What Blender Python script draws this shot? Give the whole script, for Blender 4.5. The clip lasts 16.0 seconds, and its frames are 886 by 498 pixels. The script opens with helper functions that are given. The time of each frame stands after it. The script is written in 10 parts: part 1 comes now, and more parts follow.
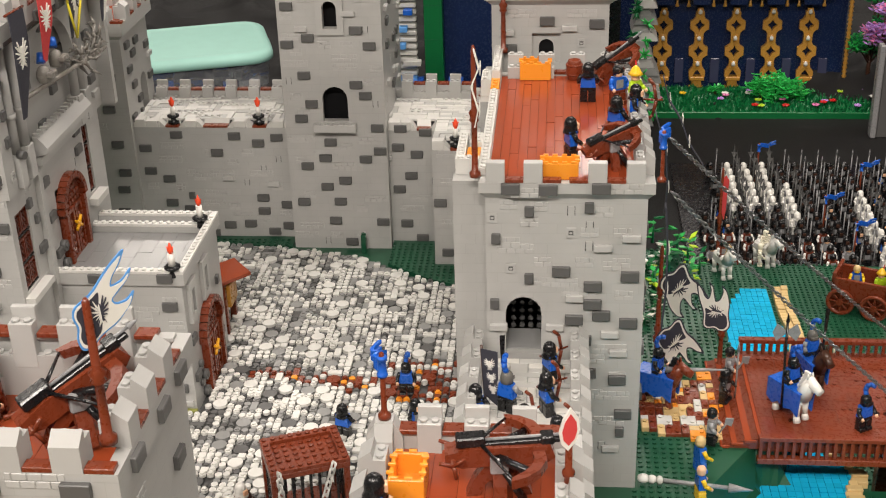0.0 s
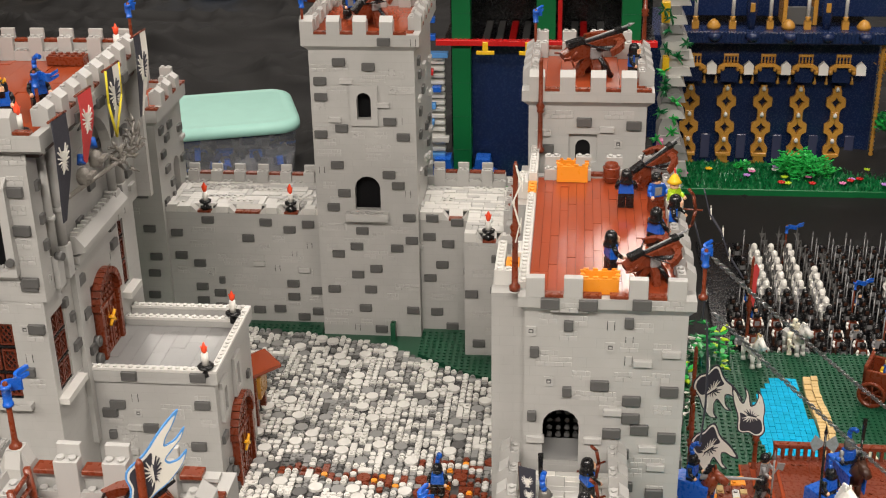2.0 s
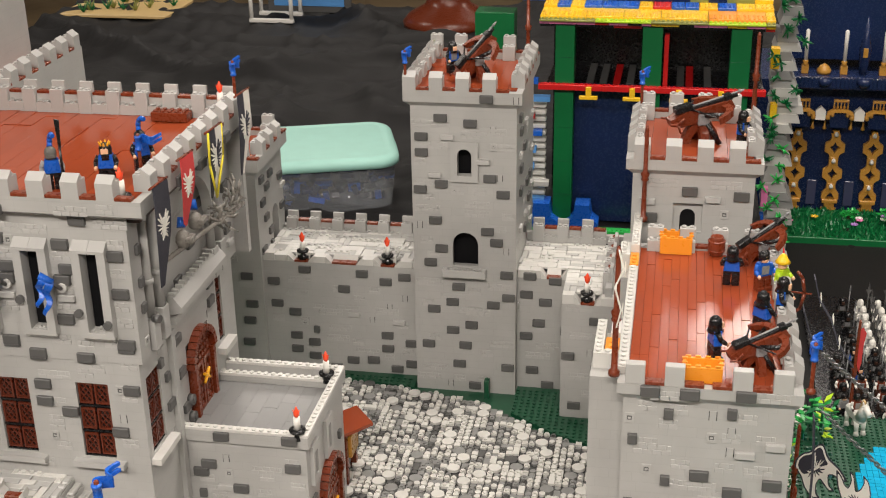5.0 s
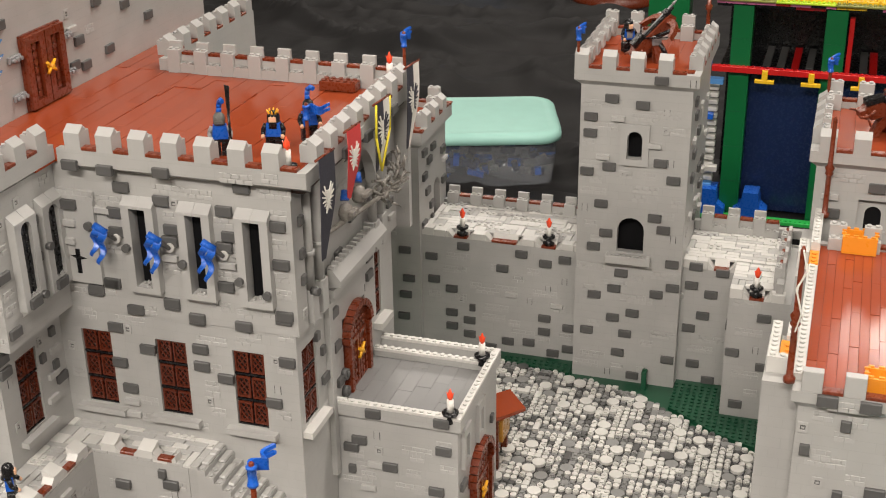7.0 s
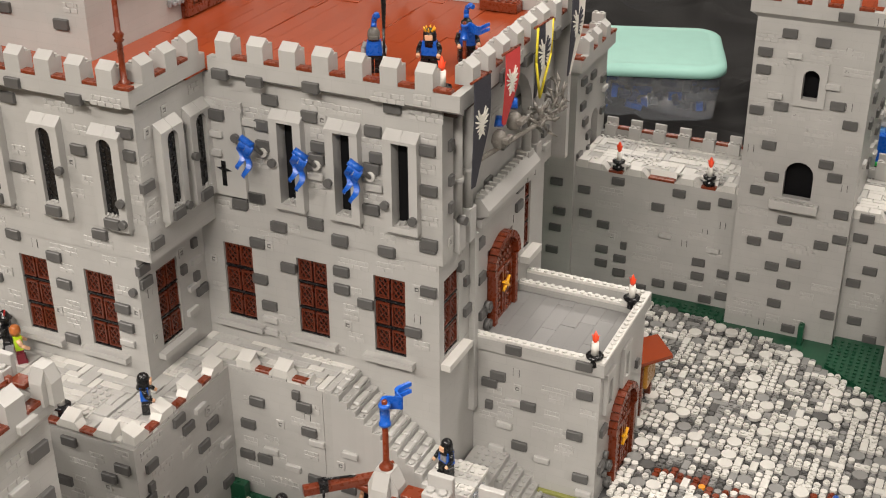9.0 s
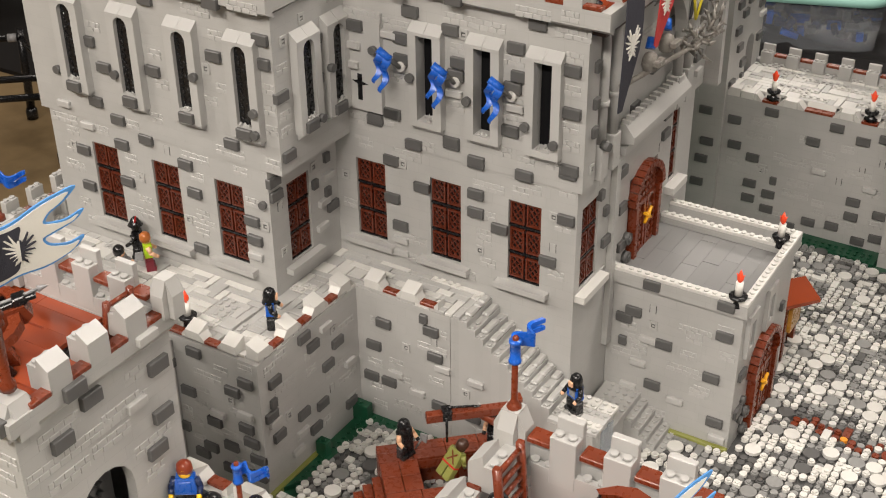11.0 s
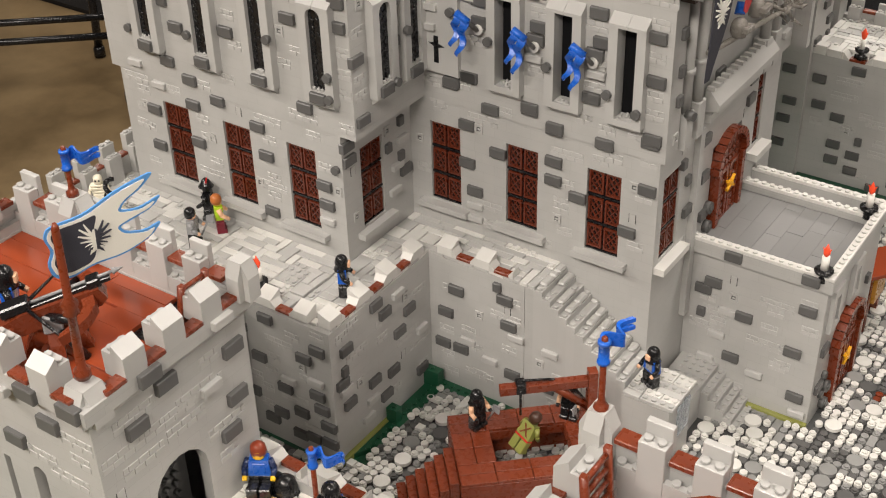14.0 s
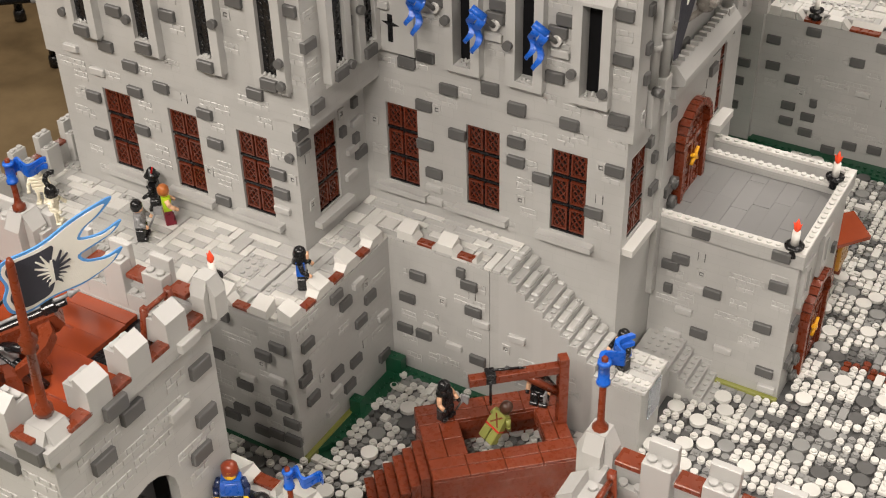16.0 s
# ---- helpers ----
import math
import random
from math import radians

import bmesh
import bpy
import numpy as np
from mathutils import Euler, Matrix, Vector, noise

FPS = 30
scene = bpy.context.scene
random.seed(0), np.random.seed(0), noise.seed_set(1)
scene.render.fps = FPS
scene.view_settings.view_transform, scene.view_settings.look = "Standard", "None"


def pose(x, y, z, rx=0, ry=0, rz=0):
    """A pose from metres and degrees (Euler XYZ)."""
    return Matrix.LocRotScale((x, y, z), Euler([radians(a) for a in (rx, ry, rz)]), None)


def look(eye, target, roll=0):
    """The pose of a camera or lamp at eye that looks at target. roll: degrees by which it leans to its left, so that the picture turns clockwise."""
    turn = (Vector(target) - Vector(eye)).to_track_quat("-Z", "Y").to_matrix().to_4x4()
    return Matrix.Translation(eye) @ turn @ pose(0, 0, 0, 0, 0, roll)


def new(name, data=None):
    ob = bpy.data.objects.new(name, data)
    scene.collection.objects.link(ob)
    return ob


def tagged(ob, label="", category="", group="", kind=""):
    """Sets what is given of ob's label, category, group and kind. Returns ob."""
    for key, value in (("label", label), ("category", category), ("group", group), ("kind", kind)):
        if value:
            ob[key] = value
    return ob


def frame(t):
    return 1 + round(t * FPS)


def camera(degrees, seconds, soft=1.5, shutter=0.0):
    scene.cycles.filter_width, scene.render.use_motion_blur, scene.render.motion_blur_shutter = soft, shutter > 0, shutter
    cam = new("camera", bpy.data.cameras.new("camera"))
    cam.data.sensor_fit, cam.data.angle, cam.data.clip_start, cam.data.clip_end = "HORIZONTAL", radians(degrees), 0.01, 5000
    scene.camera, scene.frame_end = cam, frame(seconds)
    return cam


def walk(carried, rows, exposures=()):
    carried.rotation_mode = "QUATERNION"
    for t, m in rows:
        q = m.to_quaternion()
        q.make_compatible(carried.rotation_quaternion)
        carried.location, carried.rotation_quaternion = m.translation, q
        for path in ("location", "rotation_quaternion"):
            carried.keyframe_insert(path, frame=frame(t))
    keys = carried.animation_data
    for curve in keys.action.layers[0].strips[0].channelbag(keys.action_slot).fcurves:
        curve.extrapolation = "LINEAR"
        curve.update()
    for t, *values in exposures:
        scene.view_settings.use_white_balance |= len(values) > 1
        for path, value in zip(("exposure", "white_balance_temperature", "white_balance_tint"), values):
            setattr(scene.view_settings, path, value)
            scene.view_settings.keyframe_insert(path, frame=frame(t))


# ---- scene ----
cam = camera(37.79, 16.0, soft=1.12)
PATH = [  # seconds, eye, target, roll
    (0, (0.6461, -1.0462, 0.7396), (0.5774, -0.3301, 0.3897), -1.68),
    (0.5, (0.6420, -1.0386, 0.7533), (0.5723, -0.3201, 0.4085), -1.61),
    (1, (0.6379, -1.0323, 0.7678), (0.5667, -0.3106, 0.4302), -1.44),
    (1.5, (0.6320, -1.0258, 0.7796), (0.5578, -0.3011, 0.4490), -1.22),
    (2, (0.6231, -1.0190, 0.7902), (0.5453, -0.2920, 0.4656), -1.02),
    (2.5, (0.6190, -1.0091, 0.8006), (0.5362, -0.2801, 0.4816), -0.91),
    (3, (0.6166, -1.0004, 0.8128), (0.5273, -0.2701, 0.4987), -0.97),
    (5.5, (0.6130, -0.9708, 0.8327), (0.4574, -0.2534, 0.5147), -0.98),
    (6, (0.6073, -0.9629, 0.8320), (0.4283, -0.2519, 0.5118), -0.93),
    (6.5, (0.5991, -0.9566, 0.8306), (0.3969, -0.2537, 0.5065), -0.86),
    (7, (0.5912, -0.9423, 0.8265), (0.3674, -0.2492, 0.4956), -0.83),
    (7.5, (0.5809, -0.9284, 0.8218), (0.3372, -0.2467, 0.4815), -0.75),
    (8, (0.5755, -0.9148, 0.8160), (0.3129, -0.2455, 0.4653), -0.54),
    (8.5, (0.5723, -0.9065, 0.8121), (0.2908, -0.2505, 0.4510), -0.39),
    (9, (0.5692, -0.8965, 0.8072), (0.2687, -0.2545, 0.4363), -0.28),
    (11.5, (0.5391, -0.8555, 0.7823), (0.1657, -0.2869, 0.3612), -0.91),
    (12, (0.5326, -0.8538, 0.7785), (0.1491, -0.2977, 0.3500), -1.08),
    (12.5, (0.5317, -0.8515, 0.7734), (0.1407, -0.3061, 0.3380), -1.30),
    (13, (0.5313, -0.8483, 0.7713), (0.1381, -0.3097, 0.3294), -1.44),
    (13.5, (0.5329, -0.8436, 0.7848), (0.1428, -0.3053, 0.3398), -1.58),
    (14, (0.5170, -0.8348, 0.7981), (0.1349, -0.2916, 0.3520), -1.69),
    (14.5, (0.4814, -0.8183, 0.8076), (0.1087, -0.2685, 0.3616), -1.89),
    (15, (0.4645, -0.8162, 0.8098), (0.1043, -0.2629, 0.3581), -1.92),
    (15.5, (0.4663, -0.8139, 0.8086), (0.1191, -0.2608, 0.3466), -1.75),
    (16, (0.4681, -0.8057, 0.8043), (0.1313, -0.2563, 0.3303), -1.56),
]
walk(cam, [(t, look(e, g, r)) for t, e, g, r in PATH])

# ---- light: a closed hall with rows of ceiling panels ----
U = 0.008  # one stud, in metres
world = bpy.data.worlds.new("hall_air")
scene.world = world
world.use_nodes = True
world.node_tree.nodes["Background"].inputs[0].default_value = (1.0, 0.93, 0.84, 1)
world.node_tree.nodes["Background"].inputs[1].default_value = 0.03
scene.view_settings.exposure = 0.0
LAMP = 57.0
for lx, ly, lw, lh, k in ((-2.2, -1.8, 1.6, 0.5, 1.5), (0.42, -2.45, 1.8, 0.4, 2.6), (3.2, -1.9, 1.6, 0.5, 1.1),
                          (-3.0, 2.4, 1.6, 0.5, 0.6), (0.9, 0.9, 1.6, 0.5, 0.9), (3.6, 1.0, 1.6, 0.5, 0.6),
                          (-1.2, 5.0, 1.2, 0.5, 0.7), (1.05, 5.0, 0.5, 1.3, 0.6), (3.2, 5.0, 1.2, 0.5, 0.7)):
    lamp = bpy.data.lights.new("ceiling_panel_light", "AREA")
    lamp.shape, lamp.size, lamp.size_y = "RECTANGLE", lw, lh
    lamp.energy, lamp.color = LAMP * k, (1.0, 0.914, 0.828)
    ob = new("ceiling_panel_light", lamp)
    ob.matrix_world = pose(lx, ly, 2.55)


# ---- materials ----
def nodes_of(name):
    m = bpy.data.materials.new(name)
    m.use_nodes = True
    nt = m.node_tree
    return m, nt, nt.nodes["Principled BSDF"]


def plastic(name, color, rough=0.28, vary=0.10, grain=0.05, scale=260, wear=0.0, spec=0.5):
    """Moulded plastic: a slight tone shift from piece to piece, faint scuffs in the gloss, a soft waviness."""
    m, nt, b = nodes_of(name)
    info = nt.nodes.new("ShaderNodeObjectInfo")
    isl = nt.nodes.new("ShaderNodeNewGeometry")
    add = nt.nodes.new("ShaderNodeMath")
    add.operation = "ADD"
    nt.links.new(info.outputs["Random"], add.inputs[0])
    nt.links.new(isl.outputs["Random Per Island"], add.inputs[1])
    nz = nt.nodes.new("ShaderNodeTexNoise")
    nz.inputs["Scale"].default_value, nz.inputs["Detail"].default_value = scale * 0.12, 4
    co = nt.nodes.new("ShaderNodeTexCoord")
    nt.links.new(co.outputs["Object"], nz.inputs["Vector"])
    mix = nt.nodes.new("ShaderNodeMath")
    mix.operation = "MULTIPLY_ADD"
    nt.links.new(add.outputs[0], mix.inputs[0])
    mix.inputs[1].default_value = vary
    mix.inputs[2].default_value = 1 - vary - 0.06
    plus = nt.nodes.new("ShaderNodeMath")
    plus.operation = "MULTIPLY_ADD"
    nt.links.new(nz.outputs["Fac"], plus.inputs[0])
    plus.inputs[1].default_value = 0.12
    nt.links.new(mix.outputs[0], plus.inputs[2])
    hue = nt.nodes.new("ShaderNodeHueSaturation")
    hue.inputs["Color"].default_value = (*color, 1)
    nt.links.new(plus.outputs[0], hue.inputs["Value"])
    nt.links.new(hue.outputs[0], b.inputs["Base Color"])
    fine = nt.nodes.new("ShaderNodeTexNoise")
    fine.inputs["Scale"].default_value, fine.inputs["Detail"].default_value = scale, 3
    nt.links.new(co.outputs["Object"], fine.inputs["Vector"])
    rr = nt.nodes.new("ShaderNodeMapRange")
    rr.inputs["To Min"].default_value, rr.inputs["To Max"].default_value = max(0.05, rough - 0.07), rough + 0.12
    nt.links.new(fine.outputs["Fac"], rr.inputs["Value"])
    nt.links.new(rr.outputs[0], b.inputs["Roughness"])
    bump = nt.nodes.new("ShaderNodeBump")
    bump.inputs["Strength"].default_value, bump.inputs["Distance"].default_value = grain, 0.0006
    nt.links.new(nz.outputs["Fac"], bump.inputs["Height"])
    nt.links.new(bump.outputs[0], b.inputs["Normal"])
    b.inputs["Specular IOR Level"].default_value = spec
    return m


def stonewall(name, color, bricks=True):
    """Walls laid of toy bricks: courses 9.6 mm high with hairline joints, each brick a touch different."""
    m, nt, b = nodes_of(name)
    geo = nt.nodes.new("ShaderNodeNewGeometry")
    sp = nt.nodes.new("ShaderNodeSeparateXYZ")
    nt.links.new(geo.outputs["Position"], sp.inputs[0])
    sn = nt.nodes.new("ShaderNodeSeparateXYZ")
    nt.links.new(geo.outputs["True Normal"], sn.inputs[0])
    ab = nt.nodes.new("ShaderNodeMath")
    ab.operation = "ABSOLUTE"
    nt.links.new(sn.outputs["X"], ab.inputs[0])
    gt = nt.nodes.new("ShaderNodeMath")
    gt.operation = "GREATER_THAN"
    gt.inputs[1].default_value = 0.6
    nt.links.new(ab.outputs[0], gt.inputs[0])
    pick = nt.nodes.new("ShaderNodeMix")
    nt.links.new(gt.outputs[0], pick.inputs["Factor"])
    nt.links.new(sp.outputs["X"], pick.inputs["A"])
    nt.links.new(sp.outputs["Y"], pick.inputs["B"])
    uv = nt.nodes.new("ShaderNodeCombineXYZ")
    nt.links.new(pick.outputs["Result"], uv.inputs["X"])
    nt.links.new(sp.outputs["Z"], uv.inputs["Y"])
    br = nt.nodes.new("ShaderNodeTexBrick")
    br.inputs["Scale"].default_value = 1.0
    br.inputs["Brick Width"].default_value, br.inputs["Row Height"].default_value = 0.032, 0.0096
    br.inputs["Mortar Size"].default_value, br.inputs["Mortar Smooth"].default_value = 0.00022, 0.4
    br.offset, br.squash, br.squash_frequency = 0.375, 0.75, 3
    br.inputs["Color1"].default_value = (0.985, 0.985, 0.985, 1)
    br.inputs["Color2"].default_value = (1.015, 1.015, 1.015, 1)
    br.inputs["Mortar"].default_value = (0.90, 0.90, 0.90, 1)
    nt.links.new(uv.outputs[0], br.inputs["Vector"])
    nz = nt.nodes.new("ShaderNodeTexNoise")
    nz.inputs["Scale"].default_value, nz.inputs["Detail"].default_value = 28, 5
    nt.links.new(geo.outputs["Position"], nz.inputs["Vector"])
    rng = nt.nodes.new("ShaderNodeMapRange")
    rng.inputs["To Min"].default_value, rng.inputs["To Max"].default_value = 0.88, 1.12
    nt.links.new(nz.outputs["Fac"], rng.inputs["Value"])
    mul = nt.nodes.new("ShaderNodeMix")
    mul.data_type, mul.blend_type = "RGBA", "MULTIPLY"
    mul.inputs["Factor"].default_value = 1
    mul.inputs["A"].default_value = (*color, 1)
    nt.links.new(br.outputs["Color"], mul.inputs["B"])
    hue = nt.nodes.new("ShaderNodeHueSaturation")
    nt.links.new(mul.outputs["Result"], hue.inputs["Color"])
    nt.links.new(rng.outputs[0], hue.inputs["Value"])
    nt.links.new(hue.outputs[0], b.inputs["Base Color"])
    rr = nt.nodes.new("ShaderNodeMapRange")
    rr.inputs["To Min"].default_value, rr.inputs["To Max"].default_value = 0.25, 0.48
    nt.links.new(nz.outputs["Fac"], rr.inputs["Value"])
    nt.links.new(rr.outputs[0], b.inputs["Roughness"])
    inv = nt.nodes.new("ShaderNodeMath")
    inv.operation = "SUBTRACT"
    inv.inputs[0].default_value = 1
    nt.links.new(br.outputs["Fac"], inv.inputs[1])
    bump = nt.nodes.new("ShaderNodeBump")
    bump.inputs["Strength"].default_value, bump.inputs["Distance"].default_value = 0.35, 0.0002
    nt.links.new(inv.outputs[0], bump.inputs["Height"])
    nt.links.new(bump.outputs[0], b.inputs["Normal"])
    return m


def cloth(name, color, scale=900, folds=0.0):
    m, nt, b = nodes_of(name)
    co = nt.nodes.new("ShaderNodeTexCoord")
    nz = nt.nodes.new("ShaderNodeTexNoise")
    nz.inputs["Scale"].default_value, nz.inputs["Detail"].default_value = scale, 4
    nt.links.new(co.outputs["Object"], nz.inputs["Vector"])
    big = nt.nodes.new("ShaderNodeTexNoise")
    big.inputs["Scale"].default_value, big.inputs["Detail"].default_value = 9, 5
    nt.links.new(co.outputs["Object"], big.inputs["Vector"])
    rng = nt.nodes.new("ShaderNodeMapRange")
    rng.inputs["To Min"].default_value, rng.inputs["To Max"].default_value = 0.7, 1.35
    nt.links.new(big.outputs["Fac"], rng.inputs["Value"])
    hue = nt.nodes.new("ShaderNodeHueSaturation")
    hue.inputs["Color"].default_value = (*color, 1)
    nt.links.new(rng.outputs[0], hue.inputs["Value"])
    nt.links.new(hue.outputs[0], b.inputs["Base Color"])
    b.inputs["Roughness"].default_value = 0.62
    b.inputs["Sheen Weight"].default_value = 0.02
    b.inputs["Specular IOR Level"].default_value = 0.26
    bump = nt.nodes.new("ShaderNodeBump")
    bump.inputs["Strength"].default_value, bump.inputs["Distance"].default_value = 0.35, 0.0008
    nt.links.new(nz.outputs["Fac"], bump.inputs["Height"])
    nt.links.new(bump.outputs[0], b.inputs["Normal"])
    return m


GREY = plastic("light_grey_plastic", (0.44, 0.435, 0.42), 0.30, 0.06)
WALL = stonewall("grey_brick_courses", (0.42, 0.415, 0.40))
DARK = plastic("dark_grey_plastic", (0.097, 0.096, 0.094), 0.34, 0.10)
MIDG = plastic("worn_grey_plastic", (0.30, 0.30, 0.295), 0.34, 0.12)
PALE = plastic("pale_grey_plastic", (0.61, 0.60, 0.57), 0.30, 0.10)
WHITE = plastic("white_plastic", (0.80, 0.78, 0.73), 0.30, 0.08)
SHUTTER = plastic("shutter_brown_plastic", (0.115, 0.022, 0.009), 0.26, 0.14)
BROWN = plastic("reddish_brown_plastic", (0.17, 0.033, 0.012), 0.26, 0.14)
DECK = plastic("brown_tile_plastic", (0.30, 0.054, 0.018), 0.17, 0.09, 0.08)
DKBROWN = plastic("dark_brown_plastic", (0.055, 0.022, 0.012), 0.30)
ORANGE = plastic("light_orange_plastic", (0.82, 0.30, 0.025), 0.28)
GOLD = plastic("pearl_gold_plastic", (0.50, 0.25, 0.045), 0.26)
YELLOW = plastic("yellow_plastic", (0.85, 0.52, 0.02), 0.26)
TAN = plastic("tan_plastic", (0.62, 0.44, 0.20), 0.32, 0.14)
BLUE = plastic("blue_plastic", (0.011, 0.105, 0.52), 0.26)
NAVY = plastic("dark_blue_plastic", (0.010, 0.022, 0.075), 0.24)
BLACK = plastic("black_plastic", (0.008, 0.008, 0.009), 0.24)
# near-black, low gloss: stands in for the shade inside openings
SHADE = plastic("hollow_shade_plastic", (0.006, 0.006, 0.007), 0.6, spec=0.15)
SILVER = plastic("pearl_grey_plastic", (0.27, 0.27, 0.275), 0.26)
FLAME = plastic("trans_orange_plastic", (0.92, 0.085, 0.03), 0.2)
GREEN = plastic("dark_green_plastic", (0.010, 0.075, 0.036), 0.32, 0.12)
BRIGHT = plastic("bright_green_plastic", (0.025, 0.42, 0.075), 0.32, 0.2)
LEAFG = plastic("green_column_plastic", (0.004, 0.135, 0.038), 0.3)
OLIVE = plastic("olive_plastic", (0.24, 0.25, 0.06), 0.34)
LIME = plastic("lime_plastic", (0.42, 0.62, 0.02), 0.3)
RED = plastic("red_plastic", (0.55, 0.012, 0.012), 0.28)
SKIN = plastic("light_nougat_plastic", (0.78, 0.46, 0.28), 0.32)
PINK = plastic("bright_pink_plastic", (0.72, 0.20, 0.42), 0.3)
LILAC = plastic("lavender_plastic", (0.46, 0.24, 0.62), 0.3)
AZURE = plastic("trans_blue_plastic", (0.010, 0.42, 0.70), 0.12, 0.18, 0.3)
MINT = plastic("mint_lid_plastic", (0.36, 0.66, 0.58), 0.42, 0.02, 0.02)
BLACKCLOTH = cloth("black_table_cloth", (0.0075, 0.007, 0.0072))
FLAGDARK = cloth("dark_flag_cloth", (0.045, 0.045, 0.06), 1500)
FLAGWHITE = cloth("white_flag_cloth", (0.78, 0.76, 0.70), 1500)
FLAGBLUE = cloth("blue_flag_cloth", (0.10, 0.30, 0.66), 1500)
FLAGRED = cloth("red_flag_cloth", (0.62, 0.06, 0.06), 1500)
FLAGYEL = cloth("yellow_flag_cloth", (0.80, 0.66, 0.05), 1500)
STEEL, _nt, _b = nodes_of("chain_metal")
_b.inputs["Base Color"].default_value = (0.35, 0.35, 0.36, 1)
_b.inputs["Metallic"].default_value, _b.inputs["Roughness"].default_value = 0.9, 0.3
CLEAR, _nt, _b = nodes_of("clear_tub_plastic")
_b.inputs["Base Color"].default_value = (0.80, 0.84, 0.90, 1)
_b.inputs["Roughness"].default_value = 0.25
_b.inputs["Transmission Weight"].default_value = 0.85
_b.inputs["IOR"].default_value = 1.2


# ---- mesh helpers, in studs ----
def face_of(side, at):
    """A wall face: side front/back/right/left and its plane. pt(u, d, z): along it, into it, up."""
    return {"front": lambda u, d, z: (u, at + d, z), "back": lambda u, d, z: (u, at - d, z),
            "right": lambda u, d, z: (at - d, u, z), "left": lambda u, d, z: (at + d, u, z)}[side], side


def flat(u, d, z):
    return (u, d, z)


FLAT = (flat, "front")
FLIP = {"front": False, "back": True, "right": True, "left": False}


def prism(bm, F, poly, d0, d1, mi=0):
    """A polygon in (u, z), counter-clockwise from outside, pushed from depth d0 to d1."""
    pt, side = F
    a = [bm.verts.new(Vector(pt(u, d0, z)) * U) for u, z in poly]
    b = [bm.verts.new(Vector(pt(u, d1, z)) * U) for u, z in poly]
    n = len(poly)
    quads = [(a[i], b[i], b[(i + 1) % n], a[(i + 1) % n]) for i in range(n)] + [tuple(a), tuple(reversed(b))]
    for q in quads:
        f = bm.faces.new(tuple(reversed(q)) if FLIP[side] else q)
        f.material_index = mi


def fbox(bm, F, u0, u1, d0, d1, z0, z1, mi=0):
    prism(bm, F, [(u0, z0), (u1, z0), (u1, z1), (u0, z1)], d0, d1, mi)


def box(bm, x0, x1, y0, y1, z0, z1, mi=0):
    fbox(bm, FLAT, x0, x1, y0, y1, z0, z1, mi)


def cbox(bm, x0, x1, y0, y1, z0, z1, c=0.08, mi=0, m=None):
    """A box with chamfered edges."""
    xs, ys, zs = (x0, x1), (y0, y1), (z0, z1)
    v = {}
    for i in (0, 1):
        for j in (0, 1):
            for k in (0, 1):
                s = [1 - 2 * t for t in (i, j, k)]
                p = Vector((xs[i], ys[j], zs[k]))
                for ax in range(3):
                    q = p.copy()
                    for o in range(3):
                        if o != ax:
                            q[o] += s[o] * c
                    q = q * U
                    v[i, j, k, ax] = bm.verts.new(m @ q if m else q)
    def quad(*q):
        bm.faces.new(q).material_index = mi
    # ax = the axis along which the vertex sits on the outermost plane is every other one
    for k, flipped in ((0, True), (1, False)):
        for ax in range(3):
            o1, o2 = (ax + 1) % 3, (ax + 2) % 3
            ring = []
            for a, b2 in ((0, 0), (1, 0), (1, 1), (0, 1)):
                idx = [0, 0, 0]
                idx[ax], idx[o1], idx[o2] = k, a, b2
                ring.append(v[(*idx, ax)])
            quad(*(reversed(ring) if flipped else ring))
    for ax in range(3):
        o1, o2 = (ax + 1) % 3, (ax + 2) % 3
        for a in (0, 1):
            for b2 in (0, 1):
                i0, i1 = [0, 0, 0], [0, 0, 0]
                i0[o1], i0[o2], i1[o1], i1[o2], i1[ax] = a, b2, a, b2, 1
                ring = [v[(*i0, o1)], v[(*i1, o1)], v[(*i1, o2)], v[(*i0, o2)]]
                quad(*(ring if (a == b2) else reversed(ring)))
    for i in (0, 1):
        for j in (0, 1):
            for k in (0, 1):
                ring = [v[i, j, k, 0], v[i, j, k, 1], v[i, j, k, 2]]
                quad(*(ring if (i + j + k) % 2 else reversed(ring)))


def tube(bm, p, q, r0, r1=None, n=10, mi=0, caps=True):
    """A tapered round bar from p to q."""
    p, q = Vector(p), Vector(q)
    r1 = r0 if r1 is None else r1
    ax = (q - p).normalized()
    s = ax.orthogonal().normalized()
    t = ax.cross(s)
    rings = []
    for c, r in ((p, r0), (q, r1)):
        rings.append([bm.verts.new((c + (s * math.cos(i * math.tau / n) + t * math.sin(i * math.tau / n)) * r) * U) for i in range(n)])
    for i in range(n):
        f = bm.faces.new((rings[0][i], rings[0][(i + 1) % n], rings[1][(i + 1) % n], rings[1][i]))
        f.material_index, f.smooth = mi, True
    if caps:
        bm.faces.new(tuple(reversed(rings[0]))).material_index = mi
        bm.faces.new(tuple(rings[1])).material_index = mi


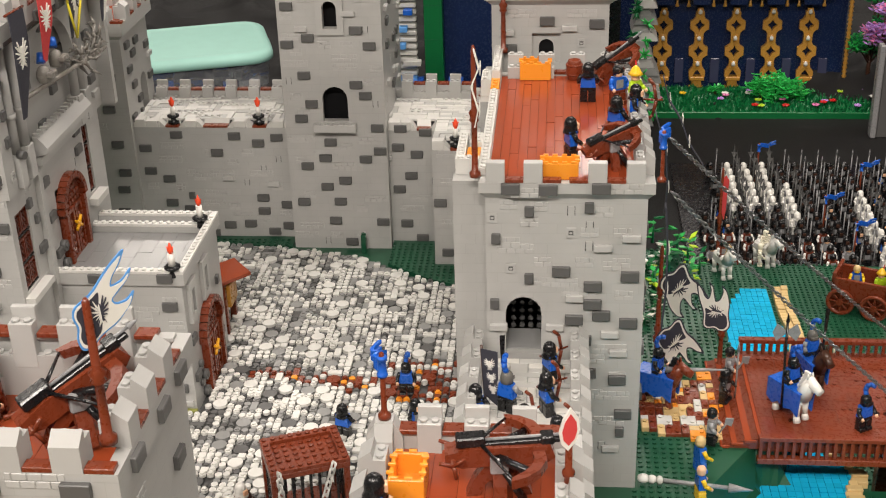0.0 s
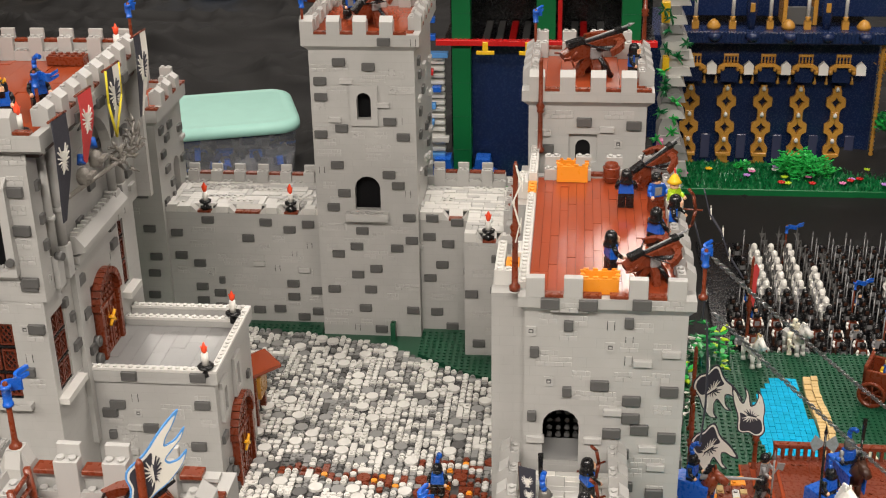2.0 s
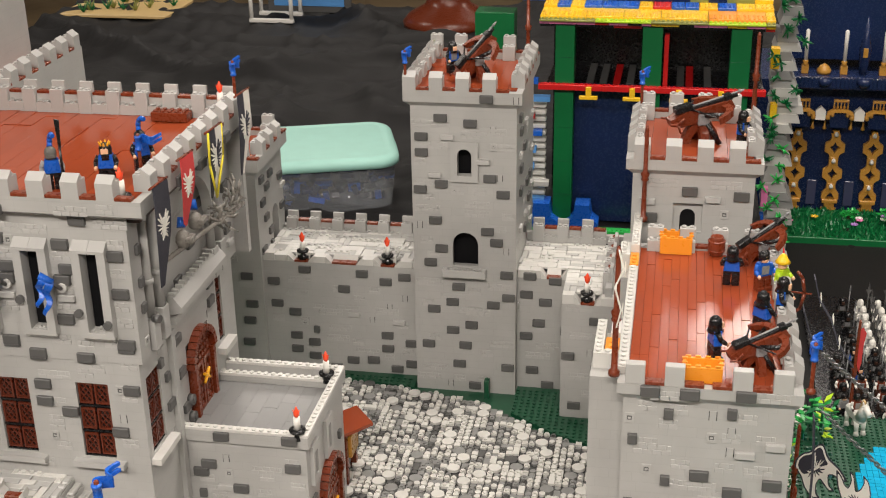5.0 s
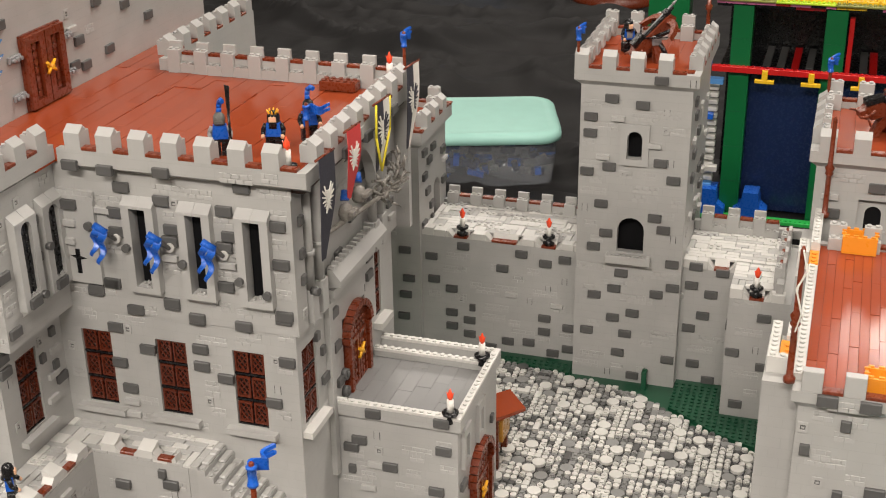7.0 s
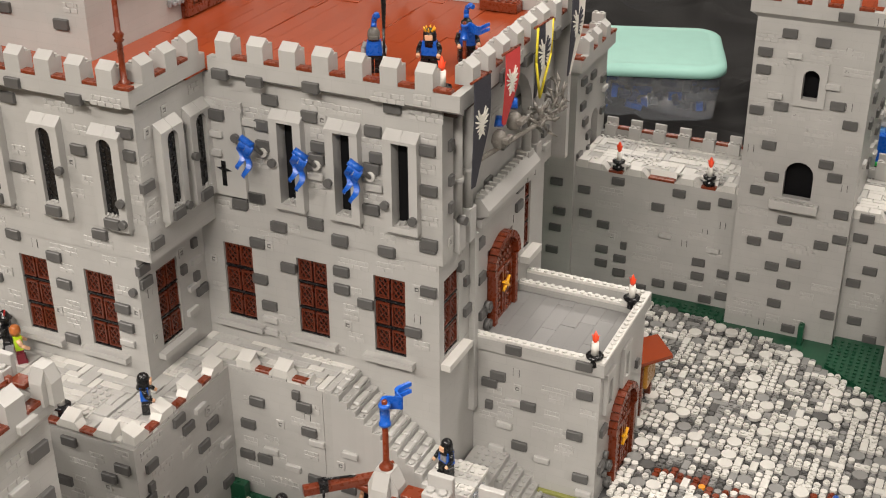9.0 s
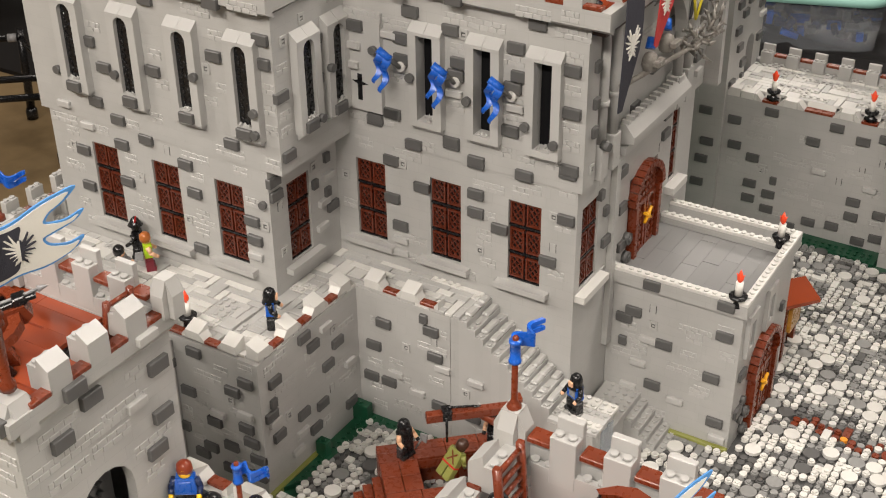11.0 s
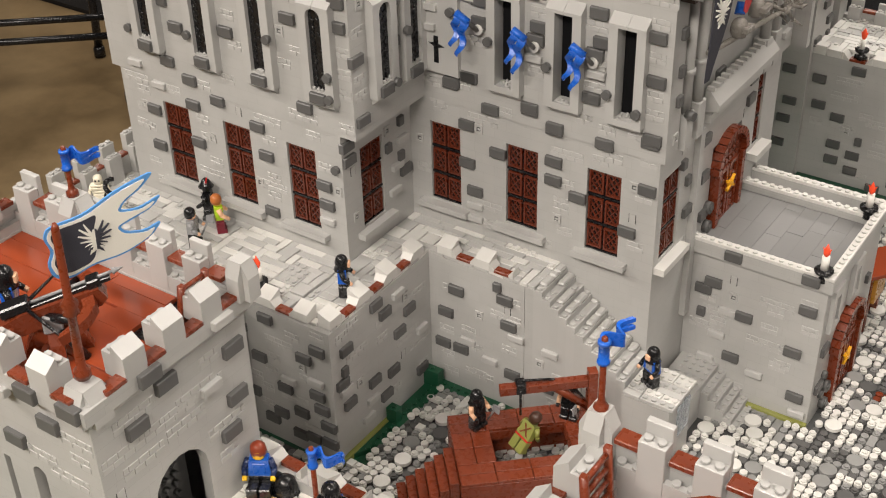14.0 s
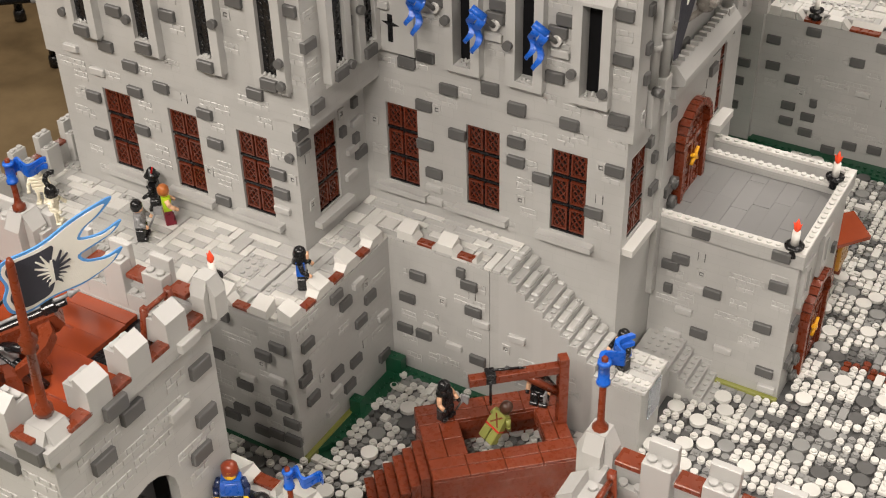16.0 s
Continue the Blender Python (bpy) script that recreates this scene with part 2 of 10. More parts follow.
def lathe(bm, c, prof, n=12, mi=0, sx=1.0, sy=1.0):
    """A turned shape round an upright axis at c: prof is (radius, height) from the bottom up."""
    rings = [[bm.verts.new((Vector(c) + Vector((r * sx * math.cos(i * math.tau / n), r * sy * math.sin(i * math.tau / n), z))) * U) for i in range(n)] for r, z in prof]
    for a, b in zip(rings, rings[1:]):
        for i in range(n):
            f = bm.faces.new((a[i], a[(i + 1) % n], b[(i + 1) % n], b[i]))
            f.material_index, f.smooth = mi, True
    bm.faces.new(tuple(reversed(rings[0]))).material_index = mi
    bm.faces.new(tuple(rings[-1])).material_index = mi


def stud(bm, x, y, z, n=8, mi=0):
    tube(bm, (x, y, z), (x, y, z + 0.22), 0.3, 0.3, n, mi)


def mesh_of(name, bm, *mats):
    me = bpy.data.meshes.new(name)
    bm.to_mesh(me)
    bm.free()
    for m in mats:
        me.materials.append(m)
    return me


def thing(name, x, y, z, label, category, group="", kind=""):
    """An empty at the base of a thing; its place in studs."""
    ob = new(name)
    ob.location = Vector((x, y, z)) * U
    ob.empty_display_size = 0.01
    return tagged(ob, label, category, group, kind)


def part(name, bm, mats, parent, label=""):
    """Links a bmesh, in world studs, as one mesh under a thing."""
    mats = mats if isinstance(mats, (tuple, list)) else (mats,)
    ob = new(name, mesh_of(name, bm, *mats))
    ob.parent = parent
    base = parent
    while base.parent:
        base = base.parent
    if parent is base:
        ob.matrix_parent_inverse = Matrix.Translation(base.location).inverted()
    if label:
        tagged(ob, label)
    return ob


def piece(name, me, m, parent):
    """A piece on shared mesh data, at a world pose, under a thing."""
    ob = new(name, me)
    ob.parent = parent
    if parent.parent is None:
        ob.matrix_parent_inverse = Matrix.Translation(parent.location).inverted()
    ob.matrix_basis = m
    return ob


TURN = {"front": 0, "right": 90, "back": 180, "left": -90}


def on_face(F, u, z, d=0.0):
    """The pose of a piece whose own x runs along the face and whose own y points into it."""
    pt, side = F
    return Matrix.Translation(Vector(pt(u, d, z)) * U) @ Matrix.Rotation(radians(TURN[side]), 4, "Z")


def wall_with(bm, F, u0, u1, z0, z1, th, holes=(), mi=0):
    """A wall of thickness th, one welded shell, with openings through it: holes are (u0, u1, z0, z1)."""
    pt, side = F
    us = sorted({u0, u1, *[min(max(h[i], u0), u1) for h in holes for i in (0, 1)]})
    zs = sorted({z0, z1, *[min(max(h[i], z0), z1) for h in holes for i in (2, 3)]})
    solid = {}
    for i in range(len(us) - 1):
        for k in range(len(zs) - 1):
            cu, cz = (us[i] + us[i + 1]) / 2, (zs[k] + zs[k + 1]) / 2
            solid[i, k] = not any(h[0] < cu < h[1] and h[2] < cz < h[3] for h in holes)
    made = {}

    def v(i, d, k):
        if (i, d, k) not in made:
            made[i, d, k] = bm.verts.new(Vector(pt(us[i], th * d, zs[k])) * U)
        return made[i, d, k]

    def quad(*q):
        bm.faces.new(tuple(reversed(q)) if FLIP[side] else q).material_index = mi

    for (i, k), s in solid.items():
        if not s:
            continue
        quad(v(i, 0, k), v(i + 1, 0, k), v(i + 1, 0, k + 1), v(i, 0, k + 1))
        quad(v(i, 1, k), v(i, 1, k + 1), v(i + 1, 1, k + 1), v(i + 1, 1, k))
        if not solid.get((i - 1, k)):
            quad(v(i, 0, k), v(i, 0, k + 1), v(i, 1, k + 1), v(i, 1, k))
        if not solid.get((i + 1, k)):
            quad(v(i + 1, 0, k), v(i + 1, 1, k), v(i + 1, 1, k + 1), v(i + 1, 0, k + 1))
        if not solid.get((i, k - 1)):
            quad(v(i, 0, k), v(i, 1, k), v(i + 1, 1, k), v(i + 1, 0, k))
        if not solid.get((i, k + 1)):
            quad(v(i, 0, k + 1), v(i + 1, 0, k + 1), v(i + 1, 1, k + 1), v(i, 1, k + 1))


def arch_fill(bm, F, u0, u1, zs, th, mi=0, n=8, rise=None):
    """The spandrels over an arched opening that springs at zs."""
    r, c = (u1 - u0) / 2, (u0 + u1) / 2
    rise = rise or r
    pts = [(c - r * math.cos(i * math.pi / n), zs + rise * math.sin(i * math.pi / n)) for i in range(n + 1)]
    m = n // 2
    prism(bm, F, pts[:m + 1] + [(u0, zs + rise)], 0, th, mi)
    prism(bm, F, pts[m:] + [(u1, zs + rise)], 0, th, mi)


# shared pieces: x along the face, y into it (negative is proud), z up
def brick_mesh(name, w, h, proud, mat):
    bm = bmesh.new()
    cbox(bm, -w / 2, w / 2, -proud, 0.3, 0, h, 0.07)
    return mesh_of(name, bm, mat)


def profile_mesh(name, mat, w=4.0, h=1.2, proud=0.07):
    """A masonry-profile brick: two rows of little bricks in low relief."""
    bm = bmesh.new()
    n = int(w / 1.0)
    for row in (0, 1):
        for i in range(n + row):
            a, b = max(0, i - 0.5 * row), min(n, i + 1 - 0.5 * row)
            cbox(bm, -w / 2 + a * w / n + 0.035, -w / 2 + b * w / n - 0.035, -proud, 0.1, row * h / 2 + 0.035, (row + 1) * h / 2 - 0.035, 0.035)
    return mesh_of(name, bm, mat)


def headlight_mesh(name):
    """A one-stud brick with a square hollow in its face."""
    bm = bmesh.new()
    for a in ((-0.5, 0.5, -0.14, 0.1, 0.0, 0.28), (-0.5, 0.5, -0.14, 0.1, 0.85, 1.15), (-0.5, -0.26, -0.14, 0.1, 0.28, 0.85), (0.26, 0.5, -0.14, 0.1, 0.28, 0.85)):
        box(bm, *a)
    box(bm, -0.26, 0.26, -0.02, 0.1, 0.28, 0.85, 1)
    box(bm, -0.16, 0.16, -0.05, 0.0, 0.4, 0.62, 0)
    return mesh_of(name, bm, GREY, DARK)


def clip_mesh(name):
    """A one-stud brick with two upright slots."""
    bm = bmesh.new()
    box(bm, -0.35, 0.35, -0.06, 0.05, 0, 1.1)
    box(bm, -0.42, -0.35, -0.02, 0.05, 0, 1.1, 1)
    box(bm, 0.35, 0.42, -0.02, 0.05, 0, 1.1, 1)
    return mesh_of(name, bm, GREY, BLACK)


ME_DARK = brick_mesh("brick", 2.0, 1.2, 0.42, DARK)
ME_DARK1 = brick_mesh("brick", 1.0, 1.2, 0.42, DARK)
ME_LIGHT = brick_mesh("brick", 2.0, 0.8, 0.45, GREY)
ME_MASON = profile_mesh("brick", GREY)
ME_MASON2 = profile_mesh("brick", GREY, 2.0)
ME_FAINT = profile_mesh("brick", GREY, 4.0, 1.2, 0.045)
ME_FAINT2 = profile_mesh("brick", GREY, 2.0, 1.2, 0.055)
ME_HEAD = headlight_mesh("brick")
ME_CLIP = clip_mesh("brick")


def bm_round():
    bm = bmesh.new()
    tube(bm, (0, -0.5, 0.5), (0, 0.1, 0.5), 0.5, 0.5, 10)
    return bm


ME_ROUND = mesh_of("round_brick", bm_round(), DARK)
KINDS = {"d": ME_DARK, "s": ME_DARK1, "l": ME_LIGHT, "m": ME_MASON, "n": ME_MASON2, "h": ME_HEAD, "c": ME_CLIP, "r": ME_ROUND, "f": ME_FAINT, "g": ME_FAINT2}


def lay(parent, F, spots):
    """Single bricks on a face: a string of kind letter, place along, height."""
    for word in spots.split():
        k, u, z = word[0], *map(float, word[1:].split(","))
        piece("round_brick" if k == "r" else "brick", KINDS[k], on_face(F, u, z), parent)


def scatter(parent, F, u0, u1, z0, z1, n, seed, holes=(), kinds="dddmmlnhc"):
    """Bricks strewn over a face on the grid of courses, clear of the openings and of each other."""
    rnd = random.Random(seed)
    done = []
    for _ in range(n * 12):
        if len(done) >= n:
            break
        u, z = rnd.uniform(u0 + 1.2, u1 - 1.2), z0 + 1.2 * rnd.randrange(max(1, int((z1 - z0) / 1.2)))
        if any(h[0] - 2.3 < u < h[1] + 2.3 and h[2] - 1.4 < z < h[3] + 0.4 for h in holes):
            continue
        if any(abs(u - a) < 3.4 and abs(z - b) < 1.3 for a, b in done):
            continue
        done.append((u, z))
        piece("brick", KINDS[rnd.choice(kinds)], on_face(F, round(u * 2) / 2, z), parent)


# merlons: x along the parapet, y inwards from the outer face
def merlon_mesh(name, w, dep, h, slope):
    bm = bmesh.new()
    if slope:
        pr = [((x, z)) for x, z in [(0, 0), (dep, 0), (dep, h - 0.75), (dep * 0.55, h - 0.75), (dep * 0.5, h), (0.0, h - 0.75)]]
    else:
        pr = [(0, 0), (dep, 0), (dep, h), (0, h)]
    a = [bm.verts.new(Vector((-w / 2, y, z)) * U) for y, z in pr]
    b = [bm.verts.new(Vector((w / 2, y, z)) * U) for y, z in pr]
    n = len(pr)
    for i in range(n):
        bm.faces.new((a[i], a[(i + 1) % n], b[(i + 1) % n], b[i]))
    bm.faces.new(tuple(reversed(a)))
    bm.faces.new(tuple(b))
    bmesh.ops.recalc_face_normals(bm, faces=bm.faces[:])
    top = h - 0.75 if slope else h
    yy = dep * 0.78 if slope else dep / 2
    for x in (-0.5, 0.5):
        stud(bm, x, yy, top)
    return mesh_of(name, bm, GREY)


ME_MERLON = merlon_mesh("merlon", 2.0, 2.0, 2.7, True)
bm = bmesh.new()
cbox(bm, -1.0, 1.0, 0.0, 1.0, 0.0, 2.7, 0.05)
cbox(bm, -1.0, 1.0, 1.01, 2.0, -2.4, 1.3, 0.05)
for x in (-0.5, 0.5):
    stud(bm, x, 0.5, 2.7)
    stud(bm, x, 1.5, 1.3)
ME_MERLON_IN = mesh_of("merlon", bm, GREY)

def cap_mesh(name, w, dep):
    bm = bmesh.new()
    cbox(bm, -w / 2 + 0.03, w / 2 - 0.03, 0, dep, 0, 0.4, 0.05)
    return mesh_of(name, bm, BROWN)


ME_CAP = cap_mesh("coping_tile", 2.0, 1.0)

bm = bmesh.new()
cbox(bm, -0.92, 0.92, 0.0, 0.5, 0.0, 2.5, 0.05)
cbox(bm, -0.92, 0.92, 0.51, 1.5, -2.2, 1.55, 0.05)
for x in (-0.45, 0.45):
    stud(bm, x, 1.0, 1.55)
ME_LOWBLOCK = mesh_of("merlon", bm, GREY)
bm = bmesh.new()
cbox(bm, -1.08, 1.08, 0.0, 0.9, -0.4, 0.78, 0.04)
cbox(bm, -1.08, 1.08, 0.92, 1.46, -2.2, -0.3, 0.04)
for x in (-0.5, 0.5):
    stud(bm, x, 1.2, -0.3)
ME_SHELF = mesh_of("shelf", bm, GREY)


def back_parapet(parent, F, u0, u1, z):
    """A parapet seen from inside: studded blocks with a thin back slab, high brown tiles between them, a low stud shelf under each tile."""
    u = u0 + 1
    while u <= u1 - 1 + 1e-6:
        piece("merlon", ME_LOWBLOCK, on_face(F, u, z), parent)
        if u + 3 <= u1 + 0.5:
            piece("shelf", ME_SHELF, on_face(F, u + 2, z), parent)
            piece("coping_tile", ME_CAP, on_face(F, u + 2, z + 0.8), parent)
        u += 4.0


def parapet(parent, F, u0, u1, z, first=0.0, me=None, cap=None, pitch=4.0, skip=()):
    """Merlons every four studs along an outer face, with brown tiles between."""
    me, cap = me or ME_MERLON, cap or ME_CAP
    u, i = u0 + 1 + first, 0
    while u <= u1 - 1 + 1e-6:
        if i not in skip:
            piece("merlon", me, on_face(F, u, z), parent)
        if u + 3 <= u1 + 0.5:
            piece("coping_tile", cap, on_face(F, u + 2, z), parent)
        u += pitch
        i += 1


# ---- the hall ----
def slab(name, x0, x1, y0, y1, z0, z1, mat, label, category):
    """A piece of the setting, in metres."""
    bm = bmesh.new()
    box(bm, x0 / U, x1 / U, y0 / U, y1 / U, z0 / U, z1 / U)
    return tagged(new(name, mesh_of(name, bm, mat)), label, category, "", "structure")


FLOORM, _nt, _b = nodes_of("sealed_concrete")
_co = _nt.nodes.new("ShaderNodeTexCoord")
_n1 = _nt.nodes.new("ShaderNodeTexNoise")
_n1.inputs["Scale"].default_value, _n1.inputs["Detail"].default_value, _n1.inputs["Roughness"].default_value = 2.2, 8, 0.62
_nt.links.new(_co.outputs["Object"], _n1.inputs["Vector"])
_rp = _nt.nodes.new("ShaderNodeValToRGB")
_rp.color_ramp.elements[0].position, _rp.color_ramp.elements[1].position = 0.32, 0.70
_rp.color_ramp.elements[0].color, _rp.color_ramp.elements[1].color = (0.10, 0.066, 0.030, 1), (0.30, 0.215, 0.115, 1)
_nt.links.new(_n1.outputs["Fac"], _rp.inputs["Fac"])
_nt.links.new(_rp.outputs[0], _b.inputs["Base Color"])
_b.inputs["Roughness"].default_value = 0.32
PAINT = plastic("hall_paint", (0.46, 0.43, 0.39), 0.7, 0.0, 0.02, 20)
slab("floor", -7, 9, -7, 11, -1.02, -0.97, FLOORM, "brown mottled sealed concrete floor of the hall", "floor")
slab("ceiling", -7, 9, -7, 11, 2.9, 3.0, plastic("ceiling_paint", (0.25, 0.235, 0.215), 0.7, 0.0, 0.02, 20), "plain grey painted hall ceiling", "ceiling")
slab("wall_west", -7.1, -7, -7, 11, -0.97, 2.9, PAINT, "plain pale painted hall wall", "wall")
slab("wall_east", 9, 9.1, -7, 11, -0.97, 2.9, PAINT, "plain pale painted hall wall", "wall")
slab("wall_south", -7, 9, -7.1, -7, -0.97, 2.9, PAINT, "plain pale painted hall wall", "wall")
slab("wall_north", -7, 9, 11, 11.1, -0.97, 2.9, PAINT, "plain pale painted hall wall", "wall")


# ---- castle builders ----
def flare(bm, x0, x1, y0, y1, z0, z1, out, mi=0):
    """The sloping corbel under a parapet: a ring a stud thick that grows by out from z0 to z1."""
    def ring(g, z):
        return [bm.verts.new(Vector(p) * U) for p in ((x0 - g, y0 - g, z), (x1 + g, y0 - g, z), (x1 + g, y1 + g, z), (x0 - g, y1 + g, z))]
    rings = [ring(0, z0), ring(out, z1), ring(-0.9, z1), ring(-0.9, z0)]
    for k in range(4):
        lo, hi = rings[k], rings[(k + 1) % 4]
        for i in range(4):
            bm.faces.new((lo[i], lo[(i + 1) % 4], hi[(i + 1) % 4], hi[i])).material_index = mi


def planks(parent, x0, x1, y0, y1, z, w=1.0, run=16.0, along="y", mat=None, name="deck_tile", seed=1):
    """A deck of long tiles laid side by side with hairline gaps, each a part."""
    rnd = random.Random(seed)
    g = 0.009
    cache = {}
    a0, a1, b0, b1 = (x0, x1, y0, y1) if along == "y" else (y0, y1, x0, x1)
    a = a0
    while a < a1 - 0.05:
        aw = min(w, a1 - a)
        b = b0 - rnd.choice((0, 2, 4, 6)) * run / 8
        while b < b1 - 0.05:
            s, e = max(b, b0), min(b + run, b1)
            b += run
            if e - s < 0.2:
                continue
            key = (round(aw, 2), round(e - s, 2))
            if key not in cache:
                bm = bmesh.new()
                dx, dy = ((aw, e - s) if along == "y" else (e - s, aw))
                cbox(bm, g, dx - g, g, dy - g, -0.4, 0, 0.018)
                cache[key] = mesh_of(name, bm, mat or DECK)
            px, py = (a, s) if along == "y" else (s, a)
            tilt = Matrix.Rotation(rnd.gauss(0, 0.004), 4, "X") @ Matrix.Rotation(rnd.gauss(0, 0.008), 4, "Y")
            piece(name, cache[key], Matrix.Translation(Vector((px, py, z + rnd.uniform(-0.008, 0.008))) * U) @ tilt, parent)
        a += w


def tower(name, label, x0, x1, y0, y1, z0, zc, zt, zd, holes_front=(), holes_right=(), out=1.0, th=1.0, first=0.0, deck=True, crown=True):
    """A square tower: walls, corbel, parapet with merlons, wooden deck. Heights: foot, corbel, parapet top, deck."""
    t = thing(name, (x0 + x1) / 2, (y0 + y1) / 2, z0, label, "castle tower", "castle towers")
    for side, at, a, b, holes in (("front", y0, x0, x1, holes_front), ("back", y1, x0, x1, ()), ("right", x1, y0 + th, y1 - th, holes_right), ("left", x0, y0 + th, y1 - th, ())):
        bm = bmesh.new()
        F = face_of(side, at)
        wall_with(bm, F, a, b, z0, zc, th, [h[:4] for h in holes])
        for h in holes:
            if len(h) > 4:
                arch_fill(bm, F, h[0], h[1], h[3] - (h[1] - h[0]) / 2, th)
        part("wall", bm, WALL, t)
    bm = bmesh.new()
    flare(bm, x0, x1, y0, y1, zc, zc + 0.8, out * 0.9)
    part("corbel", bm, GREY, t)
    for a in ((x0 - out, x1 + out, y0 - out, y0 - out + 1), (x0 - out, x1 + out, y1 + out - 1, y1 + out),
              (x0 - out, x0 - out + 1, y0 - out + 1, y1 + out - 1), (x1 + out - 1, x1 + out, y0 - out + 1, y1 + out - 1)):
        bm = bmesh.new()
        box(bm, *a, zc + 0.8, zt)
        part("parapet", bm, WALL, t)
    bm = bmesh.new()
    box(bm, x0 - out + 1, x1 + out - 1, y0 - out + 1, y1 + out - 1, zd - 1.2, zd - 0.42)
    part("deck_base", bm, DKBROWN, t)
    if deck:
        planks(t, x0 - out + 1, x1 + out - 1, y0 - out + 1, y1 + out - 1, zd, 2.0, seed=len(name) + int(x0))
    if not crown:
        return t
    parapet(t, face_of("front", y0 - out), x0 - out, x1 + out, zt, first)
    parapet(t, face_of("back", y1 + out), x0 - out, x1 + out, zt, first, ME_MERLON_IN)
    parapet(t, face_of("right", x1 + out), y0 - out + 3, y1 + out - 1, zt, 0)
    parapet(t, face_of("left", x0 - out), y0 - out + 3, y1 + out - 1, zt, 0)
    return t


def pane_mesh(name, w=2.0, h=3.2):
    """A lattice pane: a brown frame with crossed diagonal bars over a near-black sheet that paints the shade of the
    hollow.
    """
    bm = bmesh.new()
    f = 0.2
    for a in ((0, w, 0, f), (0, w, h - f, h), (0, f, f, h - f), (w - f, w, f, h - f)):
        fbox(bm, FLAT, a[0], a[1], -0.12, 0.25, a[2], a[3])
    c0, c1, e0, e1 = f, w - f, f, h - f
    cu, cz, t, pu, pz = w / 2, h / 2, 0.062, 0.66, 0.84
    for sg in (1, -1):
        for k in range(-5, 6):
            # the bar on (u - cu) / pu + sg * (z - cz) / pz = k, cut off at the frame
            ends = []
            for u in (c0, c1):
                z = cz + sg * pz * (k - (u - cu) / pu)
                if e0 <= z <= e1:
                    ends.append((u, z))
            for z in (e0, e1):
                u = cu + pu * (k - sg * (z - cz) / pz)
                if c0 < u < c1:
                    ends.append((u, z))
            if len(ends) < 2:
                continue
            q0, q1 = ends[0], ends[1]
            n = Vector((q1[1] - q0[1], q0[0] - q1[0]))
            if n.length < 0.25:
                continue
            n = n.normalized() * t
            poly = [(q0[0] + n.x, q0[1] + n.y), (q1[0] + n.x, q1[1] + n.y), (q1[0] - n.x, q1[1] - n.y), (q0[0] - n.x, q0[1] - n.y)]
            prism(bm, FLAT, poly, -0.02 if sg > 0 else 0.02, 0.16)
    # backing sheet, coloured as the unlit room behind
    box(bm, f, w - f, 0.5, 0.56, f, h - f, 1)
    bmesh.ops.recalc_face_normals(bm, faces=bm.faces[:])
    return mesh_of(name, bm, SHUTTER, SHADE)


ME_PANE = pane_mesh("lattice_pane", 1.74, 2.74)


def lattice_window(parent, F, u0, z0, cols=2, sill=True):
    """A tall window of three rows of brown lattice panes in a black frame, with a sill below."""
    w, h = 2.0 * cols, 10.0
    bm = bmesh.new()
    # full black sheet behind the panes, standing in for the dark interior
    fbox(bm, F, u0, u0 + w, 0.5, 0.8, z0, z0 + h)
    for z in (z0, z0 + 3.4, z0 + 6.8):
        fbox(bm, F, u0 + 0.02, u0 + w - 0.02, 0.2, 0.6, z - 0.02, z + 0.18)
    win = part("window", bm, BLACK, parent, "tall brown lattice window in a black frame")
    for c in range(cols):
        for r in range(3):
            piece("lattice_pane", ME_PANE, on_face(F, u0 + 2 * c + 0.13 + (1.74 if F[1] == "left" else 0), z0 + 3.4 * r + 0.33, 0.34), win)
    if sill:
        bm = bmesh.new()
        fbox(bm, F, u0 - 1.2, u0 + w + 1.2, -1.0, 0.1, z0 - 1.0, z0 - 0.25)
        part("window_sill", bm, GREY, win, "light grey window sill")
    return win


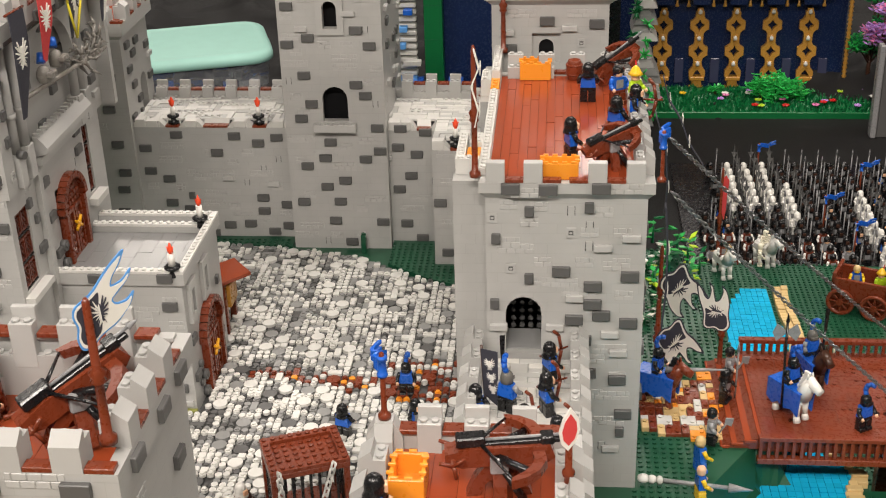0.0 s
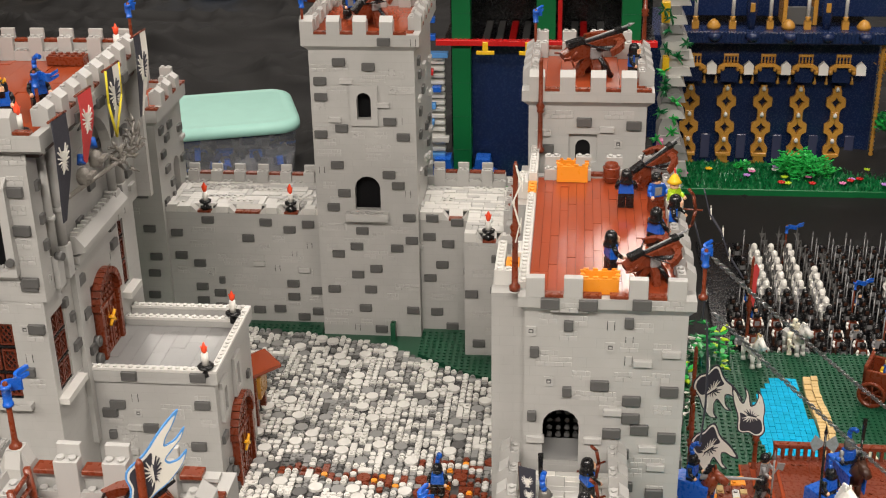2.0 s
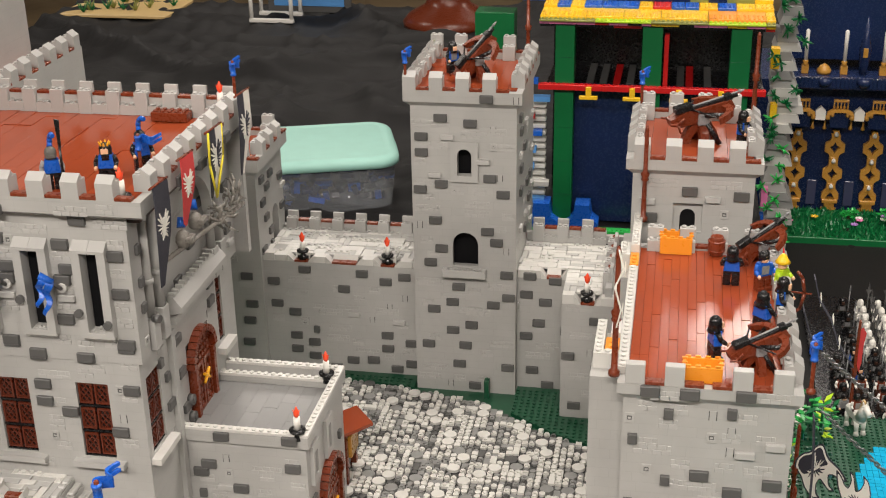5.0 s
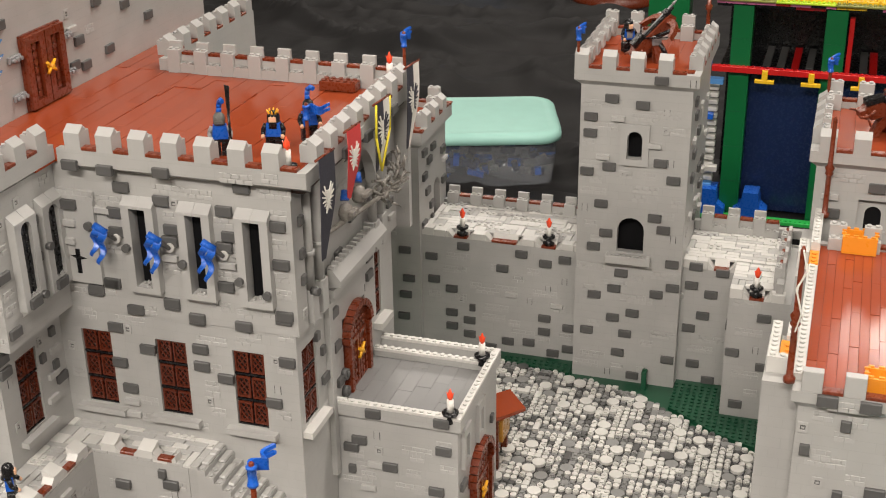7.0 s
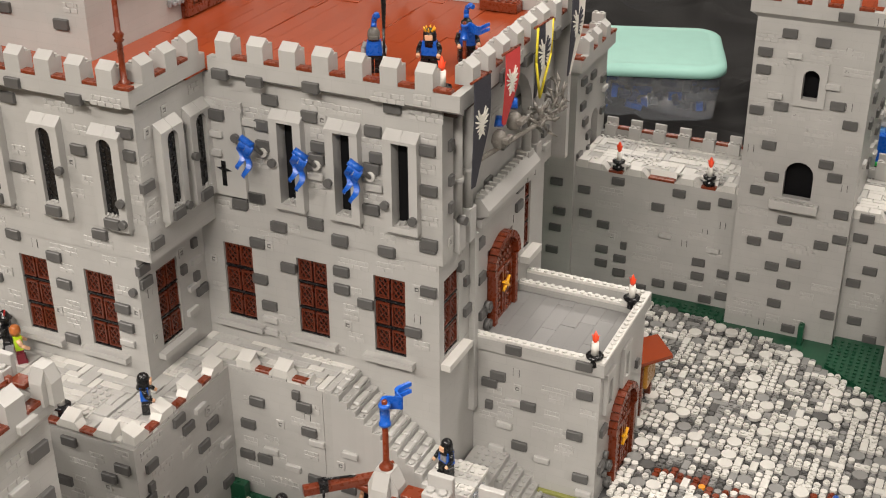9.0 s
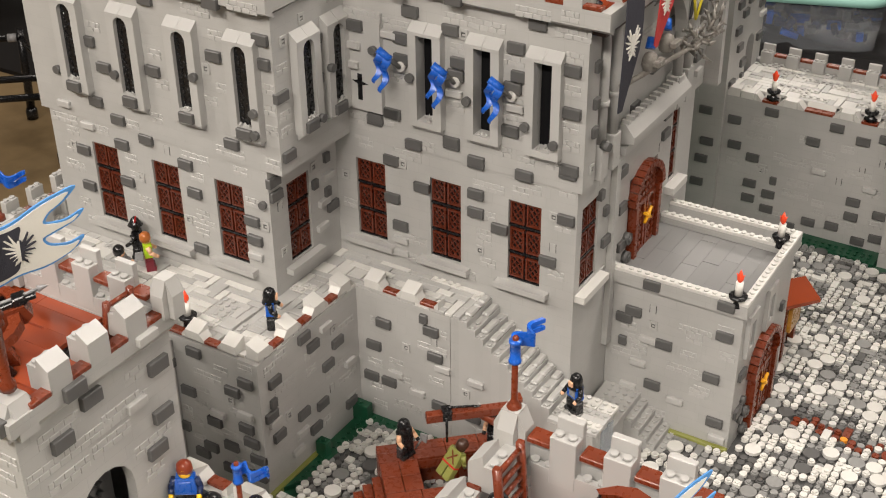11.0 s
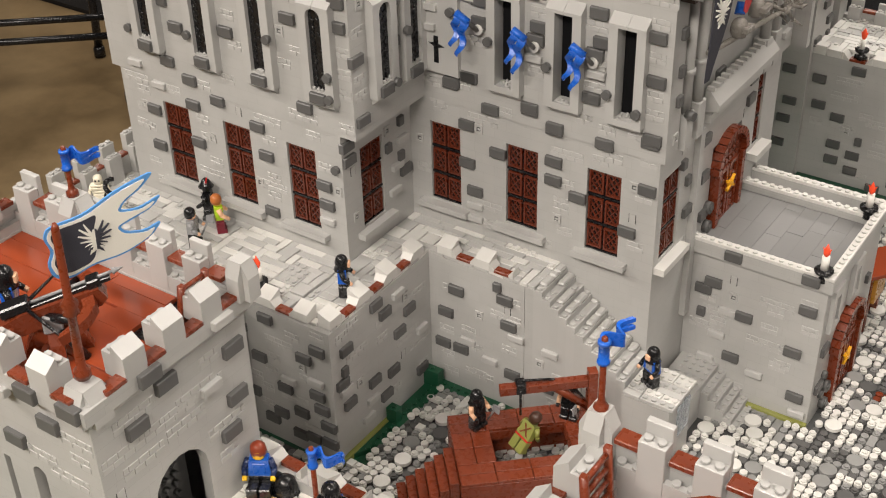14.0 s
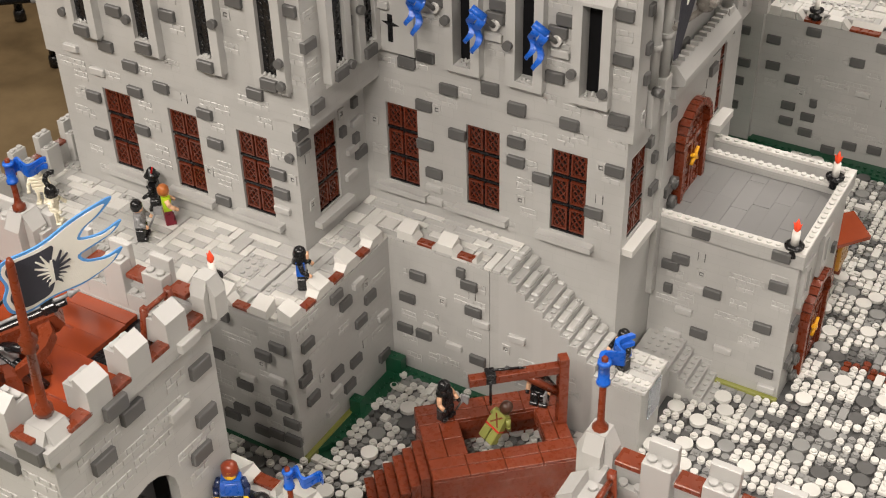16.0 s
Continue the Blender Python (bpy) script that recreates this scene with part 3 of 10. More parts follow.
def slit_frame(parent, F, u0, z0, z1, arched, w=4.0, sill=None):
    """A tall narrow opening in a thick stone surround: a sloping hood, a foot that slopes back to the wall, rubble on
    the sill. Inside, arched ones have a black pane, plain ones a near-black sheet for the shade within.
    """
    sill = sill or z0 + 1.0
    h0, h1 = (u0 + 1.05, u0 + w - 1.05) if arched else (u0 + 1.0, u0 + w - 1.0)
    zh, pr = z1 - 1.25, 1.0
    pt, side = F
    bm = bmesh.new()
    fbox(bm, F, u0, h0, -pr, 0.0, z0, zh)
    fbox(bm, F, h1, u0 + w, -pr, 0.0, z0, zh)
    fbox(bm, F, h0, h1, -pr, 0.0, z0, sill)
    # hood in two halves, and the foot
    mid = u0 + w / 2
    for ua, ub, sec in ((u0, mid - 0.02, "hood"), (mid + 0.02, u0 + w, "hood"), (u0 + 0.3, u0 + w - 0.3, "foot")):
        prof = ((0.0, zh), (-pr - 0.06, zh), (-pr - 0.06, zh + 0.35), (-0.05, z1), (0.0, z1)) if sec == "hood" else ((0.0, z0 - 0.85), (-pr, z0 - 0.004), (0.0, z0 - 0.004))
        k = len(prof)
        a = [bm.verts.new(Vector(pt(u, d, z)) * U) for u in (ua, ub) for d, z in prof]
        fs = [bm.faces.new([a[i], a[(i + 1) % k], a[k + (i + 1) % k], a[k + i]]) for i in range(k)]
        fs += [bm.faces.new(a[:k]), bm.faces.new(a[k:])]
        bmesh.ops.recalc_face_normals(bm, faces=fs)
    if arched:
        arch_fill(bm, (lambda u, d, z: pt(u, d - pr, z), side), h0, h1, zh - (h1 - h0) / 2, pr)
    rnd = random.Random(int(u0 * 7 + z0))
    for i in range(9):
        u = rnd.uniform(h0 + 0.2, h1 - 0.2)
        d = rnd.uniform(-pr + 0.12, -0.3 if arched else 0.5)
        r = rnd.uniform(0.14, 0.24)
        tube(bm, pt(u, d, sill - 0.05), pt(u, d, sill + rnd.uniform(0.12, 0.35)), r, r * 0.6, 6)
    sur = part("window_surround", bm, GREY, parent, "light grey stone surround with a sloping hood")
    # studded black pane if arched; otherwise a matt sheet painted as interior dark
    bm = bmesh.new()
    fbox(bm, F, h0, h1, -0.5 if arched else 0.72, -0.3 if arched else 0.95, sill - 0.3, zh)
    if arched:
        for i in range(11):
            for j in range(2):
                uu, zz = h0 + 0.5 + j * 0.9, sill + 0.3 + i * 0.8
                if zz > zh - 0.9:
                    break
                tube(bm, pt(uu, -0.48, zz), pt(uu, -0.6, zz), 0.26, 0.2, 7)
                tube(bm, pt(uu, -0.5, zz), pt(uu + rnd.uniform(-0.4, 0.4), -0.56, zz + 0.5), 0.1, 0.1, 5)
    part("pane", bm, SHADE if not arched else BLACK, sur, "black pane, in plain slits a sheet for the dark inside")
    return sur


# ---- the keep ----
keep = thing("keep", 4, 16, 0, "large light grey brick castle keep with brown roof deck", "castle keep")
KF, KR, WF, WR = face_of("front", 0.0), face_of("right", 18.2), face_of("front", -12.5), face_of("right", -12.8)
UF, UR, VF, VR = face_of("front", -0.1), face_of("right", 18.7), face_of("front", -12.6), face_of("right", -10.6)
ZS, ZC, ZP = 34.0, 50.6, 54.4  # storey line, corbel, parapet top
front_holes = [(-10, -6, 21, 31), (0, 4, 21, 31), (10, 14, 21, 31)]
wing_holes = [(-39.1, -35.1, 21.1, 31.1), (-29.8, -25.8, 21.1, 31.1), (-20.5, -16.5, 21.1, 31.1)]
bm = bmesh.new()
wall_with(bm, KF, -12.8, 18.2, -0.8, ZS, 1.0, front_holes)
part("wall", bm, WALL, keep)
bm = bmesh.new()
wall_with(bm, KR, 1.0, 31, -0.8, ZS, 1.0, [(1.3, 5.3, 21.4, 31.4), (13.6, 21.4, 18.8, 29.2), (25.4, 27.4, 23.8, 33.8)])
part("wall", bm, WALL, keep)
bm = bmesh.new()
wall_with(bm, WF, -45.4, -12.8, -0.8, ZS, 1.0, wing_holes)
part("wall", bm, WALL, keep)
bm = bmesh.new()
wall_with(bm, WR, -11.5, 0.0, -0.8, ZS, 1.0, [(-9.4, -5.4, 21, 31)])
part("wall", bm, WALL, keep)
for a in ((-45.4, -44.4, -11.5, 31, -0.8, ZP), (-45.4, 18.2, 31, 32, -0.8, ZS), (-15.5, 20.6, 33.0, 34.0, ZS, 52.0)):
    bm = bmesh.new()
    box(bm, *a)
    part("wall", bm, WALL, keep)
# upper storey, a stud proud of the lower one
slits_main = [(-1.8, 37.5), (5.2, 37.5), (12.2, 37.5)]
slits_wing = [(-41.1, 37.9), (-32.6, 37.8), (-24.4, 37.8), (-16.3, 37.8)]
slits_side = [(-9.8, 37.8), (-4.5, 37.8)]
bm = bmesh.new()
wall_with(bm, UF, -11.6, 18.7, ZS, ZC + 1.5, 1.0, [(u + 1, u + 3, z + 0.7, z + 10.45) for u, z in slits_main])
part("wall", bm, WALL, keep)
bm = bmesh.new()
wall_with(bm, VF, -46.6, -10.6, ZS, ZC + 1.5, 1.0, [(u + 1.05, u + 2.95, z + 1.6, z + 10.6) for u, z in slits_wing])
part("wall", bm, WALL, keep)
bm = bmesh.new()
wall_with(bm, VR, -11.6, -0.1, ZS, ZC + 1.5, 1.0, [(u + 1.05, u + 2.95, z + 1.4, z + 10.2) for u, z in slits_side])
part("wall", bm, WALL, keep)
for F, a, b in ((UR, 0.9, 2.7), (face_of("right", 17.4), 2.7, 28.0), (UR, 28.0, 33.0)):
    bm = bmesh.new()
    wall_with(bm, F, a, b, ZS, ZC + 1.5, 1.0)
    part("wall", bm, WALL, keep)
for u, z in slits_main:
    slit_frame(keep, UF, u, z, 49.2, False, sill=38.2)
for u, z in slits_wing:
    slit_frame(keep, VF, u, z, 49.65, True, sill=39.4)
for u, z in slits_side:
    slit_frame(keep, VR, u, z, 49.3, True, sill=39.2)
for u, _a, z, _b2 in front_holes:
    lattice_window(keep, KF, u, z)
for u, _a, z, _b2 in wing_holes:
    lattice_window(keep, WF, u, z)
lattice_window(keep, WR, -9.4, 21)
lattice_window(keep, KR, 1.3, 21.4, 2, False)
# parapet band all round, with merlons
for F, a, b in ((face_of("front", -1.2), -9.0, 21.2), (face_of("front", -13.8), -47.2, -10.0), (face_of("right", 21.2), -0.2, 35.0), (face_of("right", -10.0), -12.8, -0.2)):
    bm = bmesh.new()
    wall_with(bm, F, a, b, ZC + 2.0, ZP, 1.0)
    part("parapet", bm, WALL, keep)
    bm = bmesh.new()
    q = [bm.verts.new(Vector(F[0](u, d, z)) * U) for u in (a, b) for d, z in ((1.1, ZC + 1.35), (0.0, ZC + 2.0), (1.1, ZC + 2.0))]
    for f in ((0, 1, 4, 3), (1, 2, 5, 4), (2, 0, 3, 5), (0, 2, 1), (3, 4, 5)):
        bm.faces.new([q[i] for i in f])
    bmesh.ops.recalc_face_normals(bm, faces=bm.faces[:])
    part("corbel", bm, GREY, keep)
for a in ((-14.5, 20.2, 34.0, 35.0, 52.0, ZP), (-15.5, -14.5, 34.0, 62.0, 45.0, ZP)):
    bm = bmesh.new()
    box(bm, *a)
    part("parapet", bm, WALL, keep)
parapet(keep, face_of("front", -1.2), -7.8, 21.4, ZP)
parapet(keep, face_of("front", -13.8), -46.0, -10.0, ZP, 0.2)
parapet(keep, face_of("right", 21.2), 2.0, 35.0, ZP)
parapet(keep, face_of("right", -10.0), -11.6, -1.0, ZP, 0.4)
back_parapet(keep, face_of("back", 35.0), -14.0, 20.6, ZP)
parapet(keep, face_of("right", -14.5), 35.6, 62.0, ZP)
for a in ((-44.4, -11.0, -12.0, 33.0), (-11.0, 20.2, 0.3, 33.0), (-44.4, -15.5, 33.0, 62.0)):
    bm = bmesh.new()
    box(bm, *a, 51.4, 52.3)
    part("deck_base", bm, DKBROWN, keep)
planks(keep, -10, 20.2, -0.2, 34.0, 52.75, 2.0, 16.0, "y", seed=3)
planks(keep, -22.5, -10, -4.0, 34.0, 52.75, 2.0, 16.0, "y", seed=4)
planks(keep, -22.5, -15.5, 34.0, 62.0, 52.75, 2.0, 16.0, "y", seed=5)
planks(keep, -46, -11, -12.8, -4.0, 52.75, 2.0, 16.0, "x", seed=6)
# the tall inner tower on the roof
for F, a, b, hh in ((face_of("right", -22.5), -3.0, 60.0, [(13.4, 21.6, 53.0, 62.2)]), (face_of("front", -4.0), -46.0, -22.5, ()),
                    (face_of("left", -46.0), -3.0, 60.0, ()), (face_of("back", 61.0), -46.0, -22.5, ())):
    bm = bmesh.new()
    wall_with(bm, F, a, b, 52.4, 82.0, 1.0, hh)
    part("upper_tower_wall", bm, WALL, keep)

# ---- towers and walls of the ring ----
central = tower("square_tower", "tall light grey brick tower with two arched openings", 37.9, 54.0, 60.0, 82.0, -0.8, 47.4, 50.0, 49.0,
                [(44.1, 48.1, 21.6, 27.2, 1), (45.0, 47.2, 36.6, 40.9, 1)], (), 0.9)
back_left = tower("square_tower", "light grey brick corner tower beside the keep", -6.0, 12.0, 62.0, 76.0, -0.8, 34.2, 37.0, 36.2,
                  (), [(69.4, 72.6, 18.8, 26.0, 1)], 0.9)
back_right = tower("square_tower", "light grey brick tower with a wall crossbow on top", 72.0, 87.6, 38.0, 58.0, -0.8, 46.2, 48.4, 47.4,
                   [(77.4, 81.2, 38.2, 42.3)], (), 0.9, first=1.0)
bm = bmesh.new()
wall_with(bm, face_of("front", 38.7), 77.4, 81.2, 38.2, 42.3, 0.3, [(78.3, 80.3, 38.2, 41.3)])
arch_fill(bm, face_of("front", 38.7), 78.3, 80.3, 40.3, 0.3)
part("recess", bm, GREY, back_right)
# near-black sheet painting the unlit inside of the recess
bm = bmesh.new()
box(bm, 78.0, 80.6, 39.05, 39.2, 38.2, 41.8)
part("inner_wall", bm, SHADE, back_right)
right_tower = tower("gate_tower", "large light grey brick tower with brown deck and arched doorway", 73.3, 90.6, -3.8, 32.0, -0.8, 36.6, 38.6, 38.4,
                    [(75.4, 79.4, 17.4, 24.6, 1)], (), 0.7, deck=False, crown=False)
planks(right_tower, 73.6, 90.3, -3.5, 31.7, 38.4, 1.0, 8.0, seed=21)
bm = bmesh.new()
cbox(bm, -1.0, 1.0, 0.0, 1.0, 0.0, 2.3, 0.06)
ME_FLATMERLON = mesh_of("merlon", bm, GREY)
for x in (74.4, 78.4, 85.2, 89.2):
    piece("merlon", ME_FLATMERLON, on_face(face_of("front", -4.5), x, 38.6), right_tower)
for x in (76.4, 80.4, 83.2, 87.2):
    piece("coping_tile", ME_CAP, on_face(face_of("front", -4.5), x, 38.6), right_tower)
parapet(right_tower, face_of("right", 91.3), -2.0, 32.0, 38.6)
parapet(right_tower, face_of("back", 32.7), 74.0, 91.0, 38.6, 0.4, ME_MERLON_IN)
for a in ((72.5, 73.55, -2.4, 23.6, 39.4), (69.8, 72.45, 0.3, 1.3, 39.4), (69.8, 70.8, 1.3, 8.4, 39.4), (71.4, 72.45, 5.2, 8.4, 39.4), (71.2, 72.45, 25.8, 29.8, 39.9), (72.5, 73.55, 27.4, 38.0, 40.6)):
    bm = bmesh.new()
    box(bm, *a[:4], 37.6, a[4])
    for i in range(int(a[3] - a[2])):
        for k in range(int(a[1] - a[0])):
            stud(bm, a[0] + 0.5 + k, a[2] + 0.5 + i, a[4])
    part("side_rim", bm, PALE, right_tower, "pale studded rim")
for a in ((70.9, 72.4, 1.4, 5.1, 38.9), (72.5, 73.55, 23.7, 27.3, 39.6)):
    bm = bmesh.new()
    cbox(bm, *a[:4], 37.7, a[4], 0.04)
    for i in range(int(a[3] - a[2])):
        stud(bm, (a[0] + a[1]) / 2, a[2] + 0.5 + i, a[4])
    part("orange_brick", bm, ORANGE, right_tower, "light orange brick let into the rim")
ME_SHORTCAP = cap_mesh("coping_tile", 1.72, 1.3)
mid_tower = tower("square_tower", "light grey brick front tower with a mounted crossbow", 38.4, 53.0, -65.6, -49.3, -0.8, 42.0, 45.0, 40.4, (), (), 0.8, crown=False)
parapet(mid_tower, face_of("front", -66.4), 37.6, 53.8, 45.0, 0)
parapet(mid_tower, face_of("right", 53.8), -63.4, -50.2, 45.0, 0)
parapet(mid_tower, face_of("left", 37.6), -63.4, -52.2, 45.0, 0)
for i in range(3):
    piece("merlon", ME_LOWBLOCK, on_face(face_of("back", -48.9), 41.5 + i * 3.7, 45.0), mid_tower)
for i in range(4):
    piece("coping_tile", ME_SHORTCAP, on_face(face_of("back", -48.9), 39.7 + i * 3.7, 45.3), mid_tower)
bm = bmesh.new()
box(bm, 38.6, 52.8, -49.9, -48.95, 45.0, 45.3)
part("parapet", bm, GREY, mid_tower)
gate_left = tower("gate_tower", "light grey brick gatehouse tower with brown deck and arch", -16.0, 8.2, -65.2, -50.0, -0.8, 42.9, 44.9, 42.7,
                  [(-2.7, -2.0, 29.0, 35.4), (0.5, 1.9, 32.0, 36.0, 1)], [(-61.0, -55.6, 26.5, 35.2, 1)], 0.6, deck=False, crown=False)
for x in (-14.75, -11.05, -7.35, -3.65, 0.05, 4.75):
    piece("merlon", ME_MERLON, on_face(face_of("front", -65.8), x, 44.9), gate_left)
for x in (-12.9, -9.2, -5.5, -1.8, 2.4, 6.55):
    piece("coping_tile", ME_CAP, on_face(face_of("front", -65.8), x, 44.9), gate_left)
for y in (-60.95, -57.25, -53.55):
    piece("merlon", ME_MERLON, on_face(face_of("right", 8.8), y, 44.9), gate_left)
for y in (-62.75, -59.1, -55.4, -51.7):
    piece("coping_tile", ME_CAP, on_face(face_of("right", 8.8), y, 44.9), gate_left)
parapet(gate_left, face_of("left", -16.6), -62.7, -50.5, 44.9, 0)
planks(gate_left, -15.6, 2.4, -56.2, -51.0, 42.7, 2.0, 12.0, "x", seed=12)
planks(gate_left, -15.6, 7.4, -64.2, -56.2, 42.7, 2.0, 12.0, "x", seed=13)
for i in range(6):
    piece("merlon", ME_LOWBLOCK, on_face(face_of("back", -49.5), -14.0 + i * 3.7, 45.4), gate_left)
    piece("coping_tile", ME_SHORTCAP, on_face(face_of("back", -49.5), -12.15 + i * 3.7, 45.7), gate_left)
bm = bmesh.new()
box(bm, -15.5, 7.4, -50.5, -49.55, 45.4, 45.7)
part("parapet", bm, GREY, gate_left)
# shallow black sheet in place of a deep pit: its darkness is colour
bm = bmesh.new()
box(bm, 2.44, 7.3, -56.16, -51.0, 42.31, 42.37)
part("pit_floor", bm, BLACK, gate_left, "black sheet painted as the dark of a gap beside the deck")


def inner_wall(parent, x0, x1, y, z0, z1, shelves):
    """The inner side of a back parapet: a plain wall with a two-stud shelf under each coping tile."""
    bm = bmesh.new()
    box(bm, x0, x1, y, y + 0.5, z0, z1)
    for x in shelves:
        for dx in (-0.5, 0.5):
            stud(bm, x + dx, y + 0.35, z1)
    part("inner_wall", bm, GREY, parent)


inner_wall(gate_left, -15.5, 7.2, -50.96, 42.4, 44.4, [-12.15 + i * 3.7 for i in range(5)])
inner_wall(mid_tower, 39.3, 52.0, -50.36, 39.9, 43.9, [39.95 + i * 3.7 for i in range(4)])
front_right = tower("square_tower", "light grey brick front tower with orange crate on deck", 67.6, 82.4, -66.0, -49.4, -0.8, 34.5, 37.0, 36.0, (), (), 0.6, crown=False)
parapet(front_right, face_of("front", -66.6), 67.0, 83.0, 37.0, 0)
parapet(front_right, face_of("right", 83.0), -63.6, -49.8, 37.0, 0)
parapet(front_right, face_of("left", 67.0), -63.6, -49.8, 37.0, 0)
for i in range(3):
    piece("merlon", ME_LOWBLOCK, on_face(face_of("back", -48.8), 71.6 + i * 3.55, 37.0), front_right)
for i in range(4):
    piece("coping_tile", ME_SHORTCAP, on_face(face_of("back", -48.8), 69.85 + i * 3.55, 37.45), front_right)
bm = bmesh.new()
box(bm, 69.0, 81.4, -49.8, -48.85, 37.0, 37.45)
part("parapet", bm, GREY, front_right)


def wall_run(name, label, x0, x1, y0, y1, z0, z1):
    t = thing(name, (x0 + x1) / 2, (y0 + y1) / 2, z0, label, "castle wall", "castle walls")
    bm = bmesh.new()
    box(bm, x0, x1, y0, y1, z0, z1)
    part("wall", bm, WALL, t)
    return t


def notched_edge(parent, u0, u1, y, zl, zt, notches, seed=0):
    """The front row of a wall walk: plain blocks, and between them brown tiles sunk between two sloping wedges."""
    F = face_of("front", y)
    rnd = random.Random(seed)
    u = u0
    for n0, n1 in list(notches) + [(u1 + 0.9, u1 + 0.9)]:
        e = n0 - 0.9
        while u < e - 0.05:
            w = min(e - u, rnd.choice((2.0, 2.0, 3.0)))
            bm = bmesh.new()
            cbox(bm, u + 0.03, u + w - 0.03, y, y + 1.5, zl, zt + rnd.choice((0, 0, 0.25)), 0.05)
            part("coping_block", bm, PALE, parent)
            u += w
        if n1 > n0:
            for k in (0, 1):
                bm = bmesh.new()
                a, b = (n0 - 0.9, n0) if k == 0 else (n1 + 0.9, n1)
                prism(bm, F, [(a, zl), (b, zl), (b, zl + 0.12), (a, zt)], 0.02, 1.5)
                bmesh.ops.recalc_face_normals(bm, faces=bm.faces[:])
                part("wedge", bm, PALE, parent)
            bm = bmesh.new()
            cbox(bm, n0 + 0.03, n1 - 0.03, y - 0.12, y + 1.0, zl, zl + 0.4, 0.05)
            part("coping_tile", bm, BROWN, parent)
            bm = bmesh.new()
            prism(bm, (lambda p, d, z: (d, p, z), "left"), [(y + 1.02, zl), (y + 1.5, zl), (y + 1.5, zt), (y + 1.02, zl + 0.4)], n0, n1)
            bmesh.ops.recalc_face_normals(bm, faces=bm.faces[:])
            part("wedge", bm, PALE, parent)
            u = n1 + 0.9


back_wall = wall_run("castle_wall", "light grey brick curtain wall with a pale wall walk", 12.0, 37.9, 63.0, 76.0, -0.8, 19.2)
notched_edge(back_wall, 12.0, 37.9, 63.0, 19.2, 20.3, [(17.3, 19.6), (23.6, 27.7), (31.7, 34.0)], 1)
bm = bmesh.new()
box(bm, 12.0, 37.9, 75.0, 76.0, 19.0, 20.6)
part("parapet", bm, WALL, back_wall)
back_parapet(back_wall, face_of("back", 75.8), 12.7, 37.9, 20.62)
right_wall = wall_run("castle_wall", "light grey brick curtain wall with a pale wall walk", 54.0, 72.0, 62.0, 75.0, -0.8, 19.2)
notched_edge(right_wall, 54.0, 61.75, 62.0, 19.2, 20.6, [(58.6, 60.8)], 2)
bm = bmesh.new()
box(bm, 54.0, 72.0, 74.0, 75.0, 20.6, 22.0)
part("parapet", bm, WALL, right_wall)
back_parapet(right_wall, face_of("back", 74.8), 55.0, 68.0, 22.02)
bm = bmesh.new()
box(bm, 68.2, 69.2, 54.0, 74.0, 19.2, 22.0)
part("parapet", bm, WALL, right_wall)
back_parapet(right_wall, face_of("right", 69.2), 56.0, 73.0, 22.02)
right_block = wall_run("castle_wall", "light grey brick buttress block with a torch on top", 61.8, 72.0, 53.5, 61.97, -0.8, 19.2)
notched_edge(right_block, 61.8, 69.6, 53.5, 19.2, 20.5, [(64.6, 66.7)], 3)
low_flank = wall_run("castle_wall", "light grey brick flank wall beside the gate tower", 69.6, 73.27, -1.6, 8.6, -0.8, 37.6)
bm = bmesh.new()
box(bm, 71.2, 73.27, 23.6, 37.9, -0.8, 37.7)
part("wall", bm, WALL, low_flank)
# added wall, hidden by the gatehouse tower, that keeps light off the terrace foot
shade_wall = wall_run("castle_wall", "unseen light grey brick wall added to shade the terrace foot", -24.0, -18.6, -49.9, -24.1, -0.8, 17.0)
bm = bmesh.new()
box(bm, -24.0, -18.6, -49.8, -41.0, 17.0, 26.0)
part("wall", bm, WALL, shade_wall)
# terrace in front of the keep
terrace = wall_run("terrace", "light grey brick terrace with pale tiled walk", -51.4, -12.8, -24.0, -12.5, -0.8, 17.6)
for a in ((-12.8, -6.8, -24.0, -5.7), (-12.8, 5.93, -5.7, 0.0), (5.99, 7.05, -5.7, 0.0), (-51.4, -45.4, -12.5, 20.0), (-51.4, -24.0, -44.0, -24.0)):
    bm = bmesh.new()
    box(bm, *a, -0.8, 17.6)
    part("wall", bm, WALL, terrace)
# stair along the keep wall, down to a landing
stair = thing("stair", 14, -3, -0.8, "light grey studded stair leading down along the keep", "stair")
rs = random.Random(5)
for i in range(11):
    bm = bmesh.new()
    x, z = 7.05 + i * 1.05, 17.6 - i * 0.78
    box(bm, x, x + 1.05, -5.7, 0.0, -0.8, z)
    stud(bm, x + 0.52, -5.2, z)
    y = -4.65
    while y < -0.5:
        w = rs.choice((1.0, 2.0, 2.0, 3.0))
        w = min(w, -0.02 - y)
        if rs.random() < 0.25:
            stud(bm, x + 0.52, y + 0.5, z)
        else:
            cbox(bm, x + 0.06, x + 0.99, y + 0.04, y + w - 0.04, z, z + 0.42, 0.16)
        y += w
    part("step", bm, GREY, stair)
bm = bmesh.new()
box(bm, 18.6, 24.2, -6.2, -0.6, -0.8, 8.5)
part("landing", bm, WALL, stair)
for i in range(6):
    bm = bmesh.new()
    x, z = 18.6 if i == 0 else 22.2 + i, 3.9 - i * 0.82
    box(bm, x, 23.2 + i, 4.7 if i else -0.57, 9.6, -0.8, z)
    for k in range(4 if i == 0 else 1):
        for j in range(5):
            stud(bm, 22.7 + i - k, 5.2 + j, z)
    part("step", bm, GREY, stair)
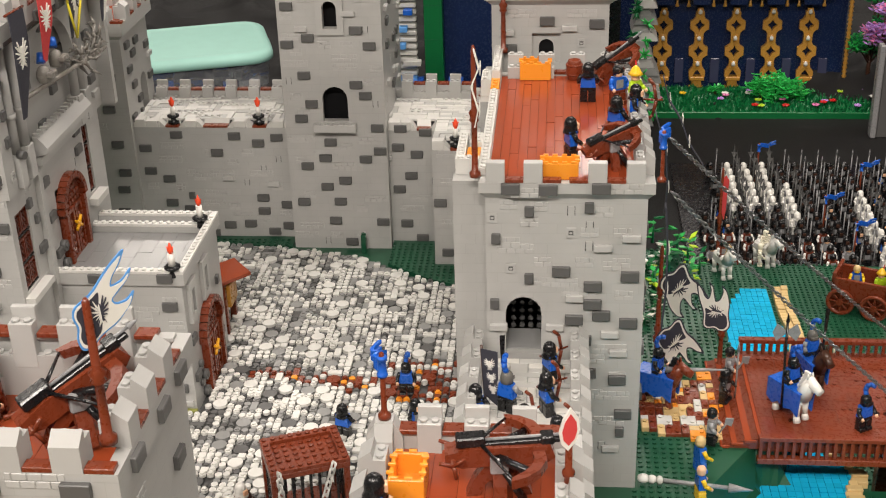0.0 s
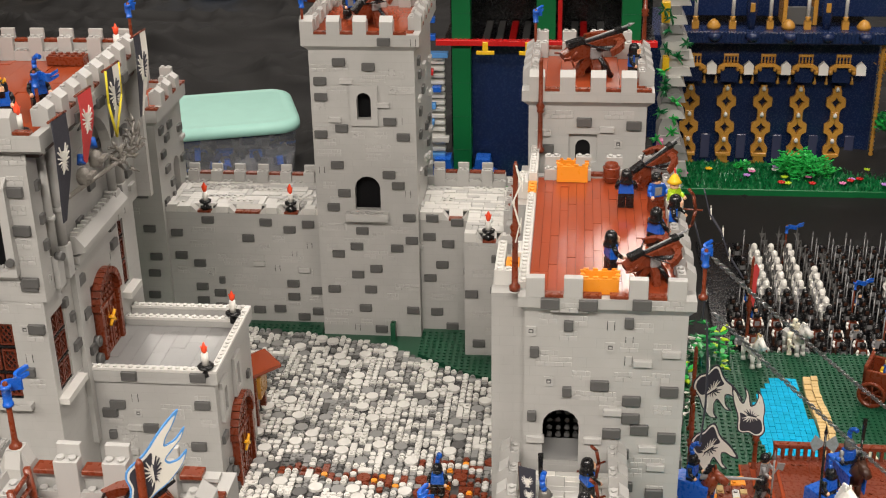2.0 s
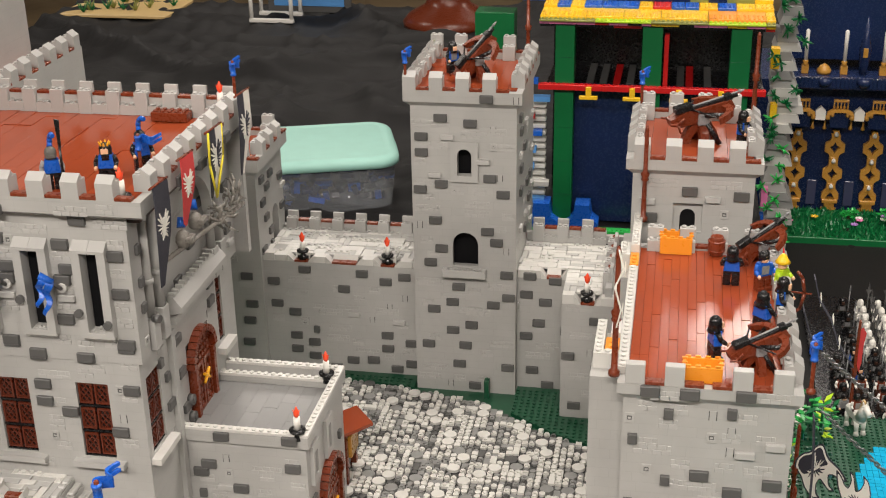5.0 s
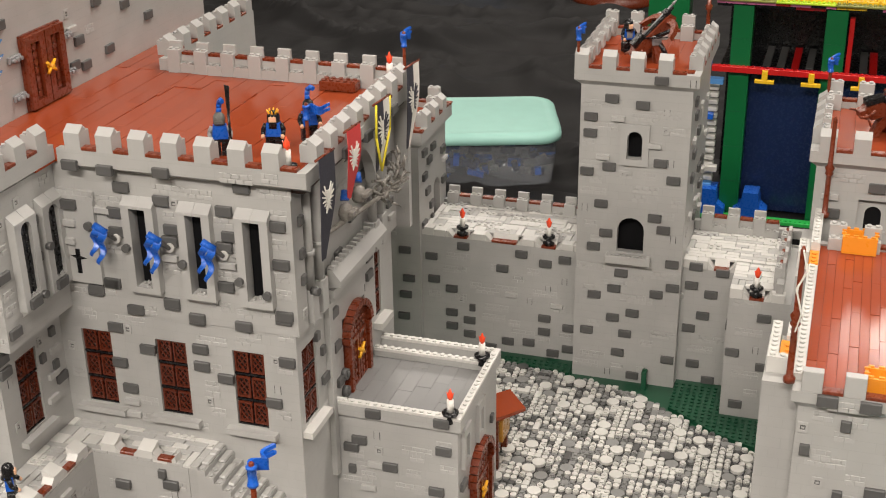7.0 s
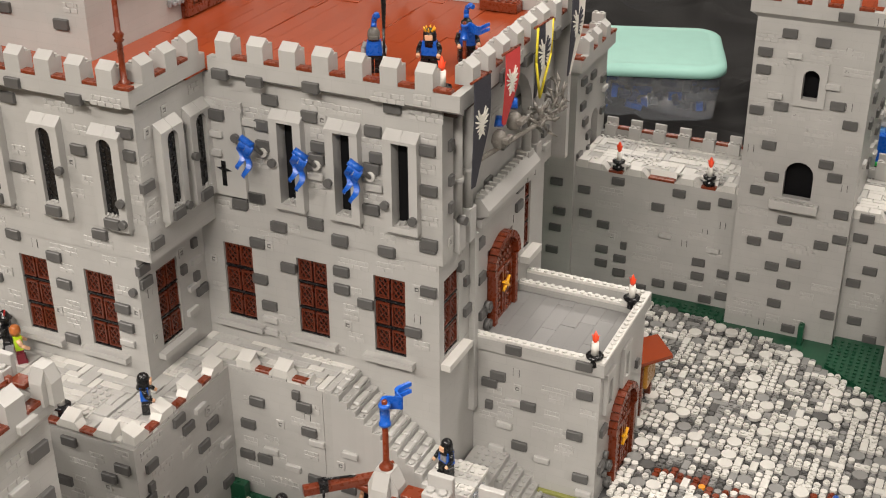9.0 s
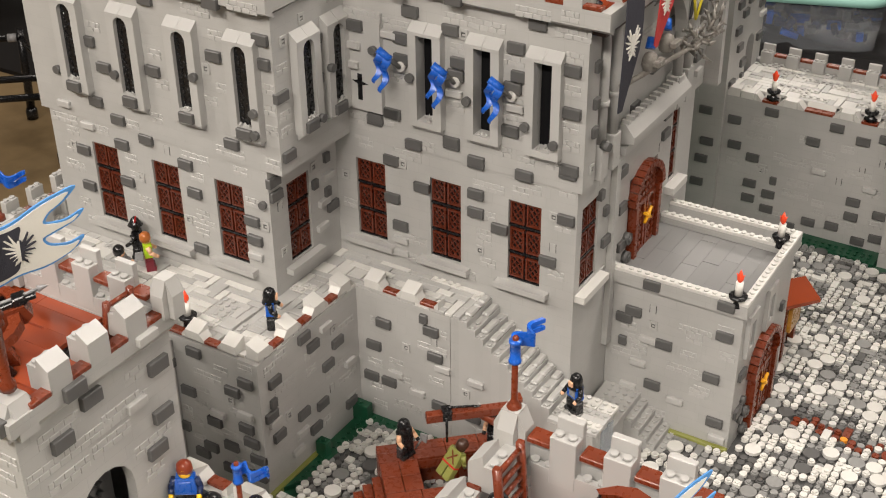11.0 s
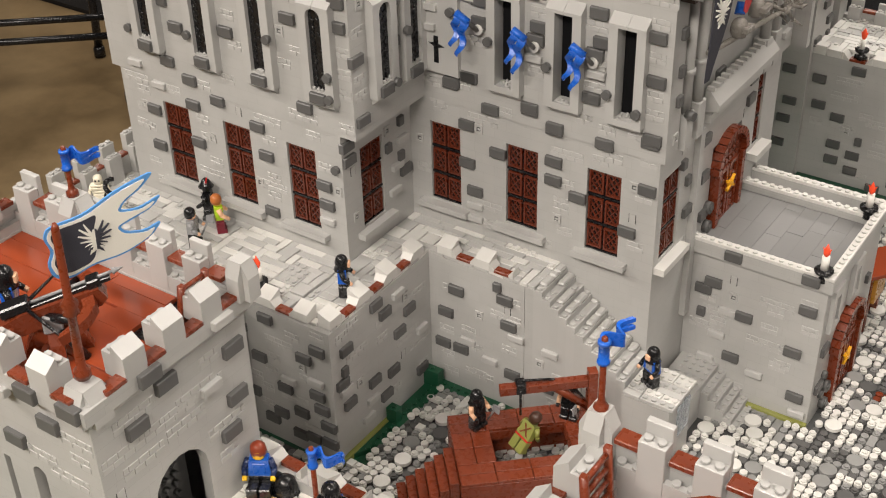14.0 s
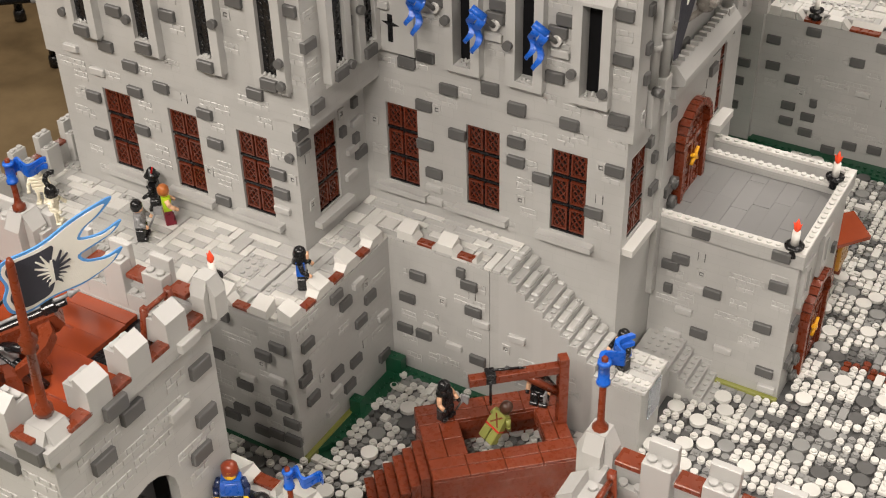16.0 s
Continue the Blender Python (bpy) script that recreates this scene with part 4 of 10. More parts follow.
# porch block with the balcony
porch = thing("porch", 27, 17, -0.8, "light grey brick porch block with balcony on top", "porch")
bm = bmesh.new()
box(bm, 18.25, 34.3, 9.6, 27.2, -0.8, 18.4)
part("wall", bm, WALL, porch)
for a in ((18.25, 34.8, 9.2, 10.2), (33.8, 34.8, 10.2, 26.6), (18.25, 34.8, 26.6, 27.6), (18.25, 33.8, 23.8, 24.6)):
    bm = bmesh.new()
    rim_top = 20.4 if a[2] < 22 or a[3] > 26 else 20.1
    box(bm, *a, 18.4, rim_top - 0.42)
    part("wall", bm, WALL, porch)
    bm = bmesh.new()
    cbox(bm, *a, rim_top - 0.4, rim_top, 0.03)
    long_x = a[1] - a[0] > a[3] - a[2]
    for i in range(int((a[1] - a[0]) if long_x else (a[3] - a[2]))):
        stud(bm, a[0] + 0.5 + (i if long_x else 0), a[2] + (0.5 if not long_x else 0.45) + (0 if long_x else i), rim_top)
    part("rim", bm, PALE, porch, "row of pale studs")
# front gate wall
gate_wall = wall_run("gate_wall", "light grey brick gatehouse block with pale tiled walk", 8.0, 38.4, -63.0, -49.0, -0.8, 27.0)
east_wall = wall_run("castle_wall", "light grey brick wall with pale tiled wall walk", 71.0, 84.6, -49.4, -4.5, -0.8, 17.0)


# ---- single bricks on the walls ----
lay(keep, KF, "d-2,34 d3,35.3 d6,33.8 d-5,31.3 d12,33.8 d-1,28.9 d6,30 d-5,26.5 d6,27.7 d-4,23.1 d9,26.5 d17,29.9 d15,24.2 d17,35.4 d-7,35.8")
lay(keep, KF, "h-3.5,31.2 h-11.5,27.8 h15.5,29.8 h6.5,23 n1.5,34 n11.5,31.7 n17,33.1 n-11,24.1 n7,24.4 n16,22.6 l-4,21.4 l-4,19.7 m8,35.8 n-9,33.5 c15.5,26 n16.6,28.8")
lay(keep, UF, "d-1.9,49.5 d3.0,48.4 h4.5,48.2 d10.7,48.0 m4.0,49.7 m7.4,49.6 m16.9,50.6 d13.1,51.0 d17.0,46.9 d17.2,42.3 d11.2,45.0 d10.4,43.6 d4.0,45.0 d3.6,43.5 d10.2,38.7 d-1.8,34.1 d3.0,35.6 d6.1,34.1 d11.9,33.9 d17.2,35.9 n-0.2,34.2 n12.1,35.4 l3.4,41.6 l10.7,41.6 m10.7,46.5 m10.6,42.4 n3.9,46.5 d-4.5,37.2 n17.0,44.7 n17.0,40.6 n17.2,38.6 n17.2,48.2")
lay(keep, UF, "m-4.2,47.6 d-3.1,46.3 l-4.7,46.6 d-3.1,43.9 d-6.8,36.1 d-4.6,37.2 n-9.4,35.4 n-5.4,36.1 m10.4,39.9 n3.6,39.9 n-3.8,41.6 n15.4,35.9 n9.4,36.0")
lay(keep, face_of("front", -0.7), "d-8.7,46.9 m-7.4,48.1 l-9.1,44.8 r-6.4,44.6 l-9.4,42.5")
lay(keep, face_of("front", -1.1), "r-1.5,42.6 r5.5,41.5 r12.4,40.2 r15.7,38.9")
lay(keep, face_of("front", -1.2), "d-7.4,52 d4,52.2 d-3,51.8 m13,52.4 n17,52.8")
lay(keep, WF, "d-30,33 d-34,31.4 d-40.5,29.1 c-27.1,32.4 d-24.4,31.3 d-40.5,24.3 d-33.9,26.6 h-31.7,27.7 d-23.5,27.9 h-42.2,29.3 l-39.1,32.8 d-23.5,20.6 d-15.4,26.6 d-15.2,24.2 h-13.6,26.4 l-15.3,22.3 n-23.1,22.7 n-15.2,28.9 h-25,24 r-13.6,29.2 n-31.6,24.6 n-43,26.6 n-22.8,25.2 n-33,29.8 m-43,32.6")
lay(keep, VF, "d-34.9,40.8 d-37,36.2 d-33.9,34.6 d-27.4,42 d-11.9,48.7 d-11.9,46.1 l-42.4,34.9 r-42.5,39.1 r-33,40.5 h-19.7,43.9 d-17.1,35.7 m-17.6,34.5 n-11.7,34.6 n-31.9,34.4 n-11.7,43.3 n-11.7,38.6 n-11.7,40.9 d-18.4,45.6 n-18,47.9 n-35.7,45.4 n-27,44 n-26.4,40.6 n-17.6,42 n-19.6,40.2 d-36.8,43.6 m-20.4,50.2 m-33,50.4 d-27.2,50.2 n-28,36.2 h-22,36.9")
lay(keep, face_of("front", -13.6), "r-20.6,43.2 r-12.8,40.8 r-12.8,38.3 d-30.5,38.0 d-22.3,38.0 d-14.3,38.0 r-32.2,41 d-39.1,38.0")
lay(keep, face_of("front", -13.8), "d-17,52 d-25,52.6 d-33,51.9 m-13,52.3 m-29,52.2")
lay(keep, VR, "h-7.6,49.6 h-10.8,48.2 d-11.8,42.4 n-11.2,40 n-11.2,45.3 s-5.2,46.5 n-5.2,40.4 n-11.2,38.2 s-5.2,42 d-11.3,35.4 n-5.2,44 n-2,50.2")
lay(keep, face_of("right", -9.6), "r-4.3,43.2 d-2.9,37.9 d-8.2,37.9 r-6.5,38.2")
lay(keep, WR, "d-11.6,31.8 d-11.4,30 s-4.5,28.2 h-4.5,30.4 h-10.7,22.5 l-3.6,22.4 s-2.1,30.6 l-1.9,28.4 s-2.2,26.2 c-10.8,28.4 d-1.4,24 l-3,25.4")
lay(keep, KR, "s7,28 d7.4,24 d11,31 d11.4,26.2 s5.6,30.6 d12,21 n7,20 d23,30.6 d23,33.2 c22,29.4 n6.2,32.4")
lay(keep, UR, "s1.8,47 s1.8,43 s1.8,39.8 h1.8,35.6 d30,44 d30,38 n30,41 l30.6,36")
lay(keep, face_of("right", 17.4), "d10,41 d12,43 d20,40 d15,37 d24,44 m18,45 n9,37 d8,47 d19,48.4")
lay(keep, face_of("right", 21.2), "d4,52 d10,52.4 d17,51.9 d26,52.3 m14,53 m22,52.6")
lay(keep, face_of("right", -22.5), "d4,60 d6,71 d10,64 d26,58 d28,65 d31,62 d33,55 d25,66 d35,70 d38,60 d42,66 d44,57 d12,72 h24,62 h30,66.5 h2,66 d27,54.4 d24.4,55 n29,58.8 n40,63 l24.6,60 c33,67 d48,61 d40,74 d18,70 n8,57 d1,75")
lay(keep, face_of("front", -4.0), "d-26,56 d-30,61 d-25,65 d-34,57 d-38,63 d-28,70 h-27,60 m-32,65 n-24.5,58 d-40,56 d-36,69 l-25,61")
lay(central, face_of("front", 60.0), "d42.5,45 d47,44.3 d39.5,42 d39.5,39.5 d50,35.7 d42.5,34.5 d39.2,33.5 d52,33.2 d41.5,28.5 d49.6,27 d42.4,23.8 l43.5,42.2 l49,38.5 l41.5,36.1 h50.5,40.7 h44.5,33.4 c50.5,43.4 c51.5,35.8 c39,27.6 c52.5,23.8 m40,44 m47.5,42.4 m40.2,30.4 m48,31.3 n39.2,37.9 n52.4,40.6 n52.8,29.5")
lay(central, face_of("front", 60.0), "d41,13.3 d44,14.7 d45,17.4 d50.5,14.5 d47,10.8 d52.9,15.9 d52.6,19.8 d44,9.7 d40,7 d46,7.1 d45,3.7 d52.8,3.5 d47.5,-0.1 c43.5,0 m51.5,17.6 m47,13.3 m51.9,7.6 m41,2.7 m40,18 d51,25.2 d40.6,21.4")
scatter(central, face_of("right", 54.0), 61, 81, 1, 46, 46, 7, kinds="ddlln")
lay(central, face_of("front", 59.1), "d49.6,48.4 c54,48.3")
lay(back_wall, face_of("front", 63.0), "d25.5,14.3 d32.5,16 d17,9.6 d17,5.3 d20,4.2 d17,2.8 d20,1.7 d32.5,6.3 d32.5,3.9 d26.5,1.3 d34,0.2 d36.5,5.1 d36.5,1.3 d35.6,17 l34.5,9 h18.5,7.8 c33,11.5 c30,9 s20.5,6.6 m23,9.9 m24,5.2 d19,17.4 d28.6,17.2 d13.6,15 d14,11 n28,12.6 c35.6,13.2 l27,10 d30,1.6 d23.6,-0.2 m29,3")
lay(right_wall, face_of("front", 62.0), "d55.5,15.8 d58.5,14.6 d57.5,10.9 d55.5,8.5 d56.5,2.4 d59,-0.2 m59,6.8 d60,18.4 d56,19 m57.4,5")
lay(right_block, face_of("front", 53.5), "d62.9,9.9 d64,1.3 m65,13.4 m65,6.4 m64.4,18 d67,16 d67.4,8 n66,3.4 c66.2,10.6")
lay(right_block, face_of("left", 61.8), "d58,12 n57,6 n59,16")
lay(right_tower, face_of("front", -3.8), "s78,34.5 c82.5,34.6 h74,33.7 n75.8,35.2 s74.4,31.2 s78,26.4 s74.2,23.2 s88.5,6.6 s84.5,18.7 h76,27.6 h82.5,32 d81.5,27.3 d85,25.5 d85,23.3 d86,21.9 d89,26.8 d89,21 d88,13.6 d83,21.3 l86,30.4 l89,31.6 l83,24.2 l80.9,20.5 l87,19.7 l88,17.3 l87.5,4.4 m76.5,30 m81.4,25.9 m87.5,11.4 c84.5,32.8 c84.5,30.4 c86.5,4.6 n88.4,24.4 n84,28.4 s84.4,35 n79,35 n87,28 l74.6,20.4 d84.6,14.4 d88.8,9 n86,8 n85.6,16.2")
lay(right_tower, face_of("front", -4.5), "d76,37.4 d80,37.3 d85.6,37.5 m78,36.9 m88,37.4")
scatter(right_tower, face_of("right", 90.6), -3, 31, 1, 36, 60, 9)
lay(back_right, face_of("front", 38.0), "d79.4,43.4 l82.4,42.6 l74,42 m76,44.4 m84,44.4 d86,43 d74.4,39.6 h84,40.4")
lay(back_left, face_of("front", 62.0), "d9,31 d9.6,27.4 d8.8,22 d9.4,16 d4,30 d3,24 d10,11 d5,13 d9.4,8 d9,4 l6,33 m5.4,28 n7,19")
lay(back_left, face_of("right", 12.0), "d64.6,32 d67,30 d66,25 d64,20 d69,31.6 d74,29.4 d68,22 d74.4,24 d66,16 d64.6,28 s68,19.6 l75,27.6 d65.4,12 d66,7")
lay(porch, face_of("front", 9.6), "d21.5,14.4 d25.5,11.1 d32.5,14.7 d24.5,5 d31.5,8.6 d32.5,2.6 l23.5,11.3 l22.5,7.7 l21.5,4 l27.5,4 h24,13.2 n22.5,9.3 n30.5,6.3 n33,12 s20.4,10 m29,14 m28,8.4 d20.4,13.2 l33,0.6 n21,12.2 c23.8,15.4")
lay(porch, face_of("front", 9.2), "d23.6,18.8 d32.4,18.9")
lay(porch, face_of("right", 34.3), "d11.4,9 d11.4,3.6 s11.8,13 d24,7 d24,3 s24.4,11 r12.6,1.8 r12.8,4.6 r23.2,2 r23.4,5.4")
lay(terrace, face_of("front", -5.7), "d-3,13.2 d3.5,14.3 d4,10.9 d-4.5,9.6 d-2.5,5 d4.5,4.1 d-5,5 s2.5,15.7 l-1.5,6.7 l5,9.8 l1.5,5.1 h0,10.8 n-1.5,8 n4,7.4 c3.8,12.8 m0,2")
lay(stair, face_of("front", -5.7), "h8,7.2 n10.6,6 l9.4,9.4 d9,4.2 d14,2.8 l12.4,6.2 n16,4 h20.8,3.6 n21.8,1.2")
lay(terrace, face_of("right", -6.8), "d-16,16 d-14.5,14 d-12,9.8 d-21.5,13.5 d-22.5,9.5 d-17,6.1 d-13.5,5.2 d-21.5,6.1 d-15,2.7 d-8,1.8 l-18.5,2 l-12,15.3 l-7.8,7.8 l-22,8.5 l-17.5,4 h-10.5,13.8 h-19.5,7.6 s-22,10.9 n-15,10.9 c-11.4,6.2 d-10,11.8 n-20,16 n-22,15.4")
lay(terrace, face_of("front", -24.0), "d-15.5,15.8 d-19.5,13.3 d-17,10 d-18.5,4.6 d-8.5,14.2 d-9,7.9 d-11.5,4.4 d-8.5,6.1 d-16,1.6 h-11,11 l-9,9.9 l-13,8.5 n-8.5,16 n-12,14.6 n-15.5,8.7 d-22,8 d-12,1 n-18,7 l-20,2.4 d-14.6,3 n-10.4,2.4 d-10.5,12.4 d-13.6,7 d-7.8,4 d-10,1.4 m-9.6,5 d-7.8,1.6")
lay(gate_left, face_of("right", 8.2), "d-61.5,39.8 d-51.9,35.9 d-53.0,33.1 d-51.7,40.3 c-63.9,35.2 m-55.8,38.8 m-57.1,36.9 n-58.1,38.4 m-53.2,34.0 n-53.4,31.2 m-61.4,36.6 d-58.4,41.6 d-63.2,30.5 l-54.4,38.6")
lay(gate_left, face_of("right", 8.8), "d-60.1,43.7 l-52.9,44.0")
lay(gate_left, face_of("front", -65.2), "d4.0,40.9 d-0.3,37.6 d6.5,34.0 m6.0,40.2 m4.7,36.1 m1.7,37.0 n6.4,38.5 d-3.5,40 d-9,38 d-11,33 l-3,27.2 d0.6,26.6")
lay(gate_left, face_of("front", -65.8), "d7.4,43.9 d3.2,43.7 d-8,43.4 l0,42.9 m-4,44")
scatter(mid_tower, face_of("right", 53.0), -65, -51, 10, 42, 16, 21)
lay(mid_tower, face_of("right", 53.8), "d-63,43.4 d-57,43.2 d-52.6,43.5")
scatter(mid_tower, face_of("front", -65.6), 39, 53, 20, 42, 14, 22)
lay(mid_tower, face_of("front", -66.4), "d45,43.4 d51,43.2 m48.4,43.8")

for parent, F, u0, u1, z0, z1, n, seed, holes in (
        (keep, KF, -12, 16.8, 19.2, 33.8, 16, 61, front_holes), (keep, WF, -44, -13, 19.2, 33.8, 16, 62, wing_holes),
        (terrace, face_of("front", -5.7), -6, 6, 1, 16, 9, 63, ()), (terrace, face_of("right", -6.8), -23, -6, 1, 16, 10, 64, ()),
        (terrace, face_of("front", -24.0), -24, -7, 1, 16, 10, 65, ()), (porch, face_of("front", 9.6), 19, 34, 1, 17, 9, 66, ()),
        (central, face_of("front", 60.0), 38.4, 53.6, 1, 46, 22, 67, [(44, 48.2, 20, 28), (44, 48.2, 35, 42)]),
        (back_wall, face_of("front", 63.0), 12.6, 37.4, 1, 17.6, 16, 68, ()), (right_tower, face_of("front", -3.8), 73.6, 90.2, 8, 35.6, 18, 69, [(75, 80, 17, 25)]),
        (gate_left, face_of("right", 8.2), -64.5, -50.6, 30, 42, 7, 70, [(-61.5, -53, 26, 36)]), (stair, face_of("front", -5.7), 8, 18, 1, 8, 4, 71, ())):
    scatter(parent, F, u0, u1, z0, z1, n, seed, holes, "fgg")


# ---- doors ----
def round_door(parent, F, u0, u1, z0, zh, label):
    """A brown double door under a round arch, with a thick rim, a gold handle and round dark hinges."""
    c, r = (u0 + u1) / 2, (u1 - u0) / 2
    n = 14
    bm = bmesh.new()
    outline = [(u0, z0), (u1, z0)] + [(c + r * math.cos(i * math.pi / n), zh + r * math.sin(i * math.pi / n)) for i in range(n + 1)]
    prism(bm, F, outline, -0.3, 0.4)
    door = part("door", bm, BROWN, parent, label)
    for i in range(n):
        bm = bmesh.new()
        a, b = i * math.pi / n + 0.015, (i + 1) * math.pi / n - 0.015
        q = [(c + k * math.cos(t), zh + k * math.sin(t)) for k, t in ((r - 0.1, b), (r - 0.1, a), (r + 0.75, a), (r + 0.75, b))]
        prism(bm, F, q, -1.1, 0.0)
        part("arch_block", bm, BROWN, door)
    for s in (u0 - 0.1, u1 - 0.7):
        bm = bmesh.new()
        fbox(bm, F, s, s + 0.8, -1.0, 0.0, z0, zh)
        part("jamb", bm, BROWN, door)
    for lu in (u0 + 1.0, c + 0.15):
        bm = bmesh.new()
        w = c - u0 - 1.15
        for a in ((lu, lu + w, z0 + 0.2, z0 + 0.8), (lu, lu + w, zh - 0.8, zh - 0.2), (lu, lu + 0.5, z0 + 0.8, zh - 0.8), (lu + w - 0.5, lu + w, z0 + 0.8, zh - 0.8)):
            fbox(bm, F, a[0], a[1], -0.65, -0.3, a[2], a[3])
        k = z0 + 1.2
        while k < zh - 1.2:
            tube(bm, F[0](lu + w / 2, -0.3, k), F[0](lu + w / 2, -0.62, k), 0.34, 0.34, 8)
            k += 1.0
        part("door_leaf", bm, BROWN, door)
    bm = bmesh.new()
    for k in range(5):
        for j in range(-2, 3):
            zz, uu = zh + 0.4 + k * 0.9, c + j * 0.95
            if math.hypot(uu - c, zz - zh) < r - 0.7:
                tube(bm, F[0](uu, -0.3, zz), F[0](uu, -0.6, zz), 0.3, 0.3, 8)
    part("studs", bm, BROWN, door)
    bm = bmesh.new()
    zc = z0 + (zh - z0) * 0.62
    for du, dz in ((1, 0.55), (1, -0.55), (-0.9, 0.5), (-0.9, -0.5)):
        tube(bm, F[0](c, -0.9, zc), F[0](c + du * 1.0, -0.9, zc + dz * 1.3), 0.26, 0.2, 8)
    tube(bm, F[0](c, -0.3, zc), F[0](c, -1.2, zc), 0.4, 0.3, 8)
    part("handle", bm, GOLD2, door, "bright gold cross handle")
    for zz in (z0 + 0.9, z0 + 3.4):
        bm = bmesh.new()
        tube(bm, F[0](u0 - 0.9, -0.7, zz), F[0](u0 - 0.9, 0.05, zz), 0.75, 0.75, 12)
        tube(bm, F[0](u0 - 0.9, -0.85, zz), F[0](u0 - 0.9, -0.6, zz), 0.4, 0.4, 8)
        part("hinge", bm, DARK, door, "round dark grey hinge")
    return door


GOLD2 = plastic("bright_gold_plastic", (0.85, 0.42, 0.02), 0.25)
round_door(keep, KR, 14.0, 21.0, 18.6, 25.9, "round-arched brown double door with gold handle")
round_door(porch, face_of("right", 34.3), 14.6, 22.4, -0.5, 7.2, "round-arched brown double door with gold handle")
# the flat door of the roof tower
F = face_of("right", -22.5)
bm = bmesh.new()
fbox(bm, F, 13.2, 21.8, -0.4, 0.4, 52.8, 62.4)
rdoor = part("door", bm, BROWN, keep, "rectangular brown door with gold handle")
for u in (13.3, 17.6):
    bm = bmesh.new()
    for a in ((u, u + 4.1, 53.0, 54.0), (u, u + 4.1, 61.2, 62.2), (u, u + 1.1, 54.0, 61.2), (u + 3.0, u + 4.1, 54.0, 61.2)):
        fbox(bm, F, a[0], a[1], -1.0, -0.4, a[2], a[3])
    for k in range(7):
        tube(bm, F[0](u + 2.05, -0.4, 54.6 + k), F[0](u + 2.05, -0.75, 54.6 + k), 0.4, 0.4, 8)
    part("door_leaf", bm, BROWN, rdoor)
bm = bmesh.new()
for du, dz in ((1, 0.6), (1, -0.6), (-1, 0.6), (-1, -0.6)):
    tube(bm, (-21.1, 17.5, 57.6), (-21.1, 17.5 + du * 0.9, 57.6 + dz * 1.2), 0.26, 0.18, 8)
tube(bm, (-21.6, 17.5, 57.6), (-20.8, 17.5, 57.6), 0.4, 0.36, 8)
part("handle", bm, GOLD2, rdoor, "bright gold cross handle")
for u in (11.8, 22.9):
    for z in (55.2, 60.0):
        bm = bmesh.new()
        cbox(bm, -22.5, -22.0, u - 1.2, u + 1.2, z - 0.45, z + 0.45, 0.1)
        for k in (-0.75, 0.0, 0.75):
            tube(bm, (-22.0, u + k, z), (-21.6, u + k, z), 0.3, 0.26, 8)
        part("hinge", bm, SILVER, rdoor, "riveted dark grey hinge")

# ---- dressings of the keep's right-hand face ----
bm = bmesh.new()
for i in range(13):
    fbox(bm, KR, 10.0 + i * 1.2, 10.45 + i * 1.2, -0.9, 0.0, 37.9, 38.3)
G0 = [bm.verts.new(Vector(p) * U) for y in (9.8, 26.0) for p in ((18.2, y, 37.9), (18.8, y, 37.9), (19.9, y, 36.5), (19.9, y, 35.8), (18.2, y, 35.4))]
fs = [bm.faces.new((G0[i], G0[(i + 1) % 5], G0[5 + (i + 1) % 5], G0[5 + i])) for i in range(5)]
fs += [bm.faces.new(G0[:5]), bm.faces.new(G0[5:])]
bmesh.ops.recalc_face_normals(bm, faces=fs)
part("canopy", bm, GREY, keep, "sloping light grey canopy with a toothed edge")
bm = bmesh.new()
fbox(bm, KR, 9.6, 26.4, -0.9, 0.0, 34.3, 35.3)
part("string_course", bm, GREY, keep)
for i, y in enumerate((4.1, 7.0, 24.6, 27.2)):
    bm = bmesh.new()
    tube(bm, (18.5, y, 38.2), (18.5, y, 51.0), 0.62, 0.62, 10)
    tube(bm, (18.5, y, 42.4), (18.5, y, 43.0), 0.8, 0.8, 10)
    cbox(bm, 17.5, 19.2, y - 0.85, y + 0.85, 34.1, 38.2, 0.08)
    part("column", bm, GREY, keep, "slim round grey column")
bm = bmesh.new()
tube(bm, (19.0, 3.6, 38.2), (19.9, 3.4, 38.2), 0.5, 0.5, 10)
part("round_brick", bm, DARK, keep)
bm = bmesh.new()
fbox(bm, KR, 0.3, 6.6, -1.2, 0.0, 20.3, 21.1)
part("window_sill", bm, PALE, keep)
bm = bmesh.new()
fbox(bm, KR, 24.2, 28.6, -1.3, 0.0, 22.6, 23.5)
part("window_sill", bm, PALE, keep)
bm = bmesh.new()
fbox(bm, KR, 8.2, 9.3, -0.7, 0.0, 10.0, 34.0)
part("pilaster", bm, WALL, keep)
lattice_window(keep, KR, 25.4, 23.8, 1, False)
# arched recess under the parapet
bm = bmesh.new()
arch_fill(bm, face_of("right", 19.4), 8.6, 24.0, 43.6, 1.4, 0, 14, 7.0)
part("arch", bm, GREY, keep, "wide grey arch under the parapet")
# the narrow cross panel on the front
bm = bmesh.new()
fbox(bm, UF, -10.2, -5.6, -0.6, 0.0, 37.6, 49.2)
part("panel", bm, GREY, keep, "raised grey panel with a cross slot")
bm = bmesh.new()
fbox(bm, UF, -8.7, -8.1, -0.64, -0.5, 38.8, 41.9)
prism(bm, UF, [(-9.4, 41.0), (-8.4, 40.55), (-7.3, 40.8), (-8.4, 41.15)], -0.66, -0.5)
part("cross_slot", bm, BLACK, keep)
